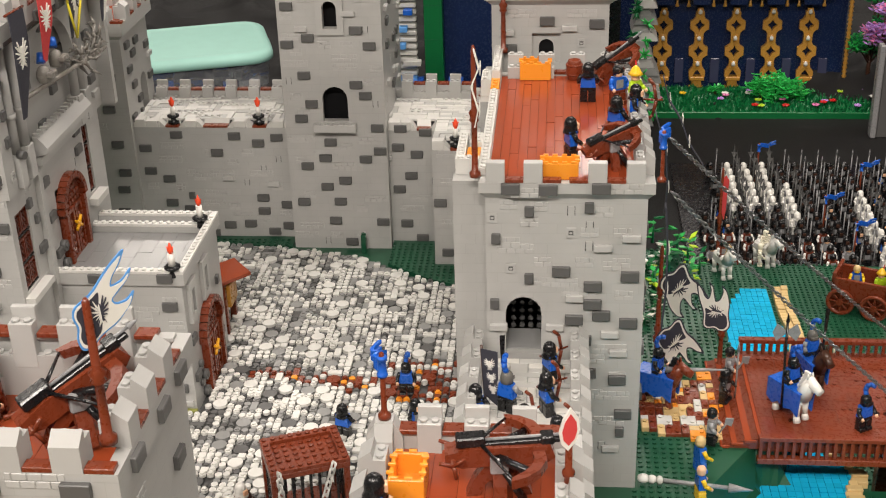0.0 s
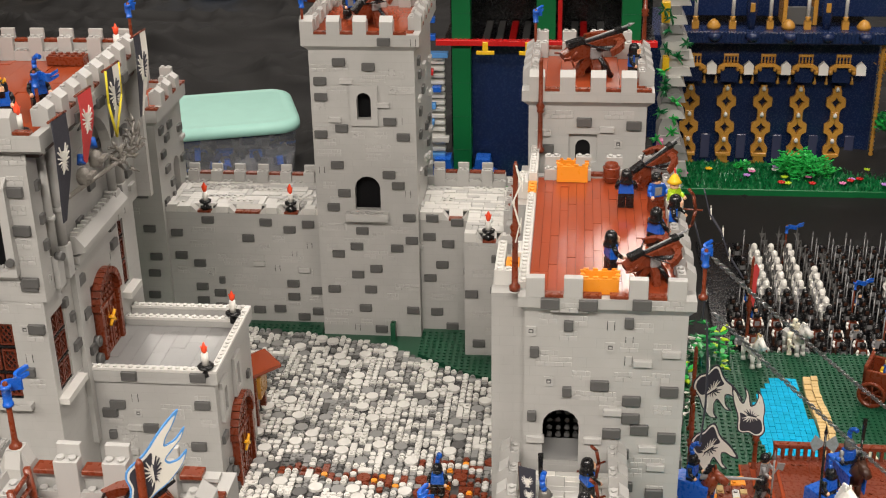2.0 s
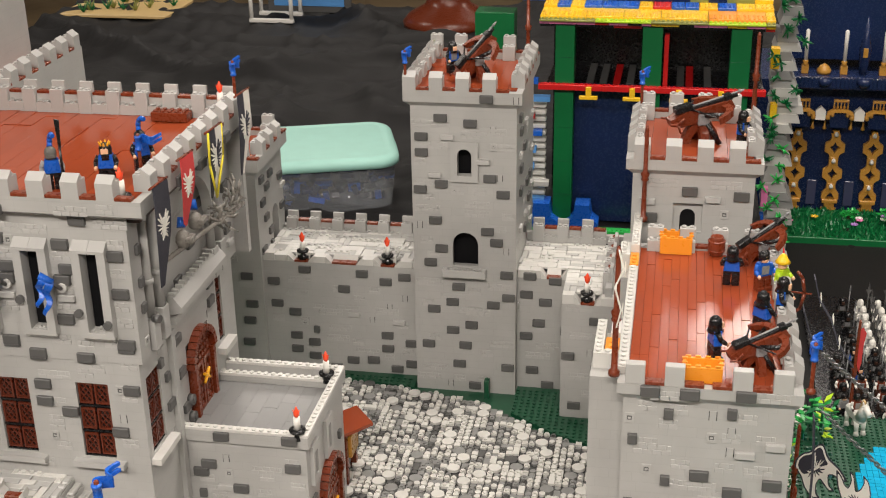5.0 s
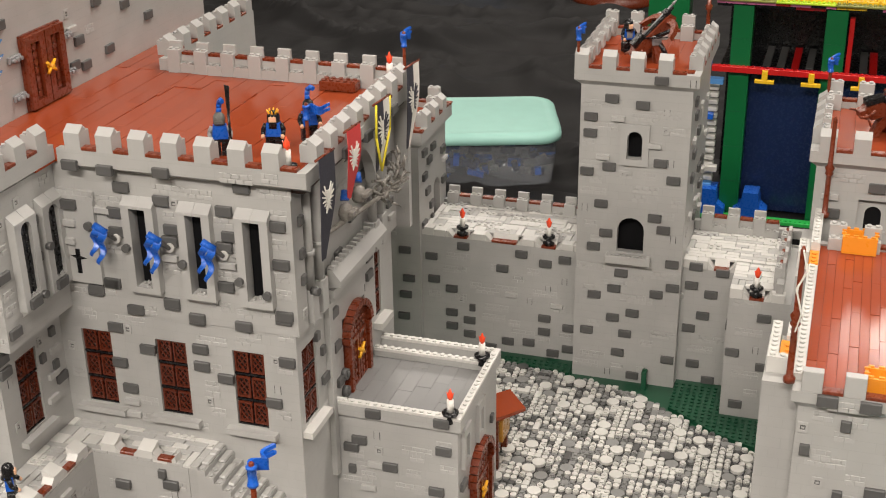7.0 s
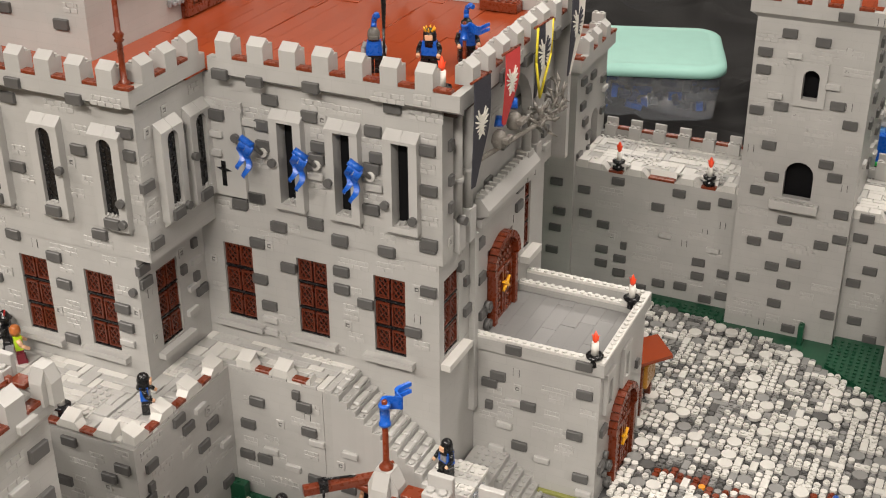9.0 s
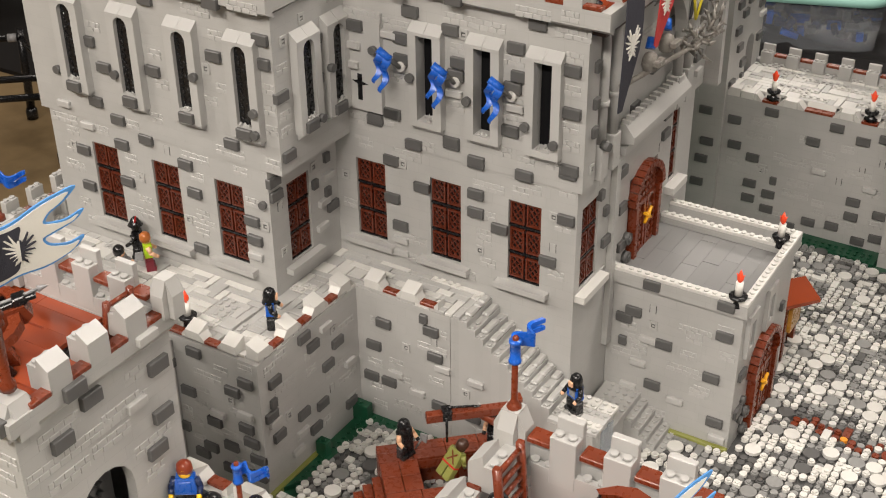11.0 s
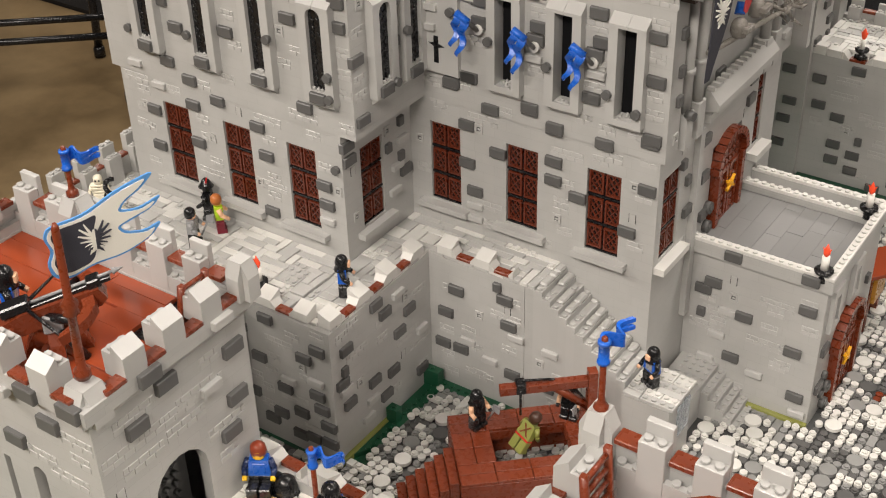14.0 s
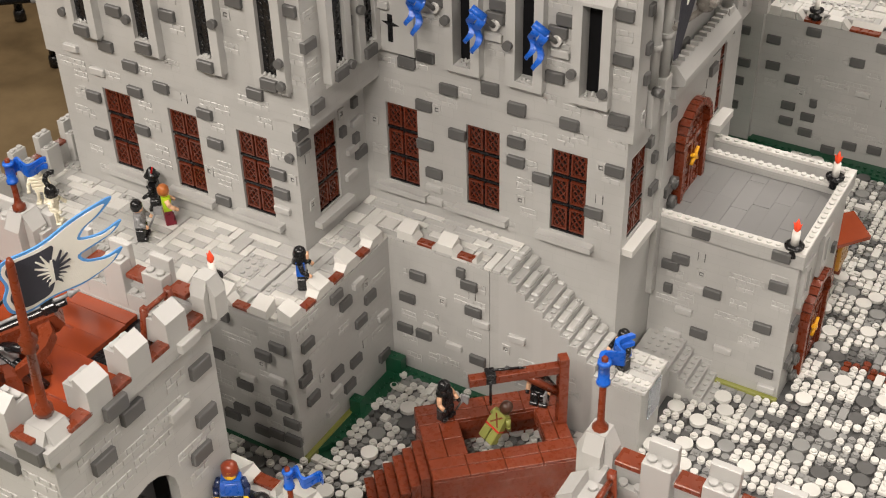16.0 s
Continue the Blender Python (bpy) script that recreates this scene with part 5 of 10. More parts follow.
# small arched niches on the porch side
for y in (11.0, 17.4):
    bm = bmesh.new()
    F = face_of("right", 34.3)
    wall_with(bm, (lambda u, d, z, F=F: F[0](u, d - 0.5, z), "right"), y, y + 3.0, 12.0, 17.6, 0.5, [(y + 0.9, y + 2.1, 13.0, 16.4)])
    part("niche", bm, GREY, porch)
    bm = bmesh.new()
    fbox(bm, F, y + 0.9, y + 2.1, -0.06, 0.0, 13.0, 16.4)
    part("niche_back", bm, DARK, porch)

# arched opening surrounds of the central tower, and its sill
bm = bmesh.new()
wall_with(bm, (lambda u, d, z: (u, 59.6 + d, z), "front"), 44.0, 48.2, 35.6, 42.0, 0.4, [(45.0, 47.2, 36.6, 40.9)])
arch_fill(bm, (lambda u, d, z: (u, 59.6 + d, z), "front"), 45.0, 47.2, 39.8, 0.4)
part("window_surround", bm, GREY, central)
bm = bmesh.new()
cbox(bm, 42.6, 49.4, 58.6, 60.0, 20.0, 21.3, 0.08)
for i in range(6):
    stud(bm, 43.5 + i, 59.2, 21.3)
part("window_sill", bm, GREY, central)
# near-black sheets close the openings, painted as their dark interiors
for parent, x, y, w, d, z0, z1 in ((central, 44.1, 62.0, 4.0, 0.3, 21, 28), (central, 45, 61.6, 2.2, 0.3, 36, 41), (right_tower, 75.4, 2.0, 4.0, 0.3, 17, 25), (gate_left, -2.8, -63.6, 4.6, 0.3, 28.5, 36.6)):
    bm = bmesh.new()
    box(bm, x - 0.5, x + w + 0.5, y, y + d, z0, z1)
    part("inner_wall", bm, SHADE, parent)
# studded reveal in the doorway of the gate tower
bm = bmesh.new()
box(bm, 75.0, 79.8, -2.6, 1.9, 17.0, 17.4)
part("threshold", bm, MIDG, right_tower)
for parent, F, u0, u1, z0, z1 in ((right_tower, face_of("front", 1.6), 75.6, 79.2, 17.6, 24.4), (gate_left, face_of("right", 5.0), -60.8, -55.4, 26.6, 34.6)):
    bm = bmesh.new()
    u = u0 + 0.5
    while u < u1:
        z = z0 + 0.5
        while z < z1:
            tube(bm, F[0](u, 0.4, z), F[0](u, -0.2, z), 0.3, 0.3, 8)
            z += 1.0
        u += 1.0
    fbox(bm, F, u0 - 0.6, u1 + 0.6, 0.4, 0.7, z0 - 0.6, z1 + 0.8)
    part("studded_wall", bm, DARK, parent)


# ---- ground, courtyard, walks ----
def land(x, y):
    """Height of the studded land: the castle's hill, and the low fields beyond the moat."""
    d = max(x - (105.0 - 7.0 * min(1.0, max(0.0, (y - 42.0) / 12.0)) + 3.0 * math.sin(y * 0.11)), (y - 60.0) * 0.8 if x > 92 else -9)
    if y < 6.0:
        edge = min(105.0, max(94.0, 98.3 + (y + 5.5) * 0.66))
        return -0.8 - round(min(1.0, max(0.0, (x - edge) / 2.2)) * 5) * 1.2
    k = min(1.0, max(0.0, d / 9.0))
    return -0.8 - round(k * k * (3 - 2 * k) * 17) * 1.2


vs, fs = [], []
gx, gy = [-56.0] + [88.0 + i * 1.0 for i in range(50)] + [240.0], [-92.0] + [-40.0 + i * 1.5 for i in range(92)]
for x in gx:
    for y in gy:
        vs.append((x * U, y * U, land(x, y) * U))
n = len(gy)
for i in range(len(gx) - 1):
    for j in range(n - 1):
        fs.append((i * n + j, (i + 1) * n + j, (i + 1) * n + j + 1, i * n + j + 1))
me = bpy.data.meshes.new("ground")
me.from_pydata(vs, [], fs)
me.materials.append(GREEN)
ground = tagged(new("ground", me), "dark green studded land, a hill falling to low fields", "ground", "", "structure")
bm = bmesh.new()
box(bm, -56, 88, -92, 98, -26.9, -1.0)
tagged(new("hill_base", mesh_of("hill_base", bm, MIDG)), "grey base block under the castle hill", "base", "", "structure")
slab("table", -0.47, 2.6, -0.80, 1.62, -0.26, -0.2161, BLACKCLOTH, "long display table covered in black cloth", "table")
def tmpl_round(r, h, studded, n=10):
    vs, fs = [], []
    def disc(r, z0, z1):
        b = len(vs)
        for z in (z0, z1):
            for i in range(n):
                vs.append((r * math.cos(i * math.tau / n), r * math.sin(i * math.tau / n), z))
        for i in range(n):
            fs.append((b + i, b + (i + 1) % n, b + n + (i + 1) % n, b + n + i))
        fs.append(tuple(b + n + i for i in range(n)))
    disc(r, 0, h)
    if studded:
        disc(0.3, h, h + 0.2)
    return vs, fs


def tmpl_box(w, d, h, studs=()):
    g = 0.04
    vs = [(x, y, z) for z in (0, h) for x, y in ((-w / 2 + g, -d / 2 + g), (w / 2 - g, -d / 2 + g), (w / 2 - g, d / 2 - g), (-w / 2 + g, d / 2 - g))]
    fs = [(0, 1, 5, 4), (1, 2, 6, 5), (2, 3, 7, 6), (3, 0, 4, 7), (4, 5, 6, 7)]
    for sx, sy in studs:
        b = len(vs)
        for z in (h, h + 0.2):
            for i in range(8):
                vs.append((sx + 0.3 * math.cos(i * math.tau / 8), sy + 0.3 * math.sin(i * math.tau / 8), z))
        for i in range(8):
            fs.append((b + i, b + (i + 1) % 8, b + 8 + (i + 1) % 8, b + 8 + i))
        fs.append(tuple(b + 8 + i for i in range(8)))
    return vs, fs


COBMATS = (plastic("pale_cobble_plastic", (0.66, 0.65, 0.615), 0.3, 0.08), plastic("grey_cobble_plastic", (0.25, 0.25, 0.243), 0.3, 0.12), DARK, BROWN, ORANGE)
TEMPL = {"r": tmpl_round(0.45, 0.4, True), "t": tmpl_round(0.455, 0.4, False), "R": tmpl_round(0.97, 0.42, False, 16),
         "q": tmpl_box(1, 1, 0.4), "p": tmpl_box(1, 1, 0.4, [(0, 0)]), "w": tmpl_box(2, 1, 0.4), "W": tmpl_box(2, 1, 0.4, [(-0.5, 0), (0.5, 0)]), "v": tmpl_box(1, 2, 0.4)}


def inside(x, y, poly):
    hit = False
    for (ax, ay), (bx, by) in zip(poly, poly[1:] + poly[:1]):
        if (ay > y) != (by > y) and x < (bx - ax) * (y - ay) / (by - ay) + ax:
            hit = not hit
    return hit


YARD = [(-4.5, -7), (-5.5, -12), (-4.4, -22.6), (-7.0, -24.6), (-18, -24.6), (-18, -49), (71, -49), (71, 41), (66, 45.5), (59, 48.8), (50, 55.6), (38, 58.4), (27, 60.2), (19.5, 61), (19.5, 9), (19.5, -6), (8, -6.2)]
rnd = random.Random(11)
taken, cob = set(), []
for gx in range(-20, 73):
    for gy in range(-50, 63):
        x, y = gx + 0.5, gy + 0.5
        if (gx, gy) in taken or not inside(x, y, YARD):
            continue
        if 19 < x < 34.6 and 9 < y < 26 or 18 < x < 24.3 and -6.5 < y < 9.6 or 23 < x < 28 and 4.6 < y < 9.6:
            continue
        if noise.noise(Vector((x * 0.45, y * 0.45, 3))) < -0.5 and rnd.random() < 0.3:
            continue
        k = rnd.random()
        dark = noise.noise(Vector((x * 0.16, y * 0.16, 0))) + 0.7 * noise.noise(Vector((x * 0.6, y * 0.6, 5)))
        col = 0 if rnd.random() < 0.64 - 0.35 * max(0, dark) else (1 if rnd.random() < 0.72 else 2)
        path = abs(y - (19.6 - 0.2 * (x - 41))) < 1.1 + 1.6 * max(0, noise.noise(Vector((x * 0.4, y * 0.4, 9)))) and 39 < x < 70
        if (path and rnd.random() < 0.75) or (58 < x < 71 and 13 < y < 24 and rnd.random() < 0.5):
            col = 3 if rnd.random() < 0.86 else 4
        free = all((gx + a, gy + b) not in taken and inside(x + a, y + b, YARD) for a in (0, 1) for b in (0, 1))
        if free and k < 0.075:
            cob.append(("R", gx + 1, gy + 1, 0, min(col, 3)))
            taken |= {(gx + a, gy + b) for a in (0, 1) for b in (0, 1)}
        elif (gx + 1, gy) not in taken and k < 0.10 and inside(x + 1, y, YARD):
            cob.append((rnd.choice("wW"), gx + 1, gy + 0.5, 0, col))
            taken |= {(gx, gy), (gx + 1, gy)}
        elif (gx, gy + 1) not in taken and k < 0.12 and inside(x, y + 1, YARD):
            cob.append(("v", gx + 0.5, gy + 1, 0, col))
            taken |= {(gx, gy), (gx, gy + 1)}
        else:
            cob.append((rnd.choice("rrrrrrttttttpq"), x, y, 0, col))
            taken.add((gx, gy))
# base coloured very dark to deepen the shadows between the cobbles
yard_bm = bmesh.new()
prism(yard_bm, ((lambda u, d, z: (u, z, -0.799 + d)), "right"), YARD, 0.0, 0.12)
yard = tagged(new("courtyard", mesh_of("courtyard", yard_bm, plastic("gap_shade_base_plastic", (0.07, 0.07, 0.07), 0.4))), "grey cobbled courtyard of round and square plates", "courtyard", "", "structure")
CACHE = {}
vs, fs, ms = [], [], []
near = 0
for k, x, y, _r, col in cob:
    z = -0.68 + (rnd.choice((0.24, 0.3, 0.36)) if col == 0 else rnd.choice((0.0, 0.08))) + (0.06 if k == "R" else 0.0)
    if 24 < x < 40 and -10 < y < 9 and near < 300:
        near += 1
        if (k, col) not in CACHE:
            me = bpy.data.meshes.new("cobble")
            me.from_pydata([Vector(v) * U for v in TEMPL[k][0]], [], TEMPL[k][1])
            me.materials.append(COBMATS[col])
            CACHE[k, col] = me
        ob = new("cobble", CACHE[k, col])
        ob.parent = yard
        ob.location = Vector((x, y, z)) * U
    else:
        b = len(vs)
        vs += [((vx + x) * U, (vy + y) * U, (vz + z) * U) for vx, vy, vz in TEMPL[k][0]]
        fs += [tuple(b + i for i in f) for f in TEMPL[k][1]]
        ms += [col] * len(TEMPL[k][1])
me = bpy.data.meshes.new("cobbles")
me.from_pydata(vs, [], fs)
me.polygons.foreach_set("material_index", ms)
for m in COBMATS:
    me.materials.append(m)
tagged(new("cobbles", me), "pale and grey round plates laid as cobbles", "cobbles", "", "stuff")


def tiles_area(parent, x0, x1, y0, y1, z, seed, mats=None, name="tile", studs=0.12):
    """Pale tiles and plates of mixed sizes packed over a walk, slightly uneven, with hairline gaps."""
    rnd = random.Random(seed)
    nx, ny = int(round(x1 - x0)), int(round(y1 - y0))
    used = set()
    for i in range(nx):
        for j in range(ny):
            if (i, j) in used:
                continue
            for w, d in rnd.sample([(1, 3), (3, 1), (1, 2), (2, 1), (1, 4), (2, 2), (1, 2), (2, 1), (4, 1)], 9) + [(1, 1)]:
                if i + w <= nx and j + d <= ny and all((i + a, j + b) not in used for a in range(w) for b in range(d)):
                    break
            used |= {(i + a, j + b) for a in range(w) for b in range(d)}
            st = rnd.random() < studs and w * d <= 4
            mat = rnd.choice(mats or (PALE, PALE, GREY))
            key = (w, d, st, mat.name)
            if key not in TILES:
                bm = bmesh.new()
                cbox(bm, 0.045, w - 0.045, 0.045, d - 0.045, -0.4, 0, 0.035)
                if st:
                    for a in range(w):
                        for b in range(d):
                            stud(bm, a + 0.5, b + 0.5, 0)
                TILES[key] = mesh_of(name, bm, mat)
            piece(name, TILES[key], Matrix.Translation(Vector((x0 + i, y0 + j, z + rnd.choice((0, 0, 0, 0.05, -0.05, 0.1)))) * U), parent)


TILES = {}
tiles_area(back_wall, 12.0, 37.9, 64.55, 75.0, 20.2, 31)
tiles_area(right_wall, 54.0, 68.0, 63.55, 74.0, 20.6, 32)
tiles_area(right_block, 61.8, 68.0, 55.05, 63.5, 20.6, 33)
tiles_area(terrace, -51.0, -12.8, -23.5, -12.5, 18.0, 34, (GREY, GREY, PALE))
tiles_area(terrace, -12.8, -6.8, -23.5, -5.7, 18.0, 35, (GREY, GREY, PALE))
tiles_area(terrace, -12.8, 7.0, -5.7, 0.0, 18.0, 36, (GREY, GREY, PALE))
tiles_area(terrace, -51.0, -24.0, -43.5, -23.5, 18.0, 41, (GREY, GREY, PALE))
tiles_area(terrace, -51.0, -45.4, -12.5, 20.0, 18.0, 37, (GREY, GREY, PALE))
tiles_area(gate_wall, 8.0, 38.4, -63.0, -49.5, 27.4, 38, (PALE, PALE, WHITE), studs=0.05)
tiles_area(east_wall, 72.0, 83.6, -49.0, -4.5, 17.4, 39, (PALE, PALE, WHITE), studs=0.05)
tiles_area(stair, 18.6, 24.2, -6.2, -0.6, 8.9, 40, (GREY, PALE), studs=0.7)
for i in range(4):
    bm = bmesh.new()
    cbox(bm, 24.22, 24.42, -4.2 + i * 0.8, -3.5 + i * 0.8, 3.4, 7.8 - 0.3 * (i % 2), 0.06)
    part("clear_panel", bm, CLEAR, stair, "clear ribbed panel")
PORCHM = plastic("glossy_grey_tile", (0.20, 0.20, 0.198), 0.2, 0.14, 0.08)
planks(porch, 18.25, 33.8, 10.2, 23.8, 18.9, 2.0, 6.0, "y", PORCHM, "floor_tile", 8)


# ---- small builders: figures, candles, flags, engines ----
def sheet(bm, o, uv, vv, pts, t0, t1, mi=0):
    """A flat shape of points (u, v) on two directions from o, from thickness t0 to t1."""
    o, uv, vv = Vector(o), Vector(uv), Vector(vv)
    n = uv.cross(vv).normalized()
    a = [bm.verts.new((o + uv * u + vv * v + n * t0) * U) for u, v in pts]
    b = [bm.verts.new((o + uv * u + vv * v + n * t1) * U) for u, v in pts]
    k = len(pts)
    for i in range(k):
        bm.faces.new((a[i], a[(i + 1) % k], b[(i + 1) % k], b[i])).material_index = mi
    bm.faces.new(tuple(reversed(a))).material_index = mi
    bm.faces.new(tuple(b)).material_index = mi


def emblem(bm, o, uv, vv, c, s, t, mi=0, side=0):
    """A plain spread of blades either side of a body, as one outline."""
    cu, cv = c
    half = [(0.2, 1.3)]
    for k in range(7):
        a = radians(58 - k * 20)
        z = 0.85 - k * 0.3
        ln = (1.5, 1.7, 1.6, 1.35, 1.0, 0.8, 1.0)[k]
        tip = (0.3 + ln * math.cos(a), z + ln * math.sin(a))
        half += [(0.3, z + 0.1), (tip[0] - 0.1, tip[1] + 0.12), tip, (0.5 + 0.25 * ln * math.cos(a), z - 0.12 + 0.25 * ln * math.sin(a))]
    half += [(0.2, -1.3)]
    if side:
        pts = [(0.0, 1.3)] + half + [(0.0, -1.3)]
        if side < 0:
            pts = [(-u, v) for u, v in reversed(pts)]
    else:
        pts = half + [(-u, v) for u, v in reversed(half)]
    sheet(bm, o, uv, vv, [(cu + u * s, cv + v * s) for u, v in reversed(pts)], t[0], t[1], mi)


FIGS = {}
BONE = plastic("bone_white_plastic", (0.80, 0.75, 0.60), 0.3)
MAROON = plastic("maroon_plastic", (0.16, 0.008, 0.02), 0.3)


def fig_mesh(kind):
    """One moulded toy figure, facing -y, as one plain mesh."""
    if kind in FIGS:
        return FIGS[kind]
    spec = {
        "guard": (BLACK, BLUE, BLACK, SKIN, "hood", BLACK), "bowman": (BLACK, BLUE, BLACK, SKIN, "hood", BLACK), "porter": (BLACK, BLUE, BLACK, SKIN, "hood", BLACK),
        "knight": (BLACK, BLUE, SILVER, BLACK, "plume", plastic("pewter_helm_plastic", (0.12, 0.115, 0.105), 0.22)), "blackknight": (BLACK, BLUE, BLACK, SKIN, "plume", BLACK),
        "king": (BLACK, BLUE, BLACK, SKIN, "crown", BLACK), "executioner": (BLACK, BLACK, SKIN, BLACK, "hood", BLACK),
        "yellowhat": (BROWN, LIME, LIME, SKIN, "cap", YELLOW), "greenshirt": (MAROON, LIME, SKIN, SKIN, "hair", plastic("nougat_hair_plastic", (0.42, 0.13, 0.03), 0.3)),
        "redhair": (BLACK, BLUE, NAVY, YELLOW, "hair", plastic("rust_hair_plastic", (0.22, 0.035, 0.012), 0.3)), "skeleton": (BONE, BONE, BONE, BONE, "skull", BONE), "helmskel": (BONE, BONE, BONE, BONE, "plume", BLACK), "blackcat": (BLACK, BLACK, BLACK, BLACK, "cap", BLACK), "redrobe": (MAROON, MAROON, MAROON, MAROON, "hair", MAROON),
        "soldier": (BLACK, DARK, BLACK, DKBROWN, "hood", BLACK), "raider": (DKBROWN, BROWN, WHITE, DKBROWN, "hair", BLACK), "pale": (WHITE, WHITE, WHITE, WHITE, "hood", WHITE),
        "grey": (BLACK, SILVER, SILVER, SKIN, "hair", BLACK), "tanhat": (BLUE, BLUE, YELLOW, YELLOW, "hair", TAN), "bald": (YELLOW, BLUE, YELLOW, SKIN, "none", SKIN),
        "dummy": (OLIVE, OLIVE, OLIVE, DKBROWN, "hair", DKBROWN), "whitehelm": (DKBROWN, BROWN, DKBROWN, SKIN, "hood", WHITE), "archer": (BROWN, BLUE, BLUE, SKIN, "hair", BLACK),
    }[kind]
    legs, torso, arms, head, top, topmat = spec
    bm = bmesh.new()
    thin = kind in ("skeleton", "helmskel")
    for s in (-1, 1):
        if thin:
            tube(bm, (s * 0.4, 0, 0), (s * 0.35, 0, 1.8), 0.2, 0.2, 8, 0)
            cbox(bm, s * 0.4 - 0.3, s * 0.4 + 0.3, -0.6, 0.3, 0, 0.25, 0.05, 0)
        elif kind == "redhair":
            cbox(bm, min(s * 0.06, s * 0.96), max(s * 0.06, s * 0.96), -1.6, 0.45, 0.5, 1.5, 0.09, 0)
            cbox(bm, min(s * 0.06, s * 0.96), max(s * 0.06, s * 0.96), -1.9, -1.4, 0.46, 1.72, 0.07, 0)
        else:
            cbox(bm, min(s * 0.06, s * 0.96), max(s * 0.06, s * 0.96), -0.5, 0.45, 0, 1.5, 0.09, 0)
            cbox(bm, min(s * 0.06, s * 0.96), max(s * 0.06, s * 0.96), -0.72, -0.4, 0, 0.5, 0.07, 0)
        tube(bm, (s * 0.84, 0, 3.3), (s * 1.18, -0.25, 2.6), 0.24 if thin else 0.3, 0.2 if thin else 0.27, 8, 2)
        tube(bm, (s * 1.18, -0.22, 2.65), (s * 1.12, -0.85, 2.15), 0.2 if thin else 0.26, 0.18 if thin else 0.24, 8, 2)
        tube(bm, (s * 1.12, -0.8, 2.2), (s * 1.1, -1.1, 1.98), 0.24, 0.2, 8, 3 if not thin else 2)
    if thin:
        for k in range(4):
            cbox(bm, -0.8 - 0.06 * k, 0.8 + 0.06 * k, -0.42, 0.42, 1.95 + k * 0.42, 2.27 + k * 0.42, 0.08, 1)
        cbox(bm, -0.2, 0.2, -0.2, 0.2, 1.5, 3.6, 0.04, 1)
        cbox(bm, -0.6, 0.6, -0.35, 0.35, 1.5, 1.9, 0.06, 1)
    else:
        cbox(bm, -0.93, 0.93, -0.42, 0.42, 1.5, 1.9, 0.06, 0)
        prism(bm, FLAT, [(-0.96, 1.9), (0.96, 1.9), (0.74, 3.5), (-0.74, 3.5)], -0.45, 0.45, 1)
        cbox(bm, -0.5, 0.5, -0.52, -0.42, 2.1, 3.2, 0.04, 5)
    lathe(bm, (0, 0, 3.5), [(0.3, 0), (0.5, 0.1), (0.55, 0.3), (0.55, 0.85), (0.45, 1.05), (0.28, 1.1)], 10, 3)
    if top == "hood":
        lathe(bm, (0, 0.05, 3.25), [(0.92, 0), (0.78, 0.28), (0.7, 0.6), (0.74, 0.72), (0.72, 1.05), (0.6, 1.45), (0.34, 1.7), (0.08, 1.78)], 14, 4)
        cbox(bm, -0.34, 0.34, -0.86, -0.6, 3.6, 4.25, 0.06, 3)
    elif top == "plume":
        lathe(bm, (0, 0, 3.6), [(0.68, 0), (0.7, 0.6), (0.62, 1.0), (0.36, 1.3), (0.08, 1.4)], 12, 4)
        cbox(bm, -0.5, 0.5, -0.82, -0.5, 3.75, 4.15, 0.05, 4)
        pts = [(0, 0.1, 4.9), (0.05, 0.35, 5.4), (0.15, 0.3, 6.0), (0.35, -0.15, 6.4), (0.5, -0.7, 6.35)]
        for a, b in zip(pts, pts[1:]):
            tube(bm, a, b, 0.32, 0.28, 8, 5)
    elif top == "crown":
        lathe(bm, (0, 0.14, 2.9), [(0.8, 0), (0.74, 0.6), (0.74, 1.3), (0.62, 1.7), (0.3, 1.9)], 12, 4)
        cbox(bm, -0.42, 0.42, -0.66, -0.5, 3.65, 4.25, 0.04, 3)
        for i in range(8):
            a = i * math.tau / 8
            tube(bm, (0.5 * math.cos(a), 0.5 * math.sin(a), 4.6), (0.66 * math.cos(a), 0.66 * math.sin(a), 5.0), 0.16, 0.05, 5, 6)
        prism(bm, FLAT, [(-1.1, 0.2), (1.1, 0.2), (0.8, 3.4), (-0.8, 3.4)], 0.5, 0.62, 0)
    elif top == "cap":
        lathe(bm, (0, 0, 4.3), [(0.95, 0), (0.7, 0.3), (0.45, 0.8), (0.1, 1.1)], 10, 4)
        tube(bm, (0.4, 0.1, 4.8), (0.7, 0.4, 5.8), 0.16, 0.06, 6, 7)
    elif top == "hair":
        lathe(bm, (0, 0.1, 3.75), [(0.6, 0), (0.68, 0.4), (0.62, 0.85), (0.35, 1.12), (0.1, 1.18)], 10, 4)
    elif top == "skull":
        for s in (-1, 1):
            cbox(bm, s * 0.2 - 0.1, s * 0.2 + 0.1, -0.6, -0.48, 4.05, 4.25, 0.02, 8)
    if kind == "bowman":
        pts = [(1.15, -0.9 - 1.2 * math.cos(a), 2.9 + 2.6 * math.sin(a)) for a in (-1.4, -0.8, 0, 0.8, 1.4)]
        tube(bm, (1.15, 0.6, 2.75), (1.15, -2.9, 3.05), 0.12, 0.12, 6, 9)
        for a, b in zip(pts, pts[1:]):
            tube(bm, a, b, 0.2, 0.2, 6, 9)
    if kind == "porter":
        cbox(bm, -0.75, 0.75, 0.5, 1.3, 1.6, 3.2, 0.1, 9)
        cbox(bm, -0.55, 0.55, 0.55, 1.25, 3.2, 3.7, 0.08, 8)
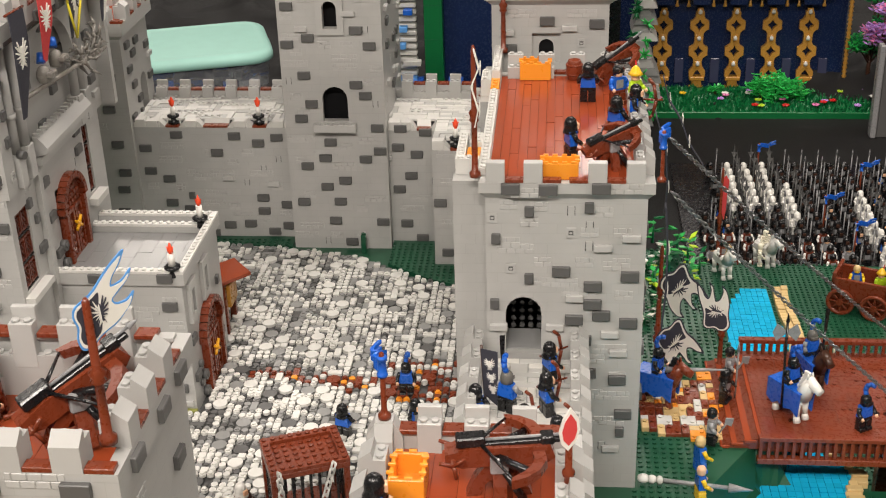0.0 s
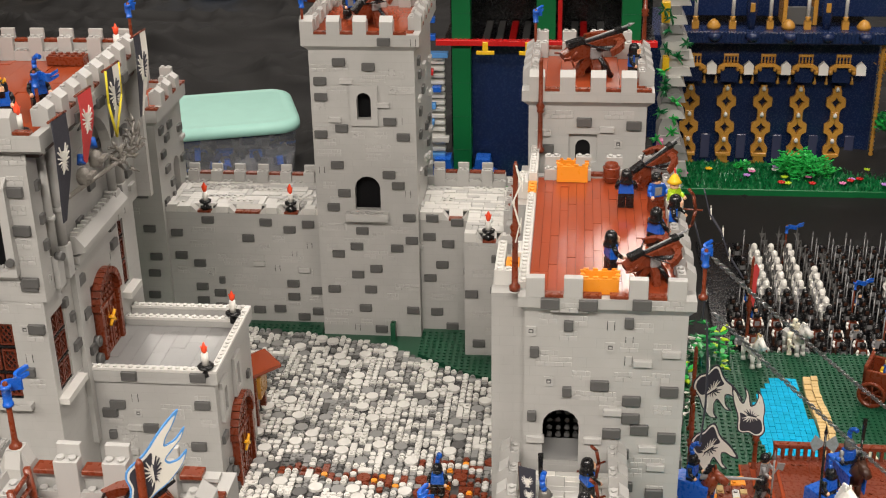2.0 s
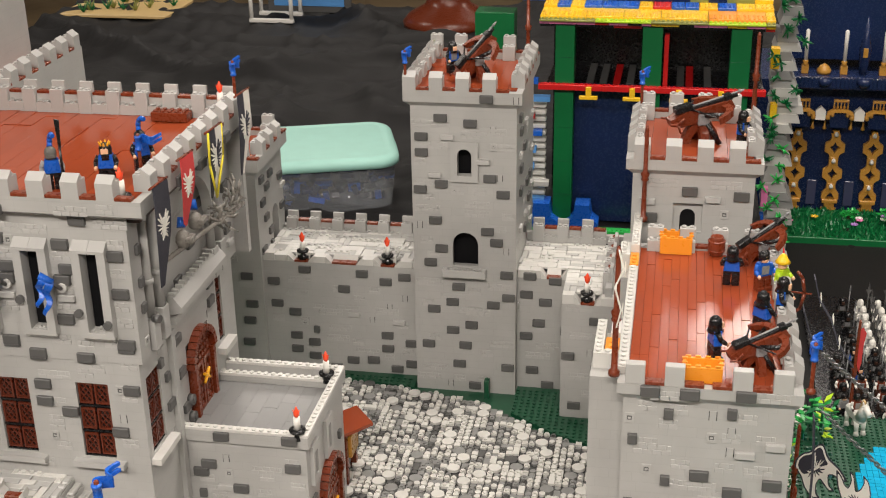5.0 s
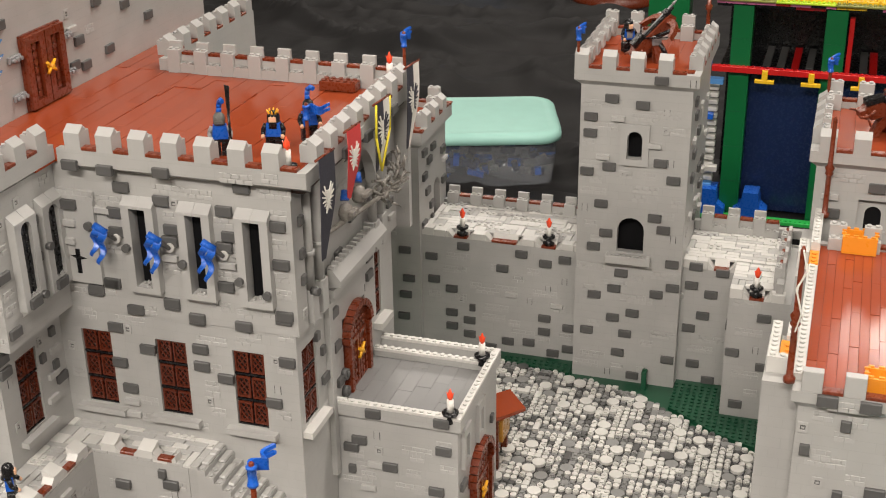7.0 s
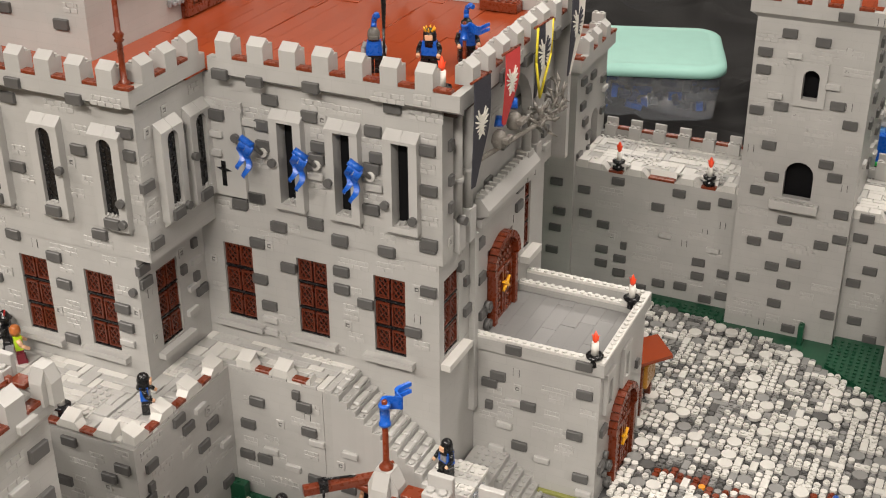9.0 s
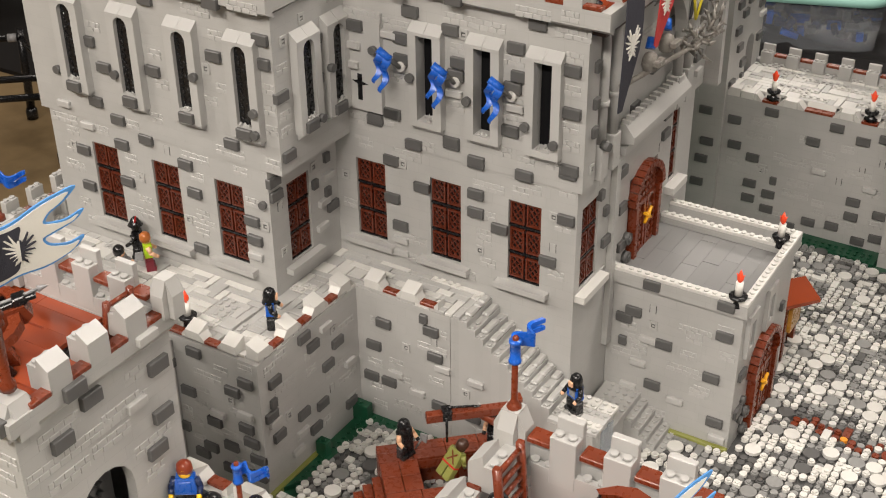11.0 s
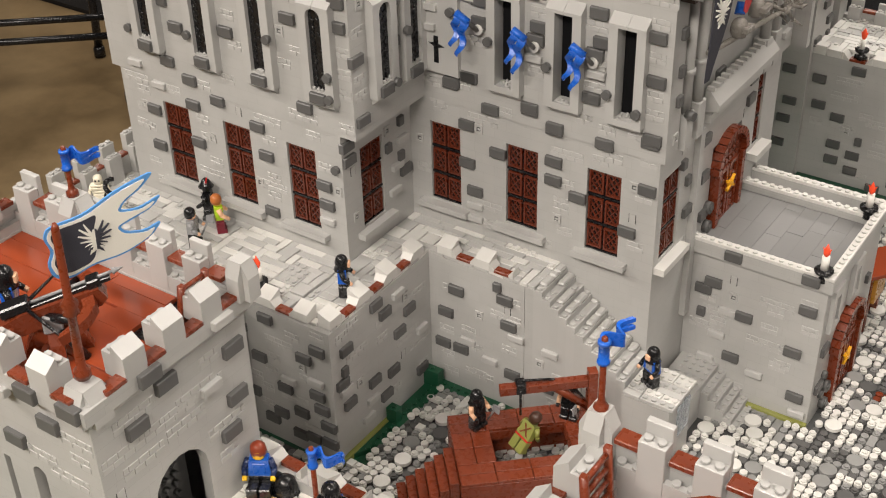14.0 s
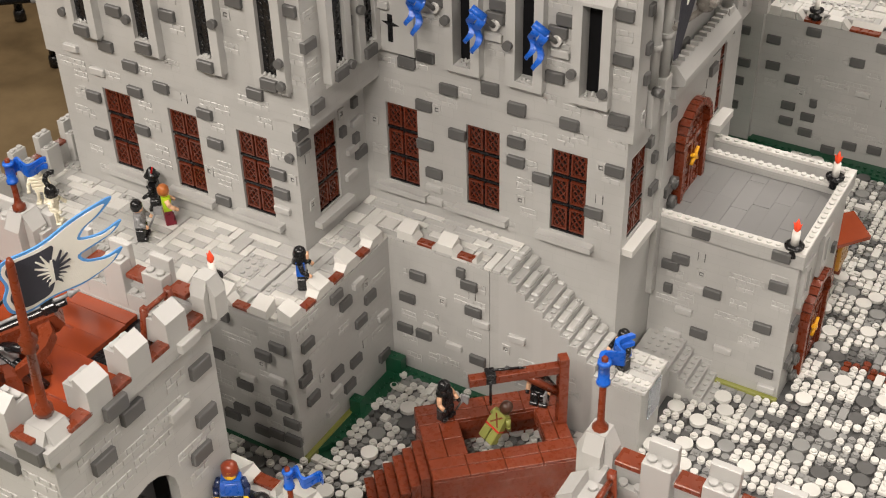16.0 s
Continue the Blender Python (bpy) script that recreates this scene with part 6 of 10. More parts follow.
        for k in range(3):
            tube(bm, (-0.4 + k * 0.4, 0.9, 3.6), (-0.4 + k * 0.4, 0.95, 4.4), 0.14, 0.14, 6, 8)
    if kind == "dummy":
        for q in (-1, 1):
            for d in (-0.5, 0.47):
                prism(bm, FLAT, [(-q * 0.62, 2.0), (-q * 0.4, 2.0), (q * 0.55, 3.2), (q * 0.33, 3.2)], d, d + 0.03, 9)
        cbox(bm, -0.97, 0.97, -0.47, 0.47, 1.55, 1.75, 0.03, 7)
    if kind in ("soldier",):
        tube(bm, (1.1, -1.0, 0.2), (1.1, -1.0, 7.4), 0.12, 0.12, 6, 10)
        tube(bm, (1.1, -1.0, 7.4), (1.1, -1.0, 8.6), 0.24, 0.04, 6, 10)
    if kind == "knight":
        tube(bm, (1.12, -1.0, 0.4), (1.12, -1.0, 5.2), 0.15, 0.15, 6, 8)
        prism(bm, FLAT, [(1.0, 5.0), (1.3, 5.0), (1.45, 8.2), (0.9, 8.4)], -1.1, -0.9, 8)
    if kind == "executioner" or kind == "grey":
        tube(bm, (1.1, -1.6, 2.6), (1.1, -0.6, 0.6), 0.12, 0.12, 6, 10)
        prism(bm, ((lambda u, d, z: (d + 1.1, u, z)), "left"), [(-2.2, 2.2), (-1.3, 2.4), (-1.4, 3.2), (-2.4, 3.4)], -0.1, 0.1, 10)
    FIGS[kind] = mesh_of("toy_figure", bm, legs, torso, arms, head, topmat, SILVER if kind not in ("greenshirt", "yellowhat", "executioner", "king", "redhair") and top != "plume" else (BLACK if kind == "helmskel" else BLUE if top == "plume" else torso), GOLD2, RED, BLACK, BROWN, SILVER)
    return FIGS[kind]


LOOKS = {"guard": "toy soldier in blue with black helmet", "bowman": "toy archer in blue with brown bow", "porter": "toy soldier in blue with brown quiver", "knight": "toy knight with silver helmet, blue plume", "blackknight": "toy black knight with blue plume",
         "king": "toy king in blue with gold crown", "executioner": "toy hooded headsman with axe", "yellowhat": "toy man in lime green with yellow cap", "greenshirt": "toy figure in lime shirt with brown hair",
         "redhair": "toy squire in blue with rust-red hair", "skeleton": "white plastic toy skeleton", "helmskel": "white plastic toy skeleton with black helmet", "blackcat": "all-black toy figure with tall hat", "redrobe": "toy figure all in dark red", "soldier": "toy spearman in black armour", "raider": "toy raider in brown and white", "pale": "all-white toy soldier", "grey": "toy man-at-arms in grey with axe",
         "tanhat": "toy workman in blue with tan cap", "bald": "toy bald man in blue and yellow", "dummy": "olive straw dummy with dark hair", "whitehelm": "toy man in brown with white helmet", "archer": "toy archer in blue with black hair"}


def figure(kind, x, y, z, turn, group="", lean=0, on="standing on the castle"):
    ob = new("toy_figure", fig_mesh(kind))
    ob.matrix_world = pose(x * U, y * U, z * U, lean, 0, turn)
    return tagged(ob, LOOKS[kind] + " " + on, "toy figure", group)


def candle_parts(x, y, z, tall, label, category, group):
    t = thing("candle" if tall else "torch", x, y, z, label, category, group)
    bm = bmesh.new()
    if tall:
        lathe(bm, (x, y, z), [(0.62, 0), (0.55, 0.5), (0.42, 0.9), (0.45, 1.0), (1.0, 1.15), (1.05, 1.45), (0.5, 1.5)], 14)
    else:
        lathe(bm, (x, y, z), [(0.5, 0), (0.5, 0.5), (0.32, 0.6), (0.34, 0.9), (0.75, 1.0), (0.8, 1.25), (0.4, 1.3)], 12)
        tube(bm, (x - 0.7, y, z + 0.25), (x + 0.7, y, z + 0.25), 0.25, 0.25, 8)
    part("holder", bm, BLACK, t)
    bm = bmesh.new()
    h = 1.45 if tall else 1.25
    tube(bm, (x, y, z + h), (x, y, z + h + (1.7 if tall else 1.2)), 0.42 if tall else 0.3, 0.42 if tall else 0.3, 12)
    part("wax_stick", bm, WHITE, t, "white candle stick")
    bm = bmesh.new()
    b = z + h + (1.7 if tall else 1.2)
    k = 1.0 if tall else 0.85
    lathe(bm, (x, y, b), [(0.16, 0), (0.36 * k, 0.3), (0.4 * k, 0.6), (0.24 * k, 1.0), (0.05, 1.5 * k)], 8)
    for s in (-1, 1):
        tube(bm, (x + s * 0.12, y, b + 0.3), (x + s * 0.45 * k, y, b + 1.0 * k), 0.15, 0.04, 6)
    part("flame", bm, FLAME, t, "translucent orange flame")
    if not tall:
        for ob in t.children:
            ob.data.transform(Matrix.Translation(Vector((x, y, z)) * U) @ Matrix.Scale(1.25, 4) @ Matrix.Translation(Vector((-x, -y, -z)) * U))
    return t


def wavy(bm, o, ux, uy, length, h, mi=0, drop=0.0):
    """A moulded wavy pennant from o, running along (ux, uy), with a forked end; drop tips it down."""
    o, d = Vector(o), Vector((ux, uy, 0)).normalized()
    n = Vector((-d.y, d.x, 0))
    k = 16
    up = Vector((0, 0, 1)) * (1 - drop) + Vector((d.x, d.y, 0)) * drop
    rows = []
    for i in range(k + 1):
        s = i / k
        amp = 0.32 if drop else 0.45
        p = o + d * (length * s * (1 - drop)) + n * (amp * math.sin(s * 10.0)) + Vector((0, 0, 0.3 * math.sin(s * 6.5) + (0.28 * length * s if not drop else 0) - drop * length * s))
        if drop:
            p += d * 0.3 * math.sin(s * 11.0)
        hh = h * (1 - 0.2 * s)
        gap = 0.5 - 0.16 * max(0.0, s - 0.5) * 2
        rows.append([[bm.verts.new((p + up * hh * lv + n * t) * U) for t in (-0.14, 0.14)] for lv in (0.0, gap, 1 - gap, 1.0)])
    for i in range(k):
        a, b = rows[i], rows[i + 1]
        bands = ((0, 1), (1, 2), (2, 3)) if i < k // 2 else ((0, 1), (2, 3))
        for lo, hi in bands:
            for q in ((a[lo][0], b[lo][0], b[hi][0], a[hi][0]), (a[hi][1], b[hi][1], b[lo][1], a[lo][1])):
                bm.faces.new(q).material_index = mi
        for lv, flip in ((0, 1), (3, 0)) + (((1, 0), (2, 1)) if i >= k // 2 else ()):
            q = (a[lv][0], b[lv][0], b[lv][1], a[lv][1])
            bm.faces.new(q[::-1] if not flip else q).material_index = mi
    for lo, hi in ((0, 1), (2, 3)):
        e = rows[-1]
        bm.faces.new((e[lo][0], e[lo][1], e[hi][1], e[hi][0])).material_index = mi
    bmesh.ops.remove_doubles(bm, verts=bm.verts[:], dist=0.00002)


def pole_flag(x, y, z, h, ux, uy, label="blue wavy plastic pennant on a brown pole", length=3.0):
    t = thing("pennant", x, y, z, label, "flag", "blue pennants")
    bm = bmesh.new()
    lathe(bm, (x, y, z), [(0.5, 0), (0.5, 0.35), (0.3, 0.5), (0.22, 0.9), (0.2, h), (0.1, h + 0.1)], 10)
    part("pole", bm, BROWN, t)
    bm = bmesh.new()
    lathe(bm, (x, y, z + h - 1.9), [(0.42, 0), (0.42, 0.2), (0.34, 0.25), (0.34, 1.4), (0.42, 1.45), (0.42, 1.65), (0.2, 1.7)], 10)
    wavy(bm, (x, y, z + h - 1.6), ux, uy, length * 0.9, 1.05)
    part("flag", bm, BLUE, t)
    return t


def staff(x, y, z, h, label="turned reddish brown flag pole", group="flag poles"):
    t = thing("flag_pole", x, y, z, label, "flag pole", group)
    bm = bmesh.new()
    lathe(bm, (x, y, z), [(0.6, 0), (0.6, 0.5), (0.34, 0.7), (0.3, h * 0.42), (0.55, h * 0.44), (0.4, h * 0.46), (0.6, h * 0.5), (0.3, h * 0.53), (0.26, h * 0.97), (0.12, h)], 10)
    part("pole", bm, BROWN, t)
    return t


def rounded_outline(pts, times=2):
    """Corners of a closed outline cut round, twice."""
    for _ in range(times):
        out = []
        for (ax, ay), (bx, by) in zip(pts, pts[1:] + pts[:1]):
            out += [(ax * 0.8 + bx * 0.2, ay * 0.8 + by * 0.2), (ax * 0.2 + bx * 0.8, ay * 0.2 + by * 0.8)]
        pts = out
    return pts


def flame_flag(o, uv, vv, s, label, edging=None):
    """A big stiff cloth flag, half dark and half white, with a blue edge and ragged tails."""
    t = thing("banner", o[0], o[1], o[2], label, "banner", "ragged banners")
    edge = [(-0.4, -0.6), (-0.8, 1.0), (-0.2, 2.4), (-0.8, 4.0), (-0.3, 5.2), (3.0, 5.7), (6.2, 7.6), (10.2, 9.0), (8.6, 7.2), (7.0, 6.2), (6.4, 5.2), (8.4, 5.1), (10.6, 6.2), (9.6, 4.9), (7.6, 4.0), (6.2, 3.5), (6.8, 2.7), (8.6, 2.4), (10.4, 3.2), (9.2, 1.6), (6.4, 0.2), (3.4, -0.1), (1.2, -1.1)]
    inner = [(0.1, -0.1), (-0.3, 1.1), (0.3, 2.4), (-0.3, 3.9), (0.1, 4.8), (3.2, 5.25), (6.2, 7.0), (8.6, 7.9), (7.9, 7.2), (6.5, 6.3), (5.8, 5.0), (8.4, 4.7), (9.4, 5.2), (8.9, 4.8), (7.3, 4.4), (5.6, 3.6), (6.4, 2.4), (8.6, 2.0), (9.2, 2.2), (8.6, 1.5), (6.2, 0.6), (3.4, 0.3), (1.2, -0.6)]
    inner = [(a + (c - a) * 0.45, b + (d - b) * 0.45) for (a, b), (c, d) in zip(inner, edge)]
    def at(q):
        return [(u * s, v * s) for u, v in q]
    bm = bmesh.new()
    sheet(bm, o, uv, vv, at(rounded_outline(edge)), -0.05, 0.05)
    body = part("cloth", bm, edging or FLAGBLUE, t, "cloth edge")
    bm = bmesh.new()
    sheet(bm, o, uv, vv, at(rounded_outline(inner)), -0.08, 0.08)
    part("field", bm, FLAGWHITE, body, "white field")
    bm = bmesh.new()
    sheet(bm, o, uv, vv, at(rounded_outline([(0.15, 0.1), (-0.2, 1.1), (0.4, 2.4), (-0.2, 3.9), (0.2, 4.7), (3.0, 5.1), (4.3, 5.6), (3.7, 3.6), (3.9, 1.8), (3.4, 0.35), (1.2, -0.4)])), -0.11, 0.11)
    part("dark_field", bm, FLAGDARK, body, "dark half")
    for half, m in ((-1, FLAGWHITE), (1, FLAGDARK)):
        bm = bmesh.new()
        emblem(bm, o, uv, vv, (3.85 * s, 2.8 * s), 0.88 * s, (-0.15, 0.15), 0, half)
        part("emblem", bm, m, body, "half of a spread-blade emblem")
    return t


def hung_banner(y0, y1, z0, z1, ma, mb, edge, label, x=22.2):
    """A long banner hung from the parapet down the keep's side, narrowing to a point and lifting a little."""
    t = thing("banner", x, (y0 + y1) / 2, z0, label, "banner", "hanging banners")
    for nm, ya, yb, m in (("cloth", y0, (y0 + y1) / 2, ma), ("cloth", (y0 + y1) / 2, y1, mb)):
        bm = bmesh.new()
        k = 8
        prev = None
        for i in range(k + 1):
            s = i / k
            w = 1 - 0.75 * max(0, s - 0.45) / 0.55
            mid = (y0 + y1) / 2 - 0.8 * s
            a, b = mid + (ya - (y0 + y1) / 2) * w, mid + (yb - (y0 + y1) / 2) * w
            zz = z1 + (z0 - z1) * s
            xx = x + 0.25 * math.sin(s * 4.2) - 0.3 * s
            ka, kb = 0.06 * (a - y0), 0.06 * (b - y0)
            row = [bm.verts.new(Vector(p) * U) for p in ((xx + ka, a, zz), (xx + kb, b, zz), (xx + kb + 0.1, b, zz), (xx + ka + 0.1, a, zz))]
            if prev:
                for q in range(4):
                    bm.faces.new((prev[q], prev[(q + 1) % 4], row[(q + 1) % 4], row[q]))
            prev = row
        part(nm, bm, m, t)
    ym, w, hh = (y0 + y1) / 2, y1 - y0, z1 - z0
    if edge:
        for yy in (y0, y1):
            bm = bmesh.new()
            top, low = (x + 0.06 * (yy - y0) + 0.1, yy, z1), (x + 0.06 * (yy - y0) + 0.2, ym - 0.55 + (yy - ym), z0 + hh * 0.55)
            tube(bm, top, low, 0.16, 0.16, 6)
            tube(bm, low, (x + 0.1, ym - 0.8, z0), 0.16, 0.16, 6)
            part("edging", bm, FLAGYEL, t, "yellow edging cord")
    d = Vector((0.06, 1, 0)).normalized()
    o = Vector((x + 0.06 * (ym - y0) + 0.30, ym - 0.5, z0 + hh * 0.6))
    for side in (-1, 1):
        bm = bmesh.new()
        emblem(bm, o, d, (0, 0, 1), (0, 0), w * 0.22, (-0.1, 0.03), 0, side)
        part("emblem", bm, FLAGWHITE if (side < 0 or mb is not FLAGWHITE) else FLAGDARK, t, "half of a spread-blade emblem")
    bm = bmesh.new()
    tube(bm, (x - 0.2, y0 - 0.3, z1), (x + 0.06 * (y1 - y0), y1 + 0.3, z1), 0.16, 0.16, 6)
    part("rod", bm, BROWN, t)
    return t


def engine(x, y, z, turn, pitch, label, s=1.0):
    """A wall crossbow: crossed arched legs, a raised stock with black channel, curved bow arms, a bolt and grey joints."""
    t = thing("wall_crossbow", x, y, z, label, "wall crossbow", "wall crossbows")
    S = Matrix.Scale(s * 0.86, 4)
    B = Matrix.Translation(Vector((x, y, z)) * U) @ Matrix.Rotation(radians(turn), 4, "Z") @ S
    M = B @ Matrix.Translation(Vector((0, 0, 3.2)) * U) @ Matrix.Rotation(radians(-pitch), 4, "X")
    def put(nm, b, m, mat, lab="", par=t):
        bmesh.ops.recalc_face_normals(b, faces=b.faces[:])
        b.transform(m)
        return part(nm, b, mat, par, lab)
    arch = [(-2.5, 0), (-1.5, 0), (-1.15, 0.9), (-0.4, 1.7), (0.4, 1.7), (1.15, 0.9), (1.5, 0), (2.5, 0), (1.9, 1.5), (0.9, 2.9), (-0.9, 2.9), (-1.9, 1.5)]
    for F, k in (((lambda u, d, zz: (d, u, zz), "left"), 1.0), (FLAT, 0.8)):
        bm = bmesh.new()
        prism(bm, F, [(u * k, zz) for u, zz in arch], -0.5, 0.5)
        put("trestle", bm, B, BROWN)
    bm = bmesh.new()
    tube(bm, (-1.1, 0, 2.9), (1.1, 0, 2.9), 0.55, 0.55, 10)
    cbox(bm, -1.25, -0.75, -0.7, 0.7, 2.4, 3.8, 0.1)
    cbox(bm, 0.75, 1.25, -0.7, 0.7, 2.4, 3.8, 0.1)
    put("joint", bm, B, SILVER, "grey hinge joint")
    bm = bmesh.new()
    SIDE = (lambda u, d, zz: (d, u, zz), "left")
    prism(bm, SIDE, [(-4.2, 0.1), (-3.6, -0.3), (2.8, -0.3), (4.0, 0.2), (4.0, 1.0), (1.8, 1.35), (-3.9, 1.1)], -0.8, 0.8)
    stock = put("stock", bm, M, BROWN)
    bm = bmesh.new()
    cbox(bm, -0.42, 0.42, -4.9, 2.4, 1.12, 1.5, 0.06)
    cbox(bm, -0.6, 0.6, 0.9, 3.1, 1.3, 2.15, 0.12)
    cbox(bm, -0.55, 0.55, -4.2, -3.2, 1.0, 1.75, 0.1)
    put("channel", bm, M, BLACK, "black bolt channel", stock)
    for sx in (-1, 1):
        bm = bmesh.new()
        pts = [(0.7, -3.4), (2.0, -3.5), (3.2, -2.9), (4.0, -1.9), (4.4, -0.7), (3.9, -0.8), (3.3, -1.7), (2.6, -2.3), (1.8, -2.6), (0.7, -2.5)]
        prism(bm, (lambda u, d, zz: (u * sx, zz, d), "front"), pts, 0.1, 0.85)
        arm = put("bow_arm", bm, M, BROWN)
        bm = bmesh.new()
        tube(bm, (sx * 4.1, -0.9, 0.7), (sx * 0.3, 1.3, 1.5), 0.1, 0.16, 6)
        put("bow_string", bm, M, BLACK, "black string", arm)
        bm = bmesh.new()
        tube(bm, (sx * 0.5, 0.3, 0.4), (sx * 2.8, -2.3, 0.3), 0.38, 0.3, 8)
        put("brace", bm, M, BLACK, "black brace", arm)
    bm = bmesh.new()
    tube(bm, (0, 1.0, 1.62), (0, -5.2, 1.58), 0.13, 0.13, 8)
    tube(bm, (0, -5.2, 1.58), (0, -6.0, 1.58), 0.28, 0.04, 8)
    put("bolt", bm, M, SILVER, "grey pointed bolt", stock)
    bm = bmesh.new()
    tube(bm, (-1.5, 3.4, 0.4), (1.5, 3.4, 0.4), 0.24, 0.24, 8)
    winch = put("winch", bm, M, BROWN)
    for sx in (-1, 1):
        for k in range(3):
            an = k * math.tau / 3 + 0.4
            bm = bmesh.new()
            tube(bm, (sx * 1.4, 3.4, 0.4), (sx * 1.5, 3.4 + 1.1 * math.cos(an), 0.4 + 1.1 * math.sin(an)), 0.17, 0.15, 6)
            put("spoke", bm, M, BROWN, "", winch)
    for sx in (-1, 1):
        bm = bmesh.new()
        tube(bm, (sx * 1.15, -0.4, 2.6), (sx * 1.6, -1.9, 0.1), 0.28, 0.34, 8)
        put("prop", bm, B, BLACK, "black prop")
    return t


def crate(x, y, z, w, d, h, label):
    t = thing("crate", x, y, z, label, "crate", "orange crates")
    for a in ((x, x + w, y, y + 0.3), (x, x + w, y + d - 0.3, y + d), (x, x + 0.3, y + 0.3, y + d - 0.3), (x + w - 0.3, x + w, y + 0.3, y + d - 0.3)):
        bm = bmesh.new()
        cbox(bm, *a, z, z + h, 0.05)
        along = a[1] - a[0] > a[3] - a[2]
        n = int(w if along else d)
        for i in range(n):
            p = (a[0] + 0.5 + i, (a[2] + a[3]) / 2) if along else ((a[0] + a[1]) / 2, a[2] + 0.5 + i)
            cbox(bm, p[0] - 0.28, p[0] + 0.28, p[1] - 0.13, p[1] + 0.13, z + h, z + h + 0.25, 0.03)
        part("side", bm, ORANGE, t)
    bm = bmesh.new()
    box(bm, x + 0.3, x + w - 0.3, y + 0.3, y + d - 0.3, z, z + 0.3)
    for i in range(int(w - 1)):
        for j in range(int(d - 1)):
            stud(bm, x + 0.9 + i, y + 0.9 + j, z + 0.3)
    part("bottom", bm, ORANGE, t)
    return t


def barrel(x, y, z, k=1.0):
    t = thing("barrel", x, y, z, "reddish brown ribbed plastic barrel on the deck", "barrel")
    bm = bmesh.new()
    lathe(bm, (x, y, z), [(1.0, 0), (1.05, 0.3), (1.3, 0.9), (1.35, 1.6), (1.3, 2.3), (1.05, 3.0), (1.0, 3.2), (0.85, 3.2), (0.8, 2.6)], 14)
    part("body", bm, BROWN, t)
    for hz in (0.8, 2.3):
        bm = bmesh.new()
        lathe(bm, (x, y, z + hz), [(1.3, 0), (1.4, 0.05), (1.4, 0.25), (1.3, 0.3)], 14)
        part("hoop", bm, BROWN, t)
    for ob in t.children:
        ob.data.transform(Matrix.Translation(Vector((x, y, z)) * U) @ Matrix.Scale(k, 4) @ Matrix.Translation(Vector((-x, -y, -z)) * U))


# ---- broken parapets with slopes and brown tiles ----
bm = bmesh.new()
prism(bm, (lambda u, d, z: (d, u, z), "left"), [(0.0, 0.0), (1.6, 0.0), (1.6, 1.7), (0.0, 1.05)], 0.03, 1.97)
bmesh.ops.recalc_face_normals(bm, faces=bm.faces[:])
ME_BLOCK = mesh_of("coping_block", bm, PALE)
bm = bmesh.new()
prism(bm, FLAT, [(0, 0), (0.55, 0), (0.55, 0.35), (0, 0.95)], 0, 1.4)
ME_WL = mesh_of("wedge", bm, PALE)
bm = bmesh.new()
prism(bm, FLAT, [(0, 0), (0.55, 0), (0.55, 0.95), (0, 0.35)], 0, 1.4)
ME_WR = mesh_of("wedge", bm, PALE)


def broken_parapet(parent, F, u0, u1, z, seed=0, h=0.0, pitch=5.0):
    """Raised coping blocks every five studs; between them a low brown tile set between two wedges."""
    back = F[1] in ("right", "left")
    u = u0
    # pieces run along the face in its own direction of reading
    def put(name, me, off, w):
        if F[1] in ("front", "right"):
            piece(name, me, on_face(F, u + off, z + h), parent)
        else:
            piece(name, me, on_face(F, u + off + w, z + h), parent)
    while u + 2 <= u1 + 0.1:
        put("coping_block", ME_BLOCK, 0, 2.0)
        if u + 5 <= u1 + 0.6:
            put("wedge", ME_WL if F[1] in ("front", "right") else ME_WR, 2.0, 0.55)
            piece("coping_tile", ME_CAP, on_face(F, u + 3.5, z + h - 0.05), parent)
            put("wedge", ME_WR if F[1] in ("front", "right") else ME_WL, 4.45, 0.55)
        u += pitch


broken_parapet(terrace, face_of("right", -6.8), -23.6, -6.0, 18.0, 1)
broken_parapet(terrace, face_of("front", -24.0), -21.5, -7.2, 18.0, 2)
broken_parapet(terrace, face_of("front", -5.7), -5.6, 5.6, 18.0, 3)
parapet(terrace, face_of("left", -49.6), -43.0, 20.0, 20.4, 0, ME_MERLON_IN)
bm = bmesh.new()
box(bm, -49.6, -48.6, -44.0, 20.0, 17.6, 20.4)
part("parapet", bm, WALL, terrace)
broken_parapet(gate_wall, face_of("back", -49.0), 7.5, 38.0, 28.65, 5, pitch=5.9)
bm = bmesh.new()
box(bm, 8.0, 38.4, -50.6, -49.0, 26.0, 28.62)
part("parapet", bm, WALL, gate_wall)
for F, ys in ((face_of("left", 71.0), range(-46, -6, 4)), (face_of("right", 84.6), range(-46, -6, 4))):
    k = F[1]
    bm = bmesh.new()
    fbox(bm, F, -49.4, -4.5, 0, 1.0, 17.0, 19.6)
    part("parapet", bm, WALL, east_wall)
    parapet(east_wall, F, -48.0, -5.0, 19.6, 0)


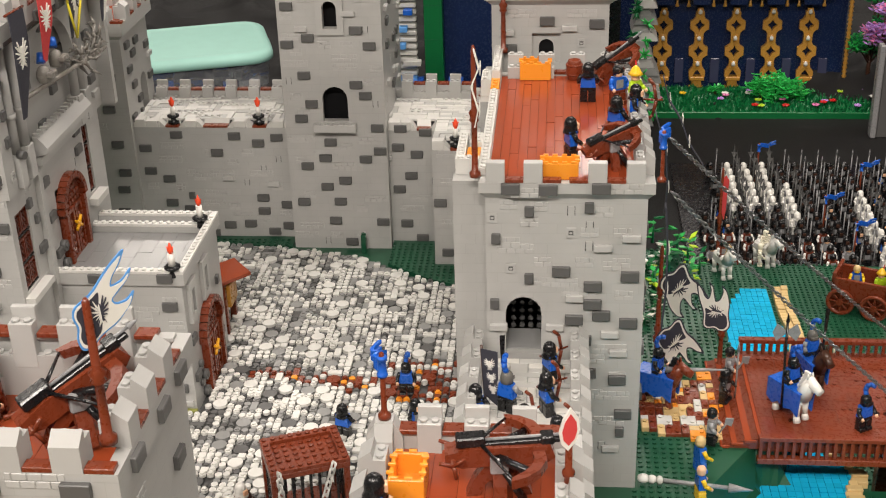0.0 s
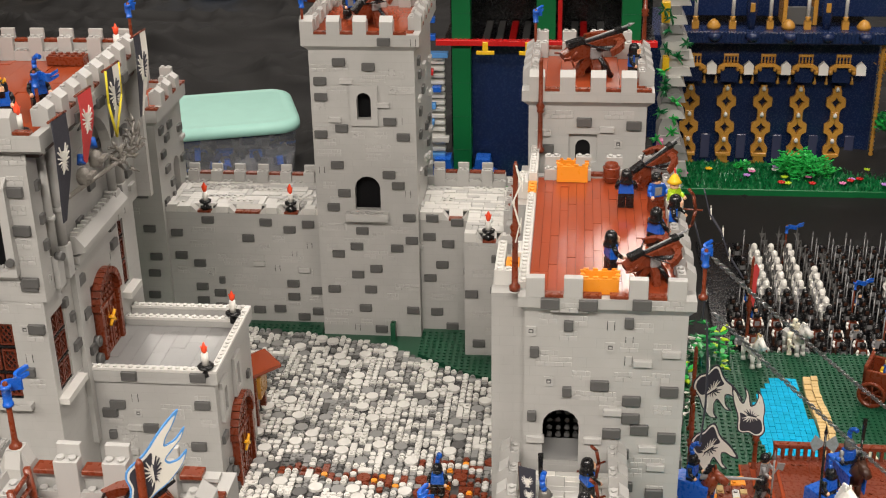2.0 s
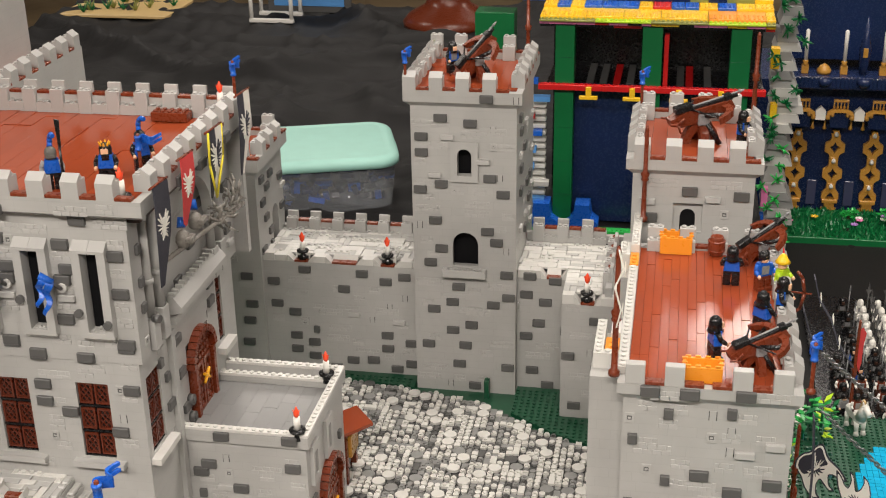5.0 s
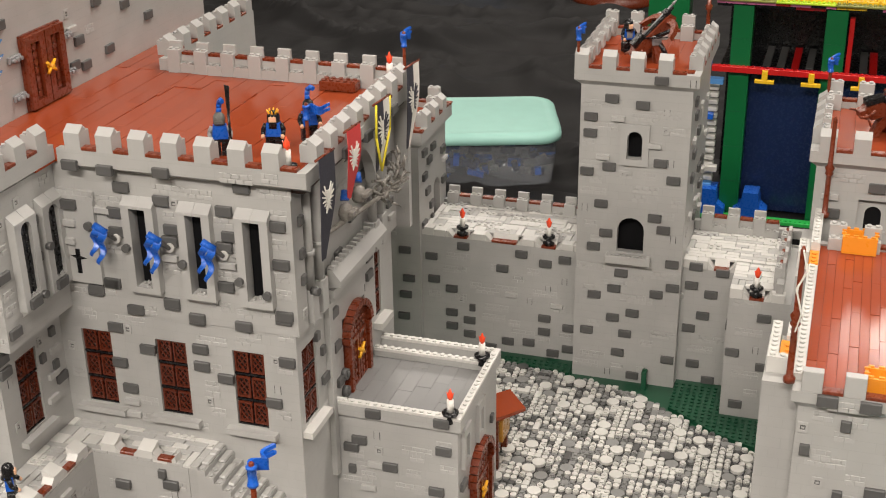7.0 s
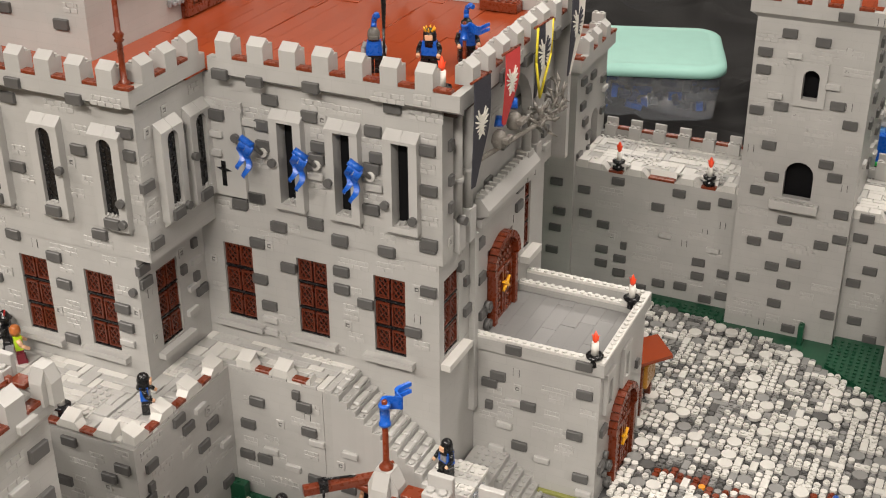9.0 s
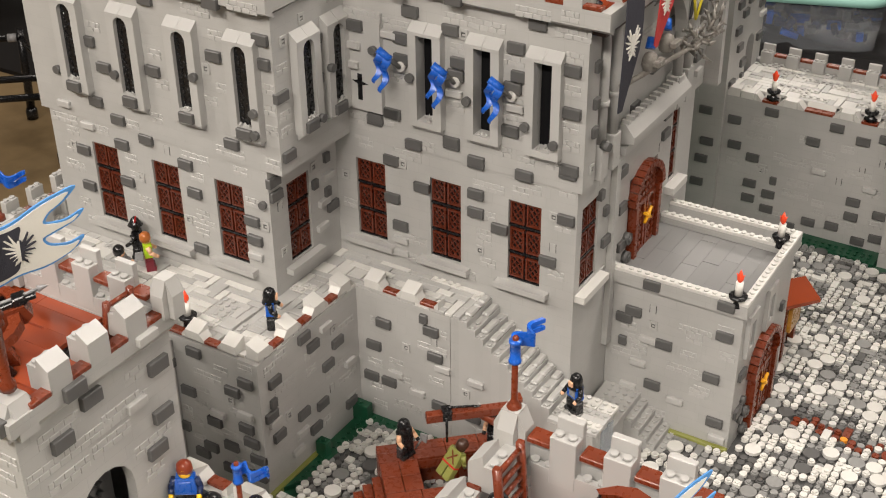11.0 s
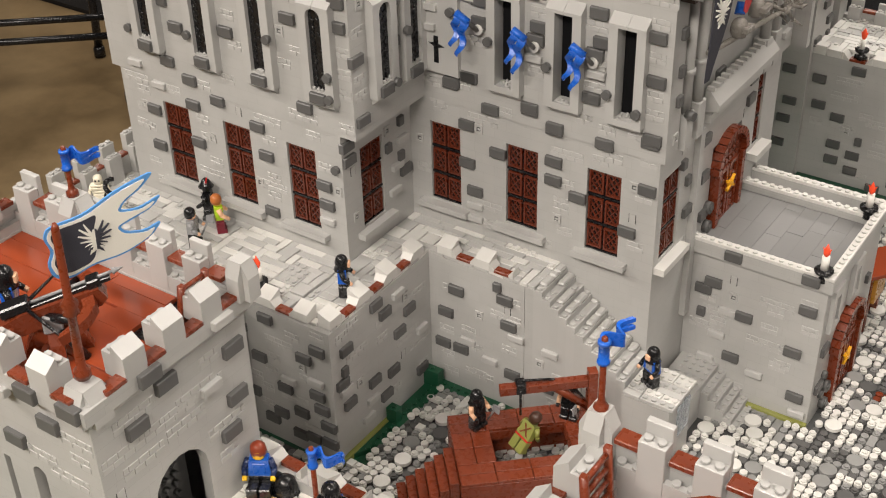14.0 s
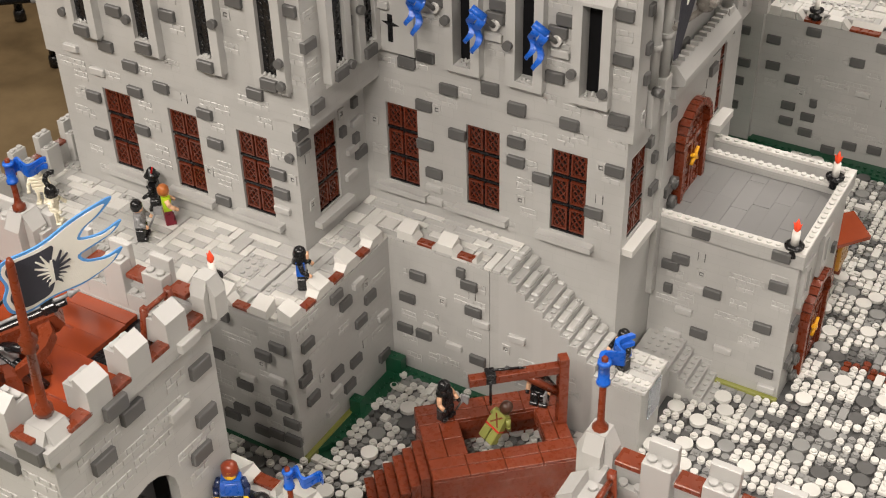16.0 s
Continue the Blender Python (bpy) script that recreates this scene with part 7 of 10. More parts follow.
# turret caps at tower corners
def turret_cap(parent, x, y, z, h=3.4, w=1.4, p=0.7):
    """A square post whose four sides carry a steep sloped block."""
    bm = bmesh.new()
    box(bm, x - p, x + p, y - p, y + p, z, z + h)
    for dx, dy in ((1, 0), (-1, 0), (0, 1), (0, -1)):
        prof = ((p + 0.01, z), (w, z), (w, z + h - 1.25), (p + 0.01, z + h - 0.05))
        a = [bm.verts.new(Vector((x + dx * r - dy * o, y + dy * r + dx * o, zz)) * U) for o in (0.01 - p, p - 0.01) for r, zz in prof]
        fs = [bm.faces.new((a[i], a[(i + 1) % 4], a[4 + (i + 1) % 4], a[4 + i])) for i in range(4)] + [bm.faces.new(a[:4]), bm.faces.new(a[4:])]
        bmesh.ops.recalc_face_normals(bm, faces=fs)
    part("turret_cap", bm, GREY, parent)


turret_cap(mid_tower, 37.6, -49.6, 43.6, 3.6, 1.15, 0.6)
turret_cap(gate_left, 8.5, -49.9, 44.7, 3.2, 1.1, 0.6)
turret_cap(gate_left, 7.3, -64.2, 43.0, 2.9, 1.45, 0.85)
bm = bmesh.new()
prism(bm, (lambda p, d, z: (d, p, z), "left"), [(-65.2, 29.6), (-66.2, 29.6), (-66.2, 30.2), (-65.2, 32.0)], 0.0, 2.4)
bmesh.ops.recalc_face_normals(bm, faces=bm.faces[:])
part("window_sill", bm, GREY, gate_left, "sloping grey sill")
turret_cap(front_right, 68.2, -49.6, 36.0, 2.6)
turret_cap(gate_left, -7.4, -50.8, 43.0, 5.6)

# ---- things on the keep ----
figure("knight", 7.8, 6.0, 52.8, 25, "figures on the roof", on="on the roof deck")
figure("king", 13.3, 8.4, 52.8, 15, "figures on the roof", on="on the roof deck")
figure("blackknight", 15.6, 13.0, 52.8, 40, "figures on the roof", on="on the roof deck")
candle_parts(18.2, 1.0, 52.9, True, "white candle with orange flame in black holder", "candle", "candles")
candle_parts(18.6, 32.4, 53.6, True, "white candle with orange flame in black holder", "candle", "candles")
candle_parts(33.4, 9.6, 19.6, True, "white candle with orange flame in black holder", "candle", "candles")
candle_parts(33.2, 24.2, 19.6, True, "white candle with orange flame in black holder", "candle", "candles")
candle_parts(-17.6, -22.2, 18.0, True, "white candle with orange flame in black holder", "candle", "candles")
candle_parts(18.7, 63.5, 19.6, False, "small black wall torch with orange flame", "torch", "torches")
candle_parts(32.8, 63.5, 19.6, False, "small black wall torch with orange flame", "torch", "torches")
candle_parts(65.5, 54.0, 19.6, False, "small black wall torch with orange flame", "torch", "torches")
candle_parts(27.0, -51.4, 27.4, True, "white candle with orange flame in black holder", "candle", "candles")
pole_flag(20.2, 33.6, 55.0, 5.6, -0.1, 1)
pole_flag(16.6, 10.2, 52.8, 5.4, 0.9, 0.4, "blue wavy pennant on a brown pole on the roof")
pole_flag(37.4, 59.6, 50.4, 5.4, 0.05, 1)
pole_flag(72.2, 57.6, 48.8, 5.6, 0.25, 1)
pole_flag(91.9, -3.9, 38.7, 5.6, 0.2, 1)
pole_flag(37.6, -49.6, 47.0, 5.6, 0.12, 1)
pole_flag(68.2, -49.6, 38.6, 5.6, -0.3, 1, length=2.4)
pole_flag(-7.4, -51.0, 48.6, 4.2, 0.8, 0.6, length=3.0)
staff(-11.4, -12.4, 54.4, 11.0)
staff(72.2, -3.2, 38.8, 14.5)
staff(73.6, 37.0, 40.0, 13.0)
staff(53.0, 82.0, 50.0, 9.0)
staff(87.8, 57.6, 48.4, 12.0)
staff(52.7, -64.3, 46.0, 10.4)
gate_staff = staff(0, 0, 0, 12.8)
gate_staff.matrix_world = Matrix.Translation(Vector((7.3, -64.1, 46.4)) * U) @ Matrix.Rotation(radians(7), 4, "Y") @ Matrix.Rotation(radians(3), 4, "X")
flame_flag((7.7, -64.5, 55.0), (0.36, 0.93, -0.12), (0.1, -0.02, 0.98), 0.68, "ragged dark and white banner with blue edge on a brown pole")
flame_flag((52.2, -64.5, 53.2), (0.45, 0.45, 0.15), (-0.05, 0.0, 0.85), 0.60, "ragged dark and white banner with blue edge on a brown pole")
hung_banner(0.0, 3.6, 43.6, 55.6, FLAGDARK, FLAGDARK, False, "long dark banner with white emblem on the keep parapet")
hung_banner(8.2, 11.6, 47.6, 56.0, FLAGRED, FLAGRED, False, "red banner with white emblem hung from the keep parapet")
hung_banner(17.4, 21.4, 47.6, 56.2, FLAGDARK, FLAGWHITE, True, "dark banner with yellow edging hung from the keep parapet")
hung_banner(28.6, 32.4, 46.6, 57.4, FLAGDARK, FLAGWHITE, False, "long dark and white banner hung from the keep parapet")
# three wavy blue banners on brackets along the front
for x, z in ((-3.1, 43.8), (3.7, 43.5), (10.4, 43.4)):
    t = thing("wall_pennant", x, -0.7, z, "blue wavy pennant hanging from a grey wall bracket", "flag", "wall pennants")
    bm = bmesh.new()
    tube(bm, (x, -0.1, z), (x, -0.8, z), 0.55, 0.55, 12)
    part("bracket", bm, PALE, t, "pale round wall plate")
    bm = bmesh.new()
    tube(bm, (x, -0.8, z), (x - 0.2, -2.4, z + 1.5), 0.26, 0.26, 8)
    part("rod", bm, DARK, t, "dark grey rod")
    bm = bmesh.new()
    tube(bm, (x - 0.1, -2.3, z + 1.4), (x - 1.5, -2.5, z + 2.3), 0.42, 0.42, 10)
    # two tails side by side, joined at the top, parting towards their ends
    for side in (-1, 1):
        prev = None
        for k in range(21):
            s = k / 20
            cx = x - 0.85 + side * 0.38 - 0.75 * s + 0.24 * math.sin(s * 10.5 + 0.5)
            cy = -2.45 - 0.3 * math.sin(s * 9.0)
            w = 0.4 * (1 - 0.7 * s * s)
            row = [bm.verts.new(Vector((cx + a * w, cy + 0.25 * a * w + b, z + 1.9 - 0.22 * side - (3.9 + 0.25 * side) * s - a * 0.12)) * U) for a, b in ((-1, -0.11), (1, -0.11), (1, 0.11), (-1, 0.11))]
            if prev:
                for q in range(4):
                    bm.faces.new((prev[q], prev[(q + 1) % 4], row[(q + 1) % 4], row[q]))
            else:
                bm.faces.new(row)
            prev = row
        bm.faces.new(prev[::-1])
    bmesh.ops.recalc_face_normals(bm, faces=bm.faces[:])
    part("flag", bm, BLUE, t)
flame_flag((-22.0, 2.0, 59.2), (0, 1, -0.25), (0, 0.3, 1), 0.62, "ragged white banner with blue edge on the upper wall")
# trophy of helmets and weapons
troph = thing("weapon_trophy", 21.6, 14, 44, "grey trophy of helmets and crossed weapons on the wall", "trophy")
bm = bmesh.new()
PEWTER = plastic("pewter_plastic", (0.20, 0.185, 0.165), 0.24, 0.25)
tube(bm, (19.6, 6.0, 44.0), (23.4, 24.5, 44.6), 0.3, 0.3, 8)
part("shaft", bm, PEWTER, troph)
for k in range(24):
    bm = bmesh.new()
    a = k * 2.4
    rr = 1.6 + 1.3 * ((k * 7) % 5) / 4
    c = (22.0 + 0.4 * (k % 3), 18.0 + 0.3 * k, 44.4 + 0.09 * k)
    m = (c[0] + 0.5 * rr * math.cos(a), c[1] + 0.5 * rr * math.sin(a * 1.7), c[2] + 0.55 * rr * math.sin(a))
    e = (m[0] + 0.35 * rr * math.cos(a + 0.9), m[1] + 0.4 * rr, m[2] + 0.6 * rr * math.sin(a + 0.9))
    tube(bm, c, m, 0.2, 0.16, 6)
    tube(bm, m, e, 0.3, 0.03, 4)
    part("spike", bm, PEWTER, troph)
for y, z in ((8.4, 46.6), (12.6, 47.2)):
    bm = bmesh.new()
    lathe(bm, (21.6, y, z - 1.2), [(0.75, 0), (0.9, 0.5), (0.85, 1.2), (0.6, 1.75), (0.15, 2.0)], 12)
    cbox(bm, 22.2, 22.9, y - 0.9, y + 0.9, z - 0.5, z + 0.1, 0.08)
    hm = part("helmet", bm, PEWTER, troph)
    bm = bmesh.new()
    tube(bm, (21.4, y + 0.2, z + 1.0), (21.2, y + 0.8, z + 2.0), 0.55, 0.4, 8)
    part("plume", bm, BLUE, hm, "blue plume")
# loose brown brick on the roof
bm = bmesh.new()
cbox(bm, 9.2, 14.2, 31.2, 33.2, 52.8, 54.0, 0.06)
for i in range(5):
    for j in range(2):
        stud(bm, 9.7 + i, 31.7 + j, 54.0)
tagged(new("loose_brick", mesh_of("loose_brick", bm, BROWN)), "loose reddish brown studded brick lying on the deck", "brick")
# small awning by the porch
aw = thing("awning", 33.4, 32.6, -0.4, "small brown pitched awning on posts beside the porch", "awning")
bm = bmesh.new()
q = [bm.verts.new(Vector(p) * U) for p in ((33.4, 28.2, 8.7), (36.7, 34.1, 7.8), (33.4, 38.0, 8.1), (30.0, 32.0, 9.2), (33.4, 28.2, 8.2), (36.7, 34.1, 7.3), (33.4, 38.0, 7.6), (30.0, 32.0, 8.7))]
for f in ((0, 1, 2, 3), (7, 6, 5, 4), (0, 4, 5, 1), (1, 5, 6, 2), (2, 6, 7, 3), (3, 7, 4, 0)):
    bm.faces.new([q[i] for i in f])
part("roof", bm, DECK, aw)
bm = bmesh.new()
cbox(bm, 31.6, 34.3, 30.8, 34.6, 3.6, 7.2, 0.08)
part("box", bm, GOLD, aw, "tan-brown box under the roof")
for x, y in ((33.4, 30.2), (33.3, 35.4)):
    bm = bmesh.new()
    cbox(bm, x - 0.45, x + 0.45, y - 0.45, y + 0.45, -0.5, 7.75, 0.06)
    part("post", bm, BROWN, aw)

# ---- terrace figures ----
figure("guard", -9.5, -17.7, 18.1, 120, "figures on the terrace", on="on the terrace walk")
figure("greenshirt", -29.5, -15.4, 18.1, 140, "figures on the terrace", on="on the terrace walk")
figure("blackcat", -32.5, -13.9, 18.1, -60, "figures on the terrace", on="on the terrace walk")
figure("grey", -30.0, -19.2, 18.1, 120, "figures on the terrace", on="on the terrace walk")
figure("skeleton", -44.8, -19.4, 18.1, 40, "figures on the terrace", on="on the terrace walk")
figure("skeleton", -46.6, -26.4, 18.1, 30, "figures on the terrace", on="on the terrace walk")
figure("helmskel", -40.4, -21.6, 18.1, 120, "figures on the terrace", on="on the terrace walk")
figure("helmskel", -41.4, -33.2, 18.1, -30, "figures on the terrace", on="on the terrace walk")
figure("redrobe", -46.2, -3.6, 18.1, 60, "figures on the terrace", on="on the terrace walk")
candle_parts(-43.6, -27.6, 18.0, False, "small black torch with orange flame on the walk", "torch", "torches")
candle_parts(-40.2, -31.0, 18.0, False, "small black torch with orange flame on the walk", "torch", "torches")
figure("guard", 20.6, -3.4, 8.9, -25, "figures on the stair", on="on the stair landing")

# ---- gallows ----
gal = thing("gallows", 12, -16, -0.6, "reddish brown plastic gallows platform with steps and crane post", "gallows")
PZ = 5.5
GM = Matrix.Translation(Vector((10.0, -24.6, 0)) * U) @ Matrix.Rotation(radians(42), 4, "Z")


def gpart(nm, b, mat, lab=""):
    b.transform(GM)
    return part(nm, b, mat, gal, lab)


def gspot(u, v):
    q = GM @ (Vector((u, v, 0)) * U) / U
    return q.x, q.y


for u0, u1, v0, v1 in ((0, 15.2, 0, 3.0), (0, 15.2, 8.0, 11.0), (0, 4.2, 3.0, 8.0), (12.4, 15.2, 3.0, 8.0)):
    bm = bmesh.new()
    cbox(bm, u0, u1, v0, v1, PZ - 1.6, PZ - 0.4, 0.04)
    gpart("platform_deck", bm, BROWN)
    nu = max(1, round((u1 - u0) / 4)) if u1 - u0 > v1 - v0 else 2
    nv = 2 if u1 - u0 > v1 - v0 else 2
    for i in range(nu):
        for j in range(nv):
            bm = bmesh.new()
            cbox(bm, u0 + (u1 - u0) * i / nu + 0.03, u0 + (u1 - u0) * (i + 1) / nu - 0.03, v0 + (v1 - v0) * j / nv + 0.03, v0 + (v1 - v0) * (j + 1) / nv - 0.03, PZ - 0.4, PZ, 0.05)
            gpart("platform_tile", bm, BROWN)
for a in ((0.05, 15.15, 0.05, 0.6), (0.05, 15.15, 10.4, 10.95), (0.05, 0.6, 0.6, 10.4), (14.6, 15.15, 0.6, 10.4)):
    bm = bmesh.new()
    cbox(bm, *a, -0.6, PZ - 1.6, 0.04)
    gpart("platform_side", bm, BROWN)
for i in range(6):
    bm = bmesh.new()
    cbox(bm, -1.05 - i * 1.05, -i * 1.05 - 0.04, 1.2, 6.8, -0.6, PZ - 0.8 - i * 0.85, 0.05)
    gpart("step", bm, BROWN)
bm = bmesh.new()
cbox(bm, 14.2, 15.2, 5.0, 6.2, PZ, PZ + 8.8, 0.06)
gpart("post", bm, BROWN)
bm = bmesh.new()
cbox(bm, 4.9, 14.2, 5.1, 6.1, PZ + 6.9, PZ + 7.9, 0.06)
gpart("arm", bm, BROWN)
bm = bmesh.new()
tube(bm, (14.4, 5.6, PZ + 4.0), (10.6, 5.6, PZ + 7.2), 0.5, 0.5, 4)
gpart("brace", bm, BROWN)
bm = bmesh.new()
cbox(bm, 6.6, 7.6, 4.95, 6.25, PZ + 7.0, PZ + 8.3, 0.08)
pts = [(14.8, 7.0, PZ + 3.0), (12.4, 6.4, PZ + 7.0), (10.0, 5.6, PZ + 8.2), (7.2, 5.6, PZ + 8.4), (7.0, 5.0, PZ + 7.6), (7.0, 4.9, PZ + 4.4)]
for a, b in zip(pts, pts[1:]):
    tube(bm, a, b, 0.14, 0.14, 6)
gpart("rope", bm, BLACK, "black rope")
dm = figure("dummy", *gspot(6.6, 4.7), PZ - 0.2, 150, "", 0, "hanging from the gallows rope")
dm.matrix_world = pose(gspot(6.4, 4.2)[0] * U, gspot(6.4, 4.2)[1] * U, (PZ + 0.3) * U) @ Matrix.Rotation(radians(20), 4, "Y") @ Matrix.Rotation(radians(-28), 4, "X") @ Matrix.Rotation(radians(160), 4, "Z")
figure("executioner", *gspot(3.0, 8.8), PZ, 80, "", 0, "on the gallows platform")
figure("executioner", *gspot(13.2, 8.6), PZ, 10, "", 0, "on the gallows platform")

# green strips and stones at the wall feet
for nm, poly in (("plant_strip", [(-6.6, -23.0), (-4.6, -19.0), (-4.4, -7.5), (6.0, -6.6), (6.0, -5.8), (-6.6, -5.8)]), ("plant_strip", [(12.4, 61.4), (37.6, 59.0), (37.6, 62.9), (12.4, 62.9)]), ("plant_strip", [(54.2, 53.2), (61.6, 48.0), (69.4, 44.6), (69.4, 53.3), (61.6, 53.3), (61.6, 61.8), (54.2, 61.8)])):
    bm = bmesh.new()
    prism(bm, ((lambda u, d, z: (u, z, -0.8 + d)), "right"), poly, 0.0, 0.62)
    xs, ys = [p[0] for p in poly], [p[1] for p in poly]
    for i in range(int(min(xs)), int(max(xs))):
        for j in range(int(min(ys)), int(max(ys))):
            if inside(i + 0.5, j + 0.5, poly):
                stud(bm, i + 0.5, j + 0.5, -0.18, 6)
    rr = random.Random(len(poly))
    for k in range(4):
        i = rr.randrange(len(poly))
    tagged(new(nm, mesh_of(nm, bm, GREEN)), "dark green studded grass plates along the wall foot", "grass", "", "stuff")
for x, y, h, w in ((49.6, 58.6, 2.4, 0.8), (-5.8, -15.0, 1.8, 1.4), (-5.9, -7.0, 2.0, 2.4)):
    bm = bmesh.new()
    cbox(bm, x - w / 2, x + w / 2, y - 0.6, y + 0.6, -0.8, h, 0.06)
    stud(bm, x, y, h)
    tagged(new("green_brick", mesh_of("green_brick", bm, GREEN)), "dark green brick at the foot of the wall", "brick")
bm = bmesh.new()
cbox(bm, 26.0, 34.4, 9.0, 9.6, -0.7, 0.1, 0.04)
tagged(new("moss_strip", mesh_of("moss_strip", bm, OLIVE)), "olive green plate at the porch foot", "moss")
bm = bmesh.new()
cbox(bm, -6.8, -6.2, -24.0, -14.0, -0.7, 0.0, 0.04)
tagged(new("moss_strip", mesh_of("moss_strip", bm, OLIVE)), "olive green plate at the terrace foot", "moss")

# ---- things on the towers ----
engine(46.6, 69.2, 49.0, 128, 42, "brown wall crossbow on the tall tower", 1.2)
figure("guard", 42.2, 73.0, 49.0, 40, on="on the tower deck")
engine(80.4, 48.2, 47.4, 112, 14, "brown wall crossbow on the back tower", 1.3)
figure("guard", 86.0, 47.0, 47.4, 60, on="on the tower deck")
engine(86.8, 0.9, 38.4, 112, 20, "brown wall crossbow on the gate tower", 0.95)
engine(88.2, 28.6, 38.4, 112, 32, "brown wall crossbow on the gate tower", 1.0)
figure("guard", 82.4, 2.8, 38.4, 110, "figures on the gate tower", on="on the tower deck")
figure("guard", 84.6, 22.0, 38.4, 180, "figures on the gate tower", on="on the tower deck")
figure("archer", 88.2, 21.1, 38.4, 30, "figures on the gate tower", on="on the tower deck")
figure("yellowhat", 90.2, 19.6, 38.4, 60, "figures on the gate tower", on="on the tower deck")
figure("bowman", 90.0, 13.8, 38.4, 70, "figures on the gate tower", on="on the tower deck")
figure("guard", 87.6, 9.8, 38.4, 140, "figures on the gate tower", on="on the tower deck")
crate(76.0, 30.0, 38.4, 4.0, 2.6, 2.2, "light orange open crate on the tower deck")
crate(79.2, -3.0, 38.4, 4.0, 2.4, 1.8, "light orange open crate on the tower deck")
barrel(83.0, 30.6, 38.4, 0.8)
engine(47.4, -56.2, 41.0, 128, 24, "brown wall crossbow on the front tower", 1.25)
figure("guard", 39.8, -55.4, 40.4, 150, on="on the tower deck")
engine(-0.2, -60.2, 42.7, 140, 14, "brown wall crossbow on the gatehouse tower", 1.15)
figure("guard", -5.6, -59.6, 42.7, 130, on="on the tower deck")
engine(77.0, -54.8, 36.0, 96, 3, "brown wall crossbow on the front tower", 1.1)
crate(69.2, -56.6, 36.0, 2.6, 3.6, 2.0, "light orange open crate on the tower deck")
figure("guard", 68.9, -60.0, 36.0, 100, on="on the tower deck")


def ladder(x0, y0, z0, x1, y1, z1, w, turn):
    t = thing("ladder", x0, y0, z0, "reddish brown plastic ladder leaning on the parapet", "ladder")
    d = Vector((math.cos(radians(turn)), math.sin(radians(turn)), 0)) * w / 2
    a, b = Vector((x0, y0, z0)), Vector((x1, y1, z1))
    for s in (-1, 1):
        bm = bmesh.new()
        tube(bm, a + d * s, b + d * s, 0.3, 0.3, 4)
        part("rail", bm, BROWN, t)
    for k in range(7):
        bm = bmesh.new()
        p = a + (b - a) * ((k + 0.5) / 7)
        tube(bm, p - d, p + d, 0.2, 0.2, 6)
        part("rung", bm, BROWN, t)


ladder(40.3, -54.2, 40.4, 39.8, -54.3, 47.6, 2.9, 90)
ladder(6.4, -53.4, 42.4, 7.0, -53.2, 47.6, 2.4, 90)

# ---- gatehouse walk and east walk ----
figure("redhair", 9.4, -51.6, 26.95, 32, "figures on the gatehouse walk", 0, "sitting on the gatehouse walk")
helm = thing("helmet", 11.5, -51.2, 27.4, "glossy black rounded toy helmet lying on the walk", "helmet")
bm = bmesh.new()
lathe(bm, (11.5, -51.2, 27.4), [(0.95, 0), (1.0, 0.3), (0.98, 0.8), (0.8, 1.35), (0.45, 1.7), (0.08, 1.8)], 16)
part("shell", bm, BLACK, helm)
bm = bmesh.new()
lathe(bm, (11.5, -51.2, 27.4), [(1.0, 0.02), (1.12, 0.04), (1.12, 0.2), (1.0, 0.24)], 16)
part("brim", bm, BLACK, helm)
figure("porter", 17.2, -52.3, 27.4, 205, "figures on the gatehouse walk", on="on the gatehouse walk")
pole_flag(15.0, -51.6, 27.4, 6.8, 0.95, 0.3, "blue wavy pennant on a brown staff")
bm = bmesh.new()
cbox(bm, 9.6, 12.0, -54.0, -52.3, 27.4, 27.7, 0.04)
card = tagged(new("tan_tile", mesh_of("tan_tile", bm, TAN)), "tan tile with unreadable dark marks lying on the walk", "tile")
for a in ((9.9, 11.4, -52.75, -52.55), (10.1, 11.6, -53.1, -52.95)):
    bm = bmesh.new()
    box(bm, *a, 27.7, 27.72)
    ob = new("mark", mesh_of("mark", bm, BLACK))
    ob.parent = card
bm = bmesh.new()
box(bm, 10.3, 11.3, -53.75, -53.4, 27.7, 27.72)
ob = new("mark", mesh_of("mark", bm, RED))
ob.parent = card
for k, x, y, r in (("guard", 72.9, -18.6, 170), ("knight", 76.0, -15.8, 150), ("bowman", 80.4, -9.8, 120), ("bowman", 80.1, -16.1, 115), ("bowman", 78.0, -22.2, 130), ("bowman", 81.3, -24.1, 110), ("guard", 79.8, -26.6, 150)):
    figure(k, x, y, 17.4, r, "figures on the wall walk", on="on the wall walk")
banner = thing("tall_banner", 74.4, -14.6, 17.4, "tall dark grey banner with a pale emblem on the walk", "banner")
bm = bmesh.new()
tube(bm, (73.7, -14.6, 17.4), (73.3, -14.6, 24.6), 0.16, 0.16, 8)
part("pole", bm, DKBROWN, banner)
bm = bmesh.new()
sheet(bm, (73.5, -14.8, 18.0), (0.97, -0.2, 0), (-0.05, 0, 1), [(0.1, 0.9), (0.8, 0.2), (1.5, -0.4), (1.75, 2.6), (1.9, 6.2), (0.1, 6.4)], 0, 0.1)
part("cloth", bm, FLAGDARK, banner)
bm = bmesh.new()
for c, s in (((0.95, 4.6), 0.34), ((1.05, 3.0), 0.3), ((1.15, 1.6), 0.28)):
    emblem(bm, (73.5, -14.8, 18.0), (0.97, -0.2, 0), (-0.05, 0, 1), c, s, (-0.06, 0.16))
part("emblem", bm, WHITE, banner, "pale woven emblem")
shield = thing("shield_post", 81.9, -57.5, 37.4, "red leaf-shaped shield edged white on a turned brown post", "shield")
bm = bmesh.new()
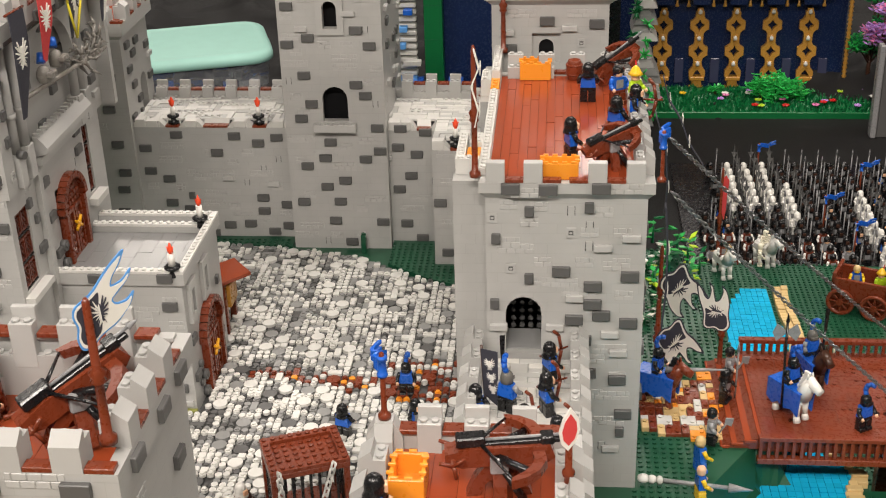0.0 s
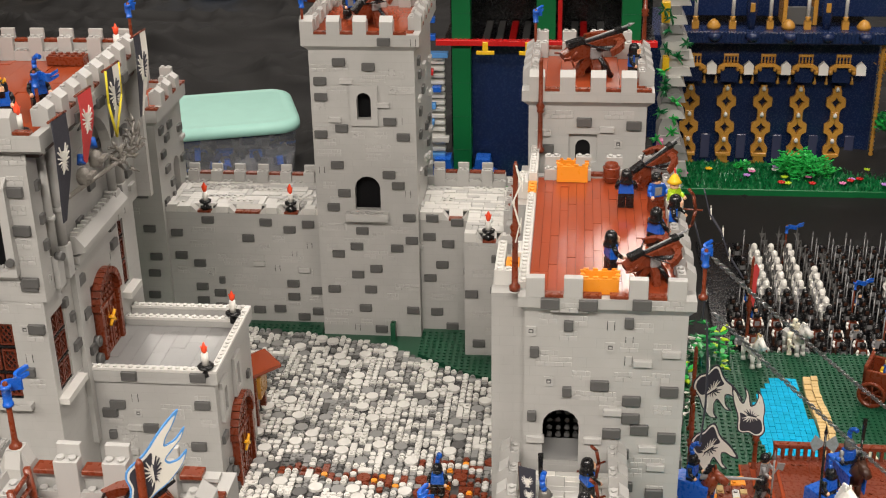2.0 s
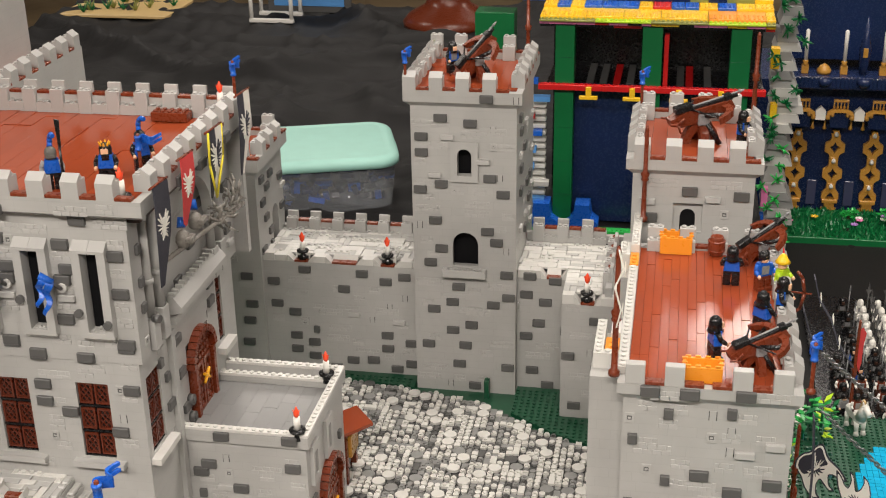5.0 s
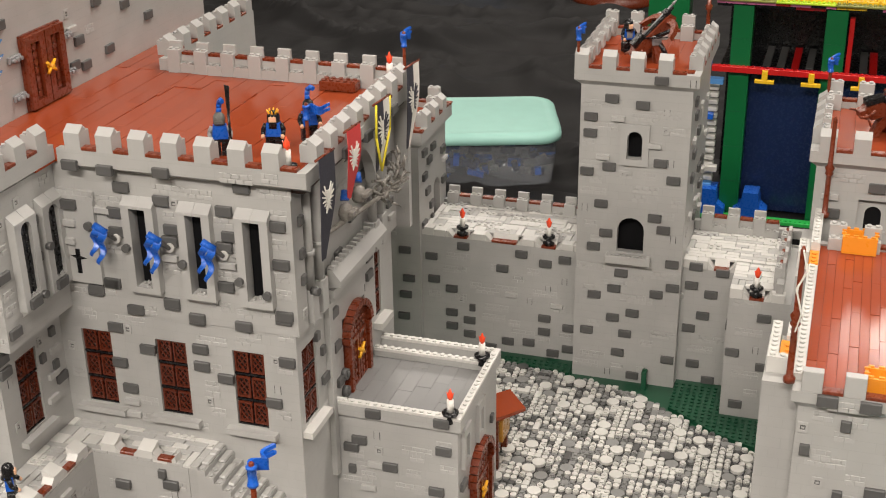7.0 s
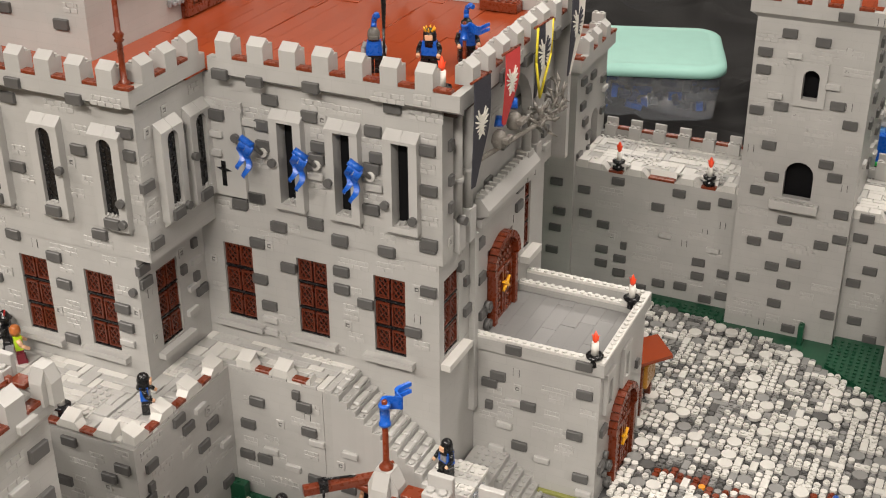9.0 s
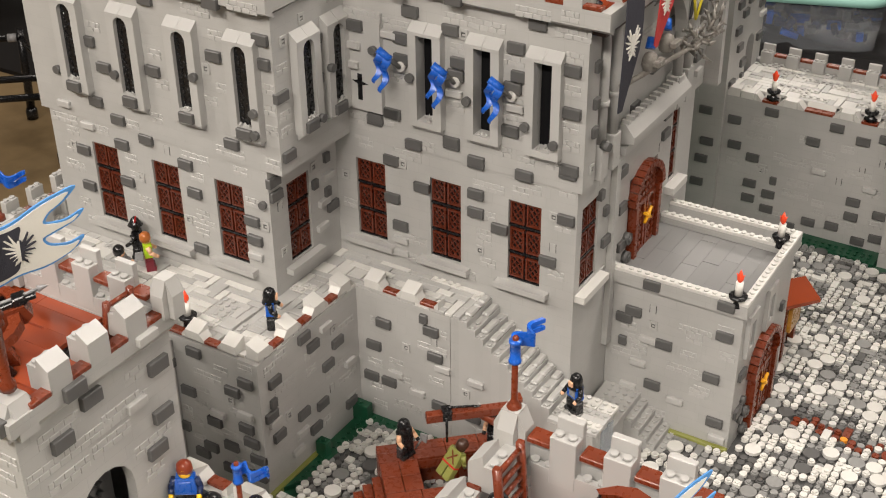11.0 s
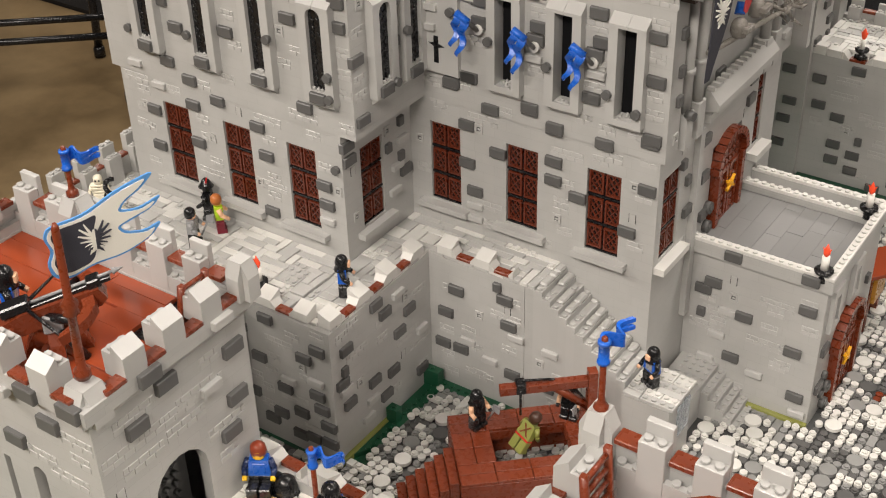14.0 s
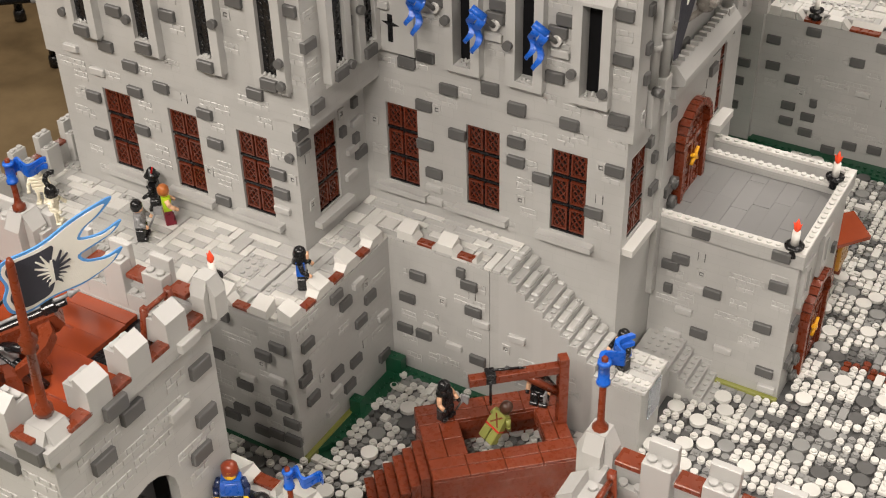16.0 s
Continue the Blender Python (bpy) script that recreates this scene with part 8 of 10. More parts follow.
lathe(bm, (81.9, -57.5, 37.4), [(0.55, 0), (0.55, 0.5), (0.3, 0.6), (0.28, 2.0), (0.45, 2.2), (0.45, 2.5), (0.26, 2.7), (0.24, 5.2), (0.1, 5.4)], 10)
part("post", bm, BROWN, shield)
leaf = [(0.0, 0.0), (0.55, 0.7), (0.75, 1.6), (0.6, 2.5), (0.0, 3.4), (-0.5, 2.5), (-0.7, 1.5), (-0.5, 0.6)]
bm = bmesh.new()
sheet(bm, (81.8, -57.8, 41.8), (0.95, 0.3, 0), (0.05, 0, 1), leaf, -0.1, 0.1)
part("rim", bm, WHITE, shield, "white edge")
bm = bmesh.new()
sheet(bm, (81.8, -57.8, 41.8), (0.95, 0.3, 0), (0.05, 0, 1), [(u * 0.72, 0.45 + v * 0.74) for u, v in leaf], -0.16, 0.16)
part("face", bm, FLAGRED, shield)

# ---- courtyard: prison cart, figures ----
cage = thing("prison_cart", 53, -9, -0.4, "reddish brown prison cage with a studded roof and chains", "cage")
C0 = Matrix.Translation(Vector((52.9, -11.4, 0)) * U) @ Matrix.Rotation(radians(22), 4, "Z")
bm = bmesh.new()
cbox(bm, -4.5, 4.5, -3.5, 3.5, 7.7, 8.4, 0.06, 0, C0)
for a in ((-4.5, 4.5, -3.5, -2.5), (-4.5, 4.5, 2.5, 3.5), (-4.5, -3.5, -2.5, 2.5), (3.5, 4.5, -2.5, 2.5)):
    cbox(bm, *a, 8.4, 8.9, 0.04, 0, C0)
sb = bmesh.new()
for i in range(9):
    for j in range(7):
        p = (C0 @ (Vector((-4.0 + i, -3.0 + j, 8.4 if 0 < i < 8 and 0 < j < 6 else 8.9)) * U)) / U
        stud(bm, p.x, p.y, p.z)
sb.free()
part("roof", bm, BROWN, cage)
for sx, sy in ((-4.1, -3.1), (4.1, -3.1), (-4.1, 3.1), (4.1, 3.1)):
    bm = bmesh.new()
    cbox(bm, sx - 0.35, sx + 0.35, sy - 0.35, sy + 0.35, 0.2, 7.7, 0.05, 0, C0)
    part("corner_post", bm, BROWN, cage)
for sy in (-3.1, 3.1):
    for i in range(7):
        bm = bmesh.new()
        cbox(bm, -3.0 + i - 0.15, -3.0 + i + 0.15, sy - 0.15, sy + 0.15, 1.0, 7.7, 0.04, 0, C0)
        part("bar", bm, BLACK, cage)
for sx in (-4.1, 4.1):
    for i in range(5):
        bm = bmesh.new()
        cbox(bm, sx - 0.15, sx + 0.15, -2.0 + i - 0.15, -2.0 + i + 0.15, 1.0, 7.7, 0.04, 0, C0)
        part("bar", bm, BLACK, cage)
bm = bmesh.new()
cbox(bm, -4.5, 4.5, -3.5, 3.5, -0.4, 1.0, 0.06, 0, C0)
part("floor", bm, BROWN, cage)


def chain(name, pts, r, step, label, mat):
    """A hanging chain of small links along a line of points."""
    bm = bmesh.new()
    k = 0
    for a, b in zip(pts, pts[1:]):
        a, b = Vector(a), Vector(b)
        n = max(1, int((b - a).length / step))
        d = (b - a).normalized()
        s = d.orthogonal().normalized()
        for i in range(n):
            p = a + (b - a) * ((i + 0.5) / n)
            side = s if k % 2 else d.cross(s)
            k += 1
            for q in (-1, 1):
                tube(bm, p - d * step * 0.62 + side * q * r, p + d * step * 0.62 + side * q * r, r * 0.45, r * 0.45, 5)
            for q in (-1, 1):
                tube(bm, p + d * q * step * 0.62 - side * r, p + d * q * step * 0.62 + side * r, r * 0.45, r * 0.45, 5)
    return tagged(new(name, mesh_of(name, bm, mat)), label, "chain", "chains")


chain("chain", [(51.0, -16.2, 8.9), (51.2, -16.7, 5.0), (52.6, -16.6, 2.6), (55.4, -15.6, 4.0), (56.8, -14.0, 8.9)], 0.3, 0.7, "pale plastic chain hanging from the cage roof", PALE)
figure("guard", 54.5, 4.6, -0.4, 160, on="in the cobbled courtyard")
figure("blackknight", 61.4, 15.0, -0.4, 0, on="in the cobbled courtyard")
figure("guard", 63.6, 6.0, -0.4, 40, on="in the cobbled courtyard")
figure("whitehelm", 45.4, -12.4, -0.4, 60, on="in the cobbled courtyard")


# ---- beyond the right tower: stream, path, bridge ----
rnd = random.Random(41)
vs, fs = [], []
STREAM = [(84, -30), (97, -7), (100, 2.5), (104, 7.4), (109, 12), (107.6, 22.6), (109, 40), (110, 60), (110.7, 70.2), (111.6, 78), (115.4, 86), (120.2, 86), (119.8, 78), (121, 68), (119, 50), (121.5, 29.4), (122, 23), (120, 11.5), (118.4, 7), (117.4, 2), (117, -8), (116, -30)]
PATHWAY = [(91.5, 8), (92, 19.5), (96, 21), (99, 19), (102, 22.5), (102.5, 6), (98, 6.5)]
for gx in range(90, 140):
    for gy in range(-16, 97):
        x, y = gx + 0.5, gy + 0.5
        if inside(x, y, STREAM) or inside(x, y, PATHWAY) or (x > 101 and 4 < y < 26 and x > 106):
            continue
        z = max(land(math.floor(x), y), land(math.ceil(x), y))
        b = len(vs)
        for dz in (-0.3, 0.22):
            for i in range(7):
                vs.append(((x + 0.31 * math.cos(i * math.tau / 7)) * U, (y + 0.31 * math.sin(i * math.tau / 7)) * U, (z + dz) * U))
        for i in range(7):
            fs.append((b + i, b + (i + 1) % 7, b + 7 + (i + 1) % 7, b + 7 + i))
        fs.append(tuple(b + 7 + i for i in range(7)))
me = bpy.data.meshes.new("ground_studs")
me.from_pydata(vs, [], fs)
me.materials.append(GREEN)
tagged(new("ground_studs", me), "round studs of the dark green plates", "ground studs", "", "stuff")

# water of small tiles in one bed
vs, fs = [], []
for gx in range(88, 126):
    for gy in range(-32, 88):
        x, y = gx + 0.5, gy + 0.5
        if not inside(x, y, STREAM):
            continue
        z = max(land(x - 1, y), land(x + 1, y), land(x, y), land(x, y + 1.5), land(x, y - 1.5)) + 0.35 + rnd.uniform(-0.05, 0.05)
        if y < 10:
            z = -6.45 + rnd.uniform(-0.05, 0.05)
        b = len(vs)
        g = 0.03
        for zz in (z - 3.0, z):
            vs += [((x + sx * (0.5 - g)) * U, (y + sy * (0.5 - g)) * U, zz * U) for sx, sy in ((-1, -1), (1, -1), (1, 1), (-1, 1))]
        fs += [(b, b + 1, b + 5, b + 4), (b + 1, b + 2, b + 6, b + 5), (b + 2, b + 3, b + 7, b + 6), (b + 3, b, b + 4, b + 7), (b + 4, b + 5, b + 6, b + 7)]
me = bpy.data.meshes.new("stream_tiles")
me.from_pydata(vs, [], fs)
me.materials.append(AZURE)
tagged(new("stream_tiles", me), "stream of clear bright blue tiles", "water", "", "stuff")

bank = thing("sand_bank", 124, 62, -21, "tan stepped sand bank beside the blue stream", "sand bank")
def bank_x(y):
    pts = [(11.5, 120.0), (23, 122.0), (29.4, 121.5), (50, 119.0), (68, 121.0), (86, 121.6)]
    for (a, p), (b, q) in zip(pts, pts[1:]):
        if a <= y <= b:
            return p + (q - p) * (y - a) / (b - a)
    return pts[-1][1]


for i in range(58):
    y = 28.0 + i
    x = bank_x(y) - 0.2 + 0.5 * math.sin(i * 0.21)
    for k, w in enumerate((1.4, 1.2)):
        bm = bmesh.new()
        cbox(bm, x + k * 1.4 + 0.02, x + k * 1.4 + w - 0.02, y + 0.02, y + 0.98, -21.6, -20.3 + 0.25 * k + rnd.choice((0, 0, 0.2)), 0.05)
        part("plate", bm, TAN, bank)
for i in range(26):
    y = -16.0 + i
    x = 117.2 + 0.12 * max(0, y) + 0.5 * math.sin(i * 0.9)
    bm = bmesh.new()
    cbox(bm, x, x + rnd.choice((1.0, 2.0, 2.0)), y + 0.02, y + 0.98, -7.2, -6.2 + rnd.choice((0, 0.3)), 0.05)
    part("plate", bm, TAN, bank)

pathway = thing("dirt_path", 96, 14, -0.8, "path of tan, orange and brown plates to the bridge", "path")
taken = set()
PATHM = (TAN, TAN, TAN, ORANGE, BROWN, BROWN, PALE)
cache = {}
for gx in range(91, 103):
    for gy in range(5, 23):
        if (gx, gy) in taken or not inside(gx + 0.5, gy + 0.5, PATHWAY):
            continue
        w, d = rnd.choice(((2, 1), (2, 2), (1, 2), (1, 1)))
        cells = {(gx + a, gy + b) for a in range(w) for b in range(d)}
        if cells & taken:
            w = d = 1
            cells = {(gx, gy)}
        taken |= cells
        k = rnd.randrange(len(PATHM))
        if (w, d, k) not in cache:
            bm = bmesh.new()
            cbox(bm, 0.03, w - 0.03, 0.03, d - 0.03, -0.4, 0.4, 0.05)
            for a in range(w):
                for b in range(d):
                    if (a + b + k) % 2:
                        stud(bm, a + 0.5, b + 0.5, 0.4, 7)
            cache[w, d, k] = mesh_of("path_plate", bm, PATHM[k])
        piece("path_plate", cache[w, d, k], Matrix.Translation(Vector((gx, gy, -0.7 + 0.15 * rnd.choice((0, 1)))) * U), pathway)

bridge = thing("bridge", 120, 15, -21, "reddish brown plank bridge over the blue stream", "bridge")
bm = bmesh.new()
box(bm, 106.5, 146, 5.0, 25.0, -1.2, 0.58)
part("deck_base", bm, BROWN, bridge)
planks(bridge, 106.5, 146, 5.4, 24.8, 1.0, 2.0, 8.0, "x", BROWN, "deck_plank", 5)
bm = bmesh.new()
for i in range(46):
    x, y = rnd.uniform(107.5, 145), rnd.uniform(7, 24)
    for k in range(rnd.choice((1, 2, 3))):
        stud(bm, round(x) + 0.5 + k, round(y) + 0.5, 1.0, 8)
part("loose_studs", bm, BROWN, bridge)
bm = bmesh.new()
prism(bm, FLAT, [(101.5, -0.9), (106.5, -0.9), (106.5, 0.75), (101.5, -0.45)], 5.0, 25.0)
part("ramp", bm, BROWN, bridge)
for i, x in enumerate((101.5, 102.8, 104.4, 106.0)):
    bm = bmesh.new()
    z = -0.4 + i * 0.42
    cbox(bm, x + 0.03, x + (1.2, 1.5, 1.5, 1.2)[i], 4.8, 25.2, z - 0.4, z + 0.02, 0.06)
    part("ramp_tile", bm, DECK, bridge)
for y, z0, z1 in ((4.4, -1.6, 1.5), (25.4, 0.9, 3.2)):
    rail = bmesh.new()
    cbox(rail, 106.0, 146, y - 0.5, y + 0.5, z1 - 0.6, z1, 0.06)
    r = part("rail", rail, BROWN, bridge, "dark red-brown rail")
    rail = bmesh.new()
    cbox(rail, 106.0, 146, y - 0.5, y + 0.5, z0 - 0.8, z0, 0.06)
    part("lower_rail", rail, BROWN, bridge)
    for i in range(40):
        bm = bmesh.new()
        cbox(bm, 106.1 + i, 106.55 + i, y - 0.35, y + 0.35, z0, z1 - 0.6, 0.04)
        part("baluster", bm, BROWN, r)
for x in (113, 127, 141):
    for y in (15, 23):
        bm = bmesh.new()
        cbox(bm, x - 1, x + 1, y - 1, y + 1, -21.2, -1.2, 0.1)
        part("pier", bm, BROWN, bridge)


def horse(x, y, z, turn, coat, cape, mane, label, group="mounted knights"):
    """A moulded toy horse facing -y with a caparison over its quarters."""
    R = Matrix.Translation(Vector((x, y, z)) * U) @ Matrix.Rotation(radians(turn), 4, "Z") @ Matrix.Scale(1.2, 4)
    t = thing("toy_horse", x, y, z, label, "toy horse", group)
    def put(nm, b, mat, par=t, lab=""):
        b.transform(R)
        return part(nm, b, mat, par, lab)
    b = bmesh.new()
    cbox(b, -0.85, 0.85, -2.2, 2.0, 1.9, 3.6, 0.35)
    tube(b, (0, -1.7, 3.0), (0, -2.7, 5.2), 0.95, 0.6, 10)
    tube(b, (0, -2.4, 5.2), (0, -4.1, 4.5), 0.62, 0.42, 10)
    for sx in (-1, 1):
        tube(b, (sx * 0.3, -2.5, 5.5), (sx * 0.34, -2.45, 6.1), 0.2, 0.05, 6)
        for yy in (-1.6, 1.5):
            tube(b, (sx * 0.55, yy, 2.2), (sx * 0.58, yy - 0.1, 0.7), 0.42, 0.32, 8)
            tube(b, (sx * 0.58, yy - 0.1, 0.75), (sx * 0.58, yy - 0.25, 0.0), 0.3, 0.45, 8)
    body = put("body", b, coat)
    b = bmesh.new()
    for k in range(5):
        cbox(b, -0.16, 0.16, -1.6 - 0.22 * k, -0.9 - 0.2 * k, 3.4 + k * 0.5, 4.1 + k * 0.5, 0.06)
    tube(b, (0, 1.9, 3.2), (0, 2.9, 1.2), 0.3, 0.12, 8)
    put("mane", b, mane, body, "dark mane and tail")
    if cape:
        b = bmesh.new()
        for sx in (-1, 1):
            q = [(-2.35, 3.7), (-2.2, 1.0), (-1.2, 1.5), (-0.3, 1.1), (0.6, 1.5), (1.4, 0.9), (2.3, 1.4), (2.25, 3.7)]
            v0 = [b.verts.new(Vector((sx * 0.95, p, w)) * U) for p, w in q]
            v1 = [b.verts.new(Vector((sx * 1.12, p, w)) * U) for p, w in q]
            for i in range(8):
                b.faces.new((v0[i], v0[(i + 1) % 8], v1[(i + 1) % 8], v1[i]))
            b.faces.new(v1)
            b.faces.new(v0[::-1])
        cbox(b, -1.12, 1.12, -2.3, 2.2, 3.62, 3.78, 0.05)
        put("caparison", b, cape, t, "blue cloth cover with ragged edge")
    return t


def rider(kind, x, y, z, turn, group="mounted knights"):
    figure(kind, x, y, z, turn, group, on="sitting on a toy horse")


horse(110.5, 10.5, 1.0, 35, WHITE, BLUE, WHITE, "white toy horse in blue cover on the bridge")
rider("blackknight", 110.5, 10.5, 4.2, 35)
horse(114, 17.5, 1.0, 20, DKBROWN, BLUE, BLACK, "dark toy horse in blue cover on the bridge")
rider("knight", 114, 17.5, 4.2, 20)
horse(94.2, 14.5, -0.2, 60, BROWN, BLUE, BLACK, "brown toy horse in blue cover on the path")
rider("blackknight", 94.2, 14.5, 2.9, 60)
for kind, x, y, z, a, on in (("blackknight", 119.0, 7.2, 1.0, 30, "standing on the bridge"), ("grey", 104.2, 20, -0.1, 70, "by the bridge ramp"),
                             ("soldier", 103.0, 14.5, -0.1, 60, "by the bridge ramp"), ("grey", 100.4, 5.4, -0.3, 70, "on the tan path"),
                             ("tanhat", 98.5, 0, -0.8, 110, "on the green plates"), ("bald", 98.0, -5.7, -0.8, 100, "on the green plates"),
                             ("skeleton", 127, 57, -21.0, 40, "on the low green field"), ("skeleton", 124.6, 43, -21.0, 200, "on the low green field"),
                             ("skeleton", 130.5, 52, -21.0, 120, "on the low green field"), ("skeleton", 120, 96, -21.0, 80, "on the low green field"), ("skeleton", 123, 30, -21.0, 20, "on the low green field")):
    figure(kind, x, y, z, a, "figures about the bridge", on=on)
spear = thing("long_spear", 97, -4, -0.8, "pale grey plastic spear with a clear knob on green plates", "spear")
bm = bmesh.new()
tube(bm, (93.0, -3.4, 0.2), (101.4, -4.7, 0.2), 0.26, 0.26, 8)
tube(bm, (101.4, -4.7, 0.2), (104.2, -5.1, 0.2), 0.6, 0.05, 8)
part("shaft", bm, SILVER, spear)
bm = bmesh.new()
for k, r in ((0.0, 0.7), (1.0, 0.55), (1.9, 0.45)):
    lathe(bm, (91.6 + k, -3.2 - 0.15 * k, -0.3), [(0.3, 0), (r, 0.3), (r, 0.7), (0.2, 1.0)], 10)
part("knob", bm, PALE, spear, "clear whitish knob")
lance = thing("lance", 107, 13, 1, "grey plastic lance held out by a knight", "lance")
bm = bmesh.new()
tube(bm, (95.2, 13.4, 5.2), (102.4, 11.6, 6.4), 0.42, 0.1, 8)
part("shaft", bm, SILVER, lance)
halberd = thing("halberd", 109.4, 10.6, 1, "black halberd with a grey double blade", "halberd")
bm = bmesh.new()
tube(bm, (109.4, 9.6, 2.0), (109.2, 10.0, 14.4), 0.16, 0.16, 8)
tube(bm, (109.2, 10.0, 14.4), (109.2, 10.0, 15.6), 0.24, 0.03, 8)
sh = part("shaft", bm, BLACK, halberd)
for s in (-1, 1):
    bm = bmesh.new()
    sheet(bm, (109.2, 10.0, 12.4), (s, 0, 0), (0, 0, 1), [(0.15, 0.3), (1.2, -0.7), (1.7, 0.5), (1.2, 1.7), (0.15, 0.8)] if s > 0 else [(0.15, 0.8), (1.2, 1.7), (1.7, 0.5), (1.2, -0.7), (0.15, 0.3)], -0.08, 0.08)
    part("blade", bm, SILVER, sh, "grey axe blade")

# ragged dark banners round the ramp, with their poles
for px, py, z0, h, uv, vv, s2 in ((95.8, 34.2, -0.8, 11.0, (0.2, 0.05, -0.97), (0.76, 0.0, 0.62), 0.78),
                                  (94.6, 22.0, -0.6, 8.8, (0.2, 0.0, -0.97), (0.74, 0.0, 0.66), 0.72),
                                  (103.4, 24.0, -0.5, 8.6, (0.15, 0.0, 1.0), (-0.9, 0.2, 0.1), 0.62)):
    st = staff(px, py, z0, h + 2.6, "reddish brown banner pole by the bridge", "banner poles")
    flame_flag((px + 0.3, py - 0.4, z0 + h - 2.6), uv, vv, s2, "ragged dark and white banner on a brown pole", FLAGDARK)


def streamer(pts, w, label, mat):
    """A long narrow cloth hanging in a curve, tapering to its end."""
    t = thing("streamer", *pts[0], label, "streamer", "long streamers")
    b = bmesh.new()
    k = len(pts)
    rows = []
    for i, p in enumerate(pts):
        ww = w * (1 - 0.75 * i / (k - 1))
        rows.append([b.verts.new(Vector((p[0] + dx, p[1] + dy, p[2])) * U) for dx, dy in ((0, -ww), (0.14, -ww), (0.14, ww), (0, ww))])
    for r0, r1 in zip(rows, rows[1:]):
        for i in range(4):
            b.faces.new((r0[i], r0[(i + 1) % 4], r1[(i + 1) % 4], r1[i]))
    b.faces.new(rows[0][::-1])
    b.faces.new(rows[-1])
    cl = part("cloth", b, mat, t)
    b = bmesh.new()
    for i in range(1, k - 1):
        p = pts[i]
        for q in (-0.35, 0.35):
            sheet(b, (p[0] + 0.2, p[1], p[2]), (0, 1, 0), (0, 0, 1), [(q, -0.7), (q + 0.5, 0), (q, 0.7), (q - 0.2, 0)], -0.02, 0.06)
    part("emblem", b, FLAGWHITE, cl, "pale spiky marks")


streamer([(92.5, 8, 46.2), (93.2, 8, 43.6), (94.7, 8, 41.2), (95.6, 8, 38.6), (97.5, 8, 35.7)], 0.8, "long dark cloth streamer off the tower side", FLAGDARK)
streamer([(92.5, 15.5, 39), (93.8, 15.5, 34.7), (94.2, 15, 30), (94.0, 14.8, 26.8)], 1.1, "long dark cloth streamer off the tower side", FLAGDARK)
streamer([(92.4, -4, 36), (92.8, -4, 31), (92.9, -4, 26), (92.6, -4, 21)], 0.8, "long dark cloth streamer off the tower side", FLAGDARK)


def sag(a, b, drop, n=14):
    a, b = Vector(a), Vector(b)
    return [a + (b - a) * (i / n) - Vector((0, 0, drop * 4 * (i / n) * (1 - i / n))) for i in range(n + 1)]


chain("chain", sag((92.4, -5.9, 44.3), (128.2, 29.0, 1.5), 0.6), 0.18, 0.6, "grey metal drawbridge chain from tower to rail", STEEL)
chain("chain", sag((92.4, -10.1, 40.2), (126.4, 8.3, 1.5), 0.6), 0.18, 0.6, "grey metal drawbridge chain from tower to rail", STEEL)

# brown cart
cart = thing("cart", 131, 78, -21, "reddish brown wagon with spoked wheels", "cart")
CM = Matrix.Translation(Vector((135.8, 79.6, -21.0)) * U) @ Matrix.Rotation(radians(-24), 4, "Z") @ Matrix.Scale(0.82, 4) @ Matrix.Translation(Vector((-133, -77.5, 21.0)) * U)
bm = bmesh.new()
cbox(bm, 127, 139, 73.5, 74.3, -17, -13.0, 0.1)
cbox(bm, 127, 139, 80.7, 81.5, -17, -13.0, 0.1)
cbox(bm, 127, 127.8, 73.5, 81.5, -17, -12.0, 0.1)
cbox(bm, 138.2, 139, 73.5, 81.5, -17, -12.0, 0.1)
cbox(bm, 127, 139, 73.5, 81.5, -18.1, -16.8, 0.1)
bm.transform(CM)
body = part("body", bm, BROWN, cart)
for xx in (129.4, 136.6):
    for yy in (72.6, 82.4):
        AX = CM @ Matrix.Translation(Vector((xx, yy, -18.1)) * U) @ Matrix.Rotation(radians(90), 4, "X")
        b = bmesh.new()
        lathe(b, (0, 0, -0.42), [(2.3, 0.1), (2.9, 0), (3.05, 0.2), (3.05, 0.64), (2.9, 0.84), (2.3, 0.74), (2.3, 0.1)], 22)
        b.transform(AX)
        wheel = part("wheel", b, BROWN, cart)
        for i in range(8):
            a0 = i * math.tau / 8
            b = bmesh.new()
            tube(b, (0.6 * math.cos(a0), 0.6 * math.sin(a0), 0), (2.4 * math.cos(a0), 2.4 * math.sin(a0), 0), 0.24, 0.24, 6)
            b.transform(AX)
            part("spoke", b, BROWN, wheel)
        b = bmesh.new()
        tube(b, (0, 0, -0.6), (0, 0, 0.6), 0.75, 0.75, 10)
        b.transform(AX)
        part("hub", b, BROWN, wheel)
figure("tanhat", 134.4, 79.6, -17.5, 0, "cart riders", on="riding in the cart")
figure("yellowhat", 138.2, 77.8, -17.5, 20, "cart riders", on="riding in the cart")

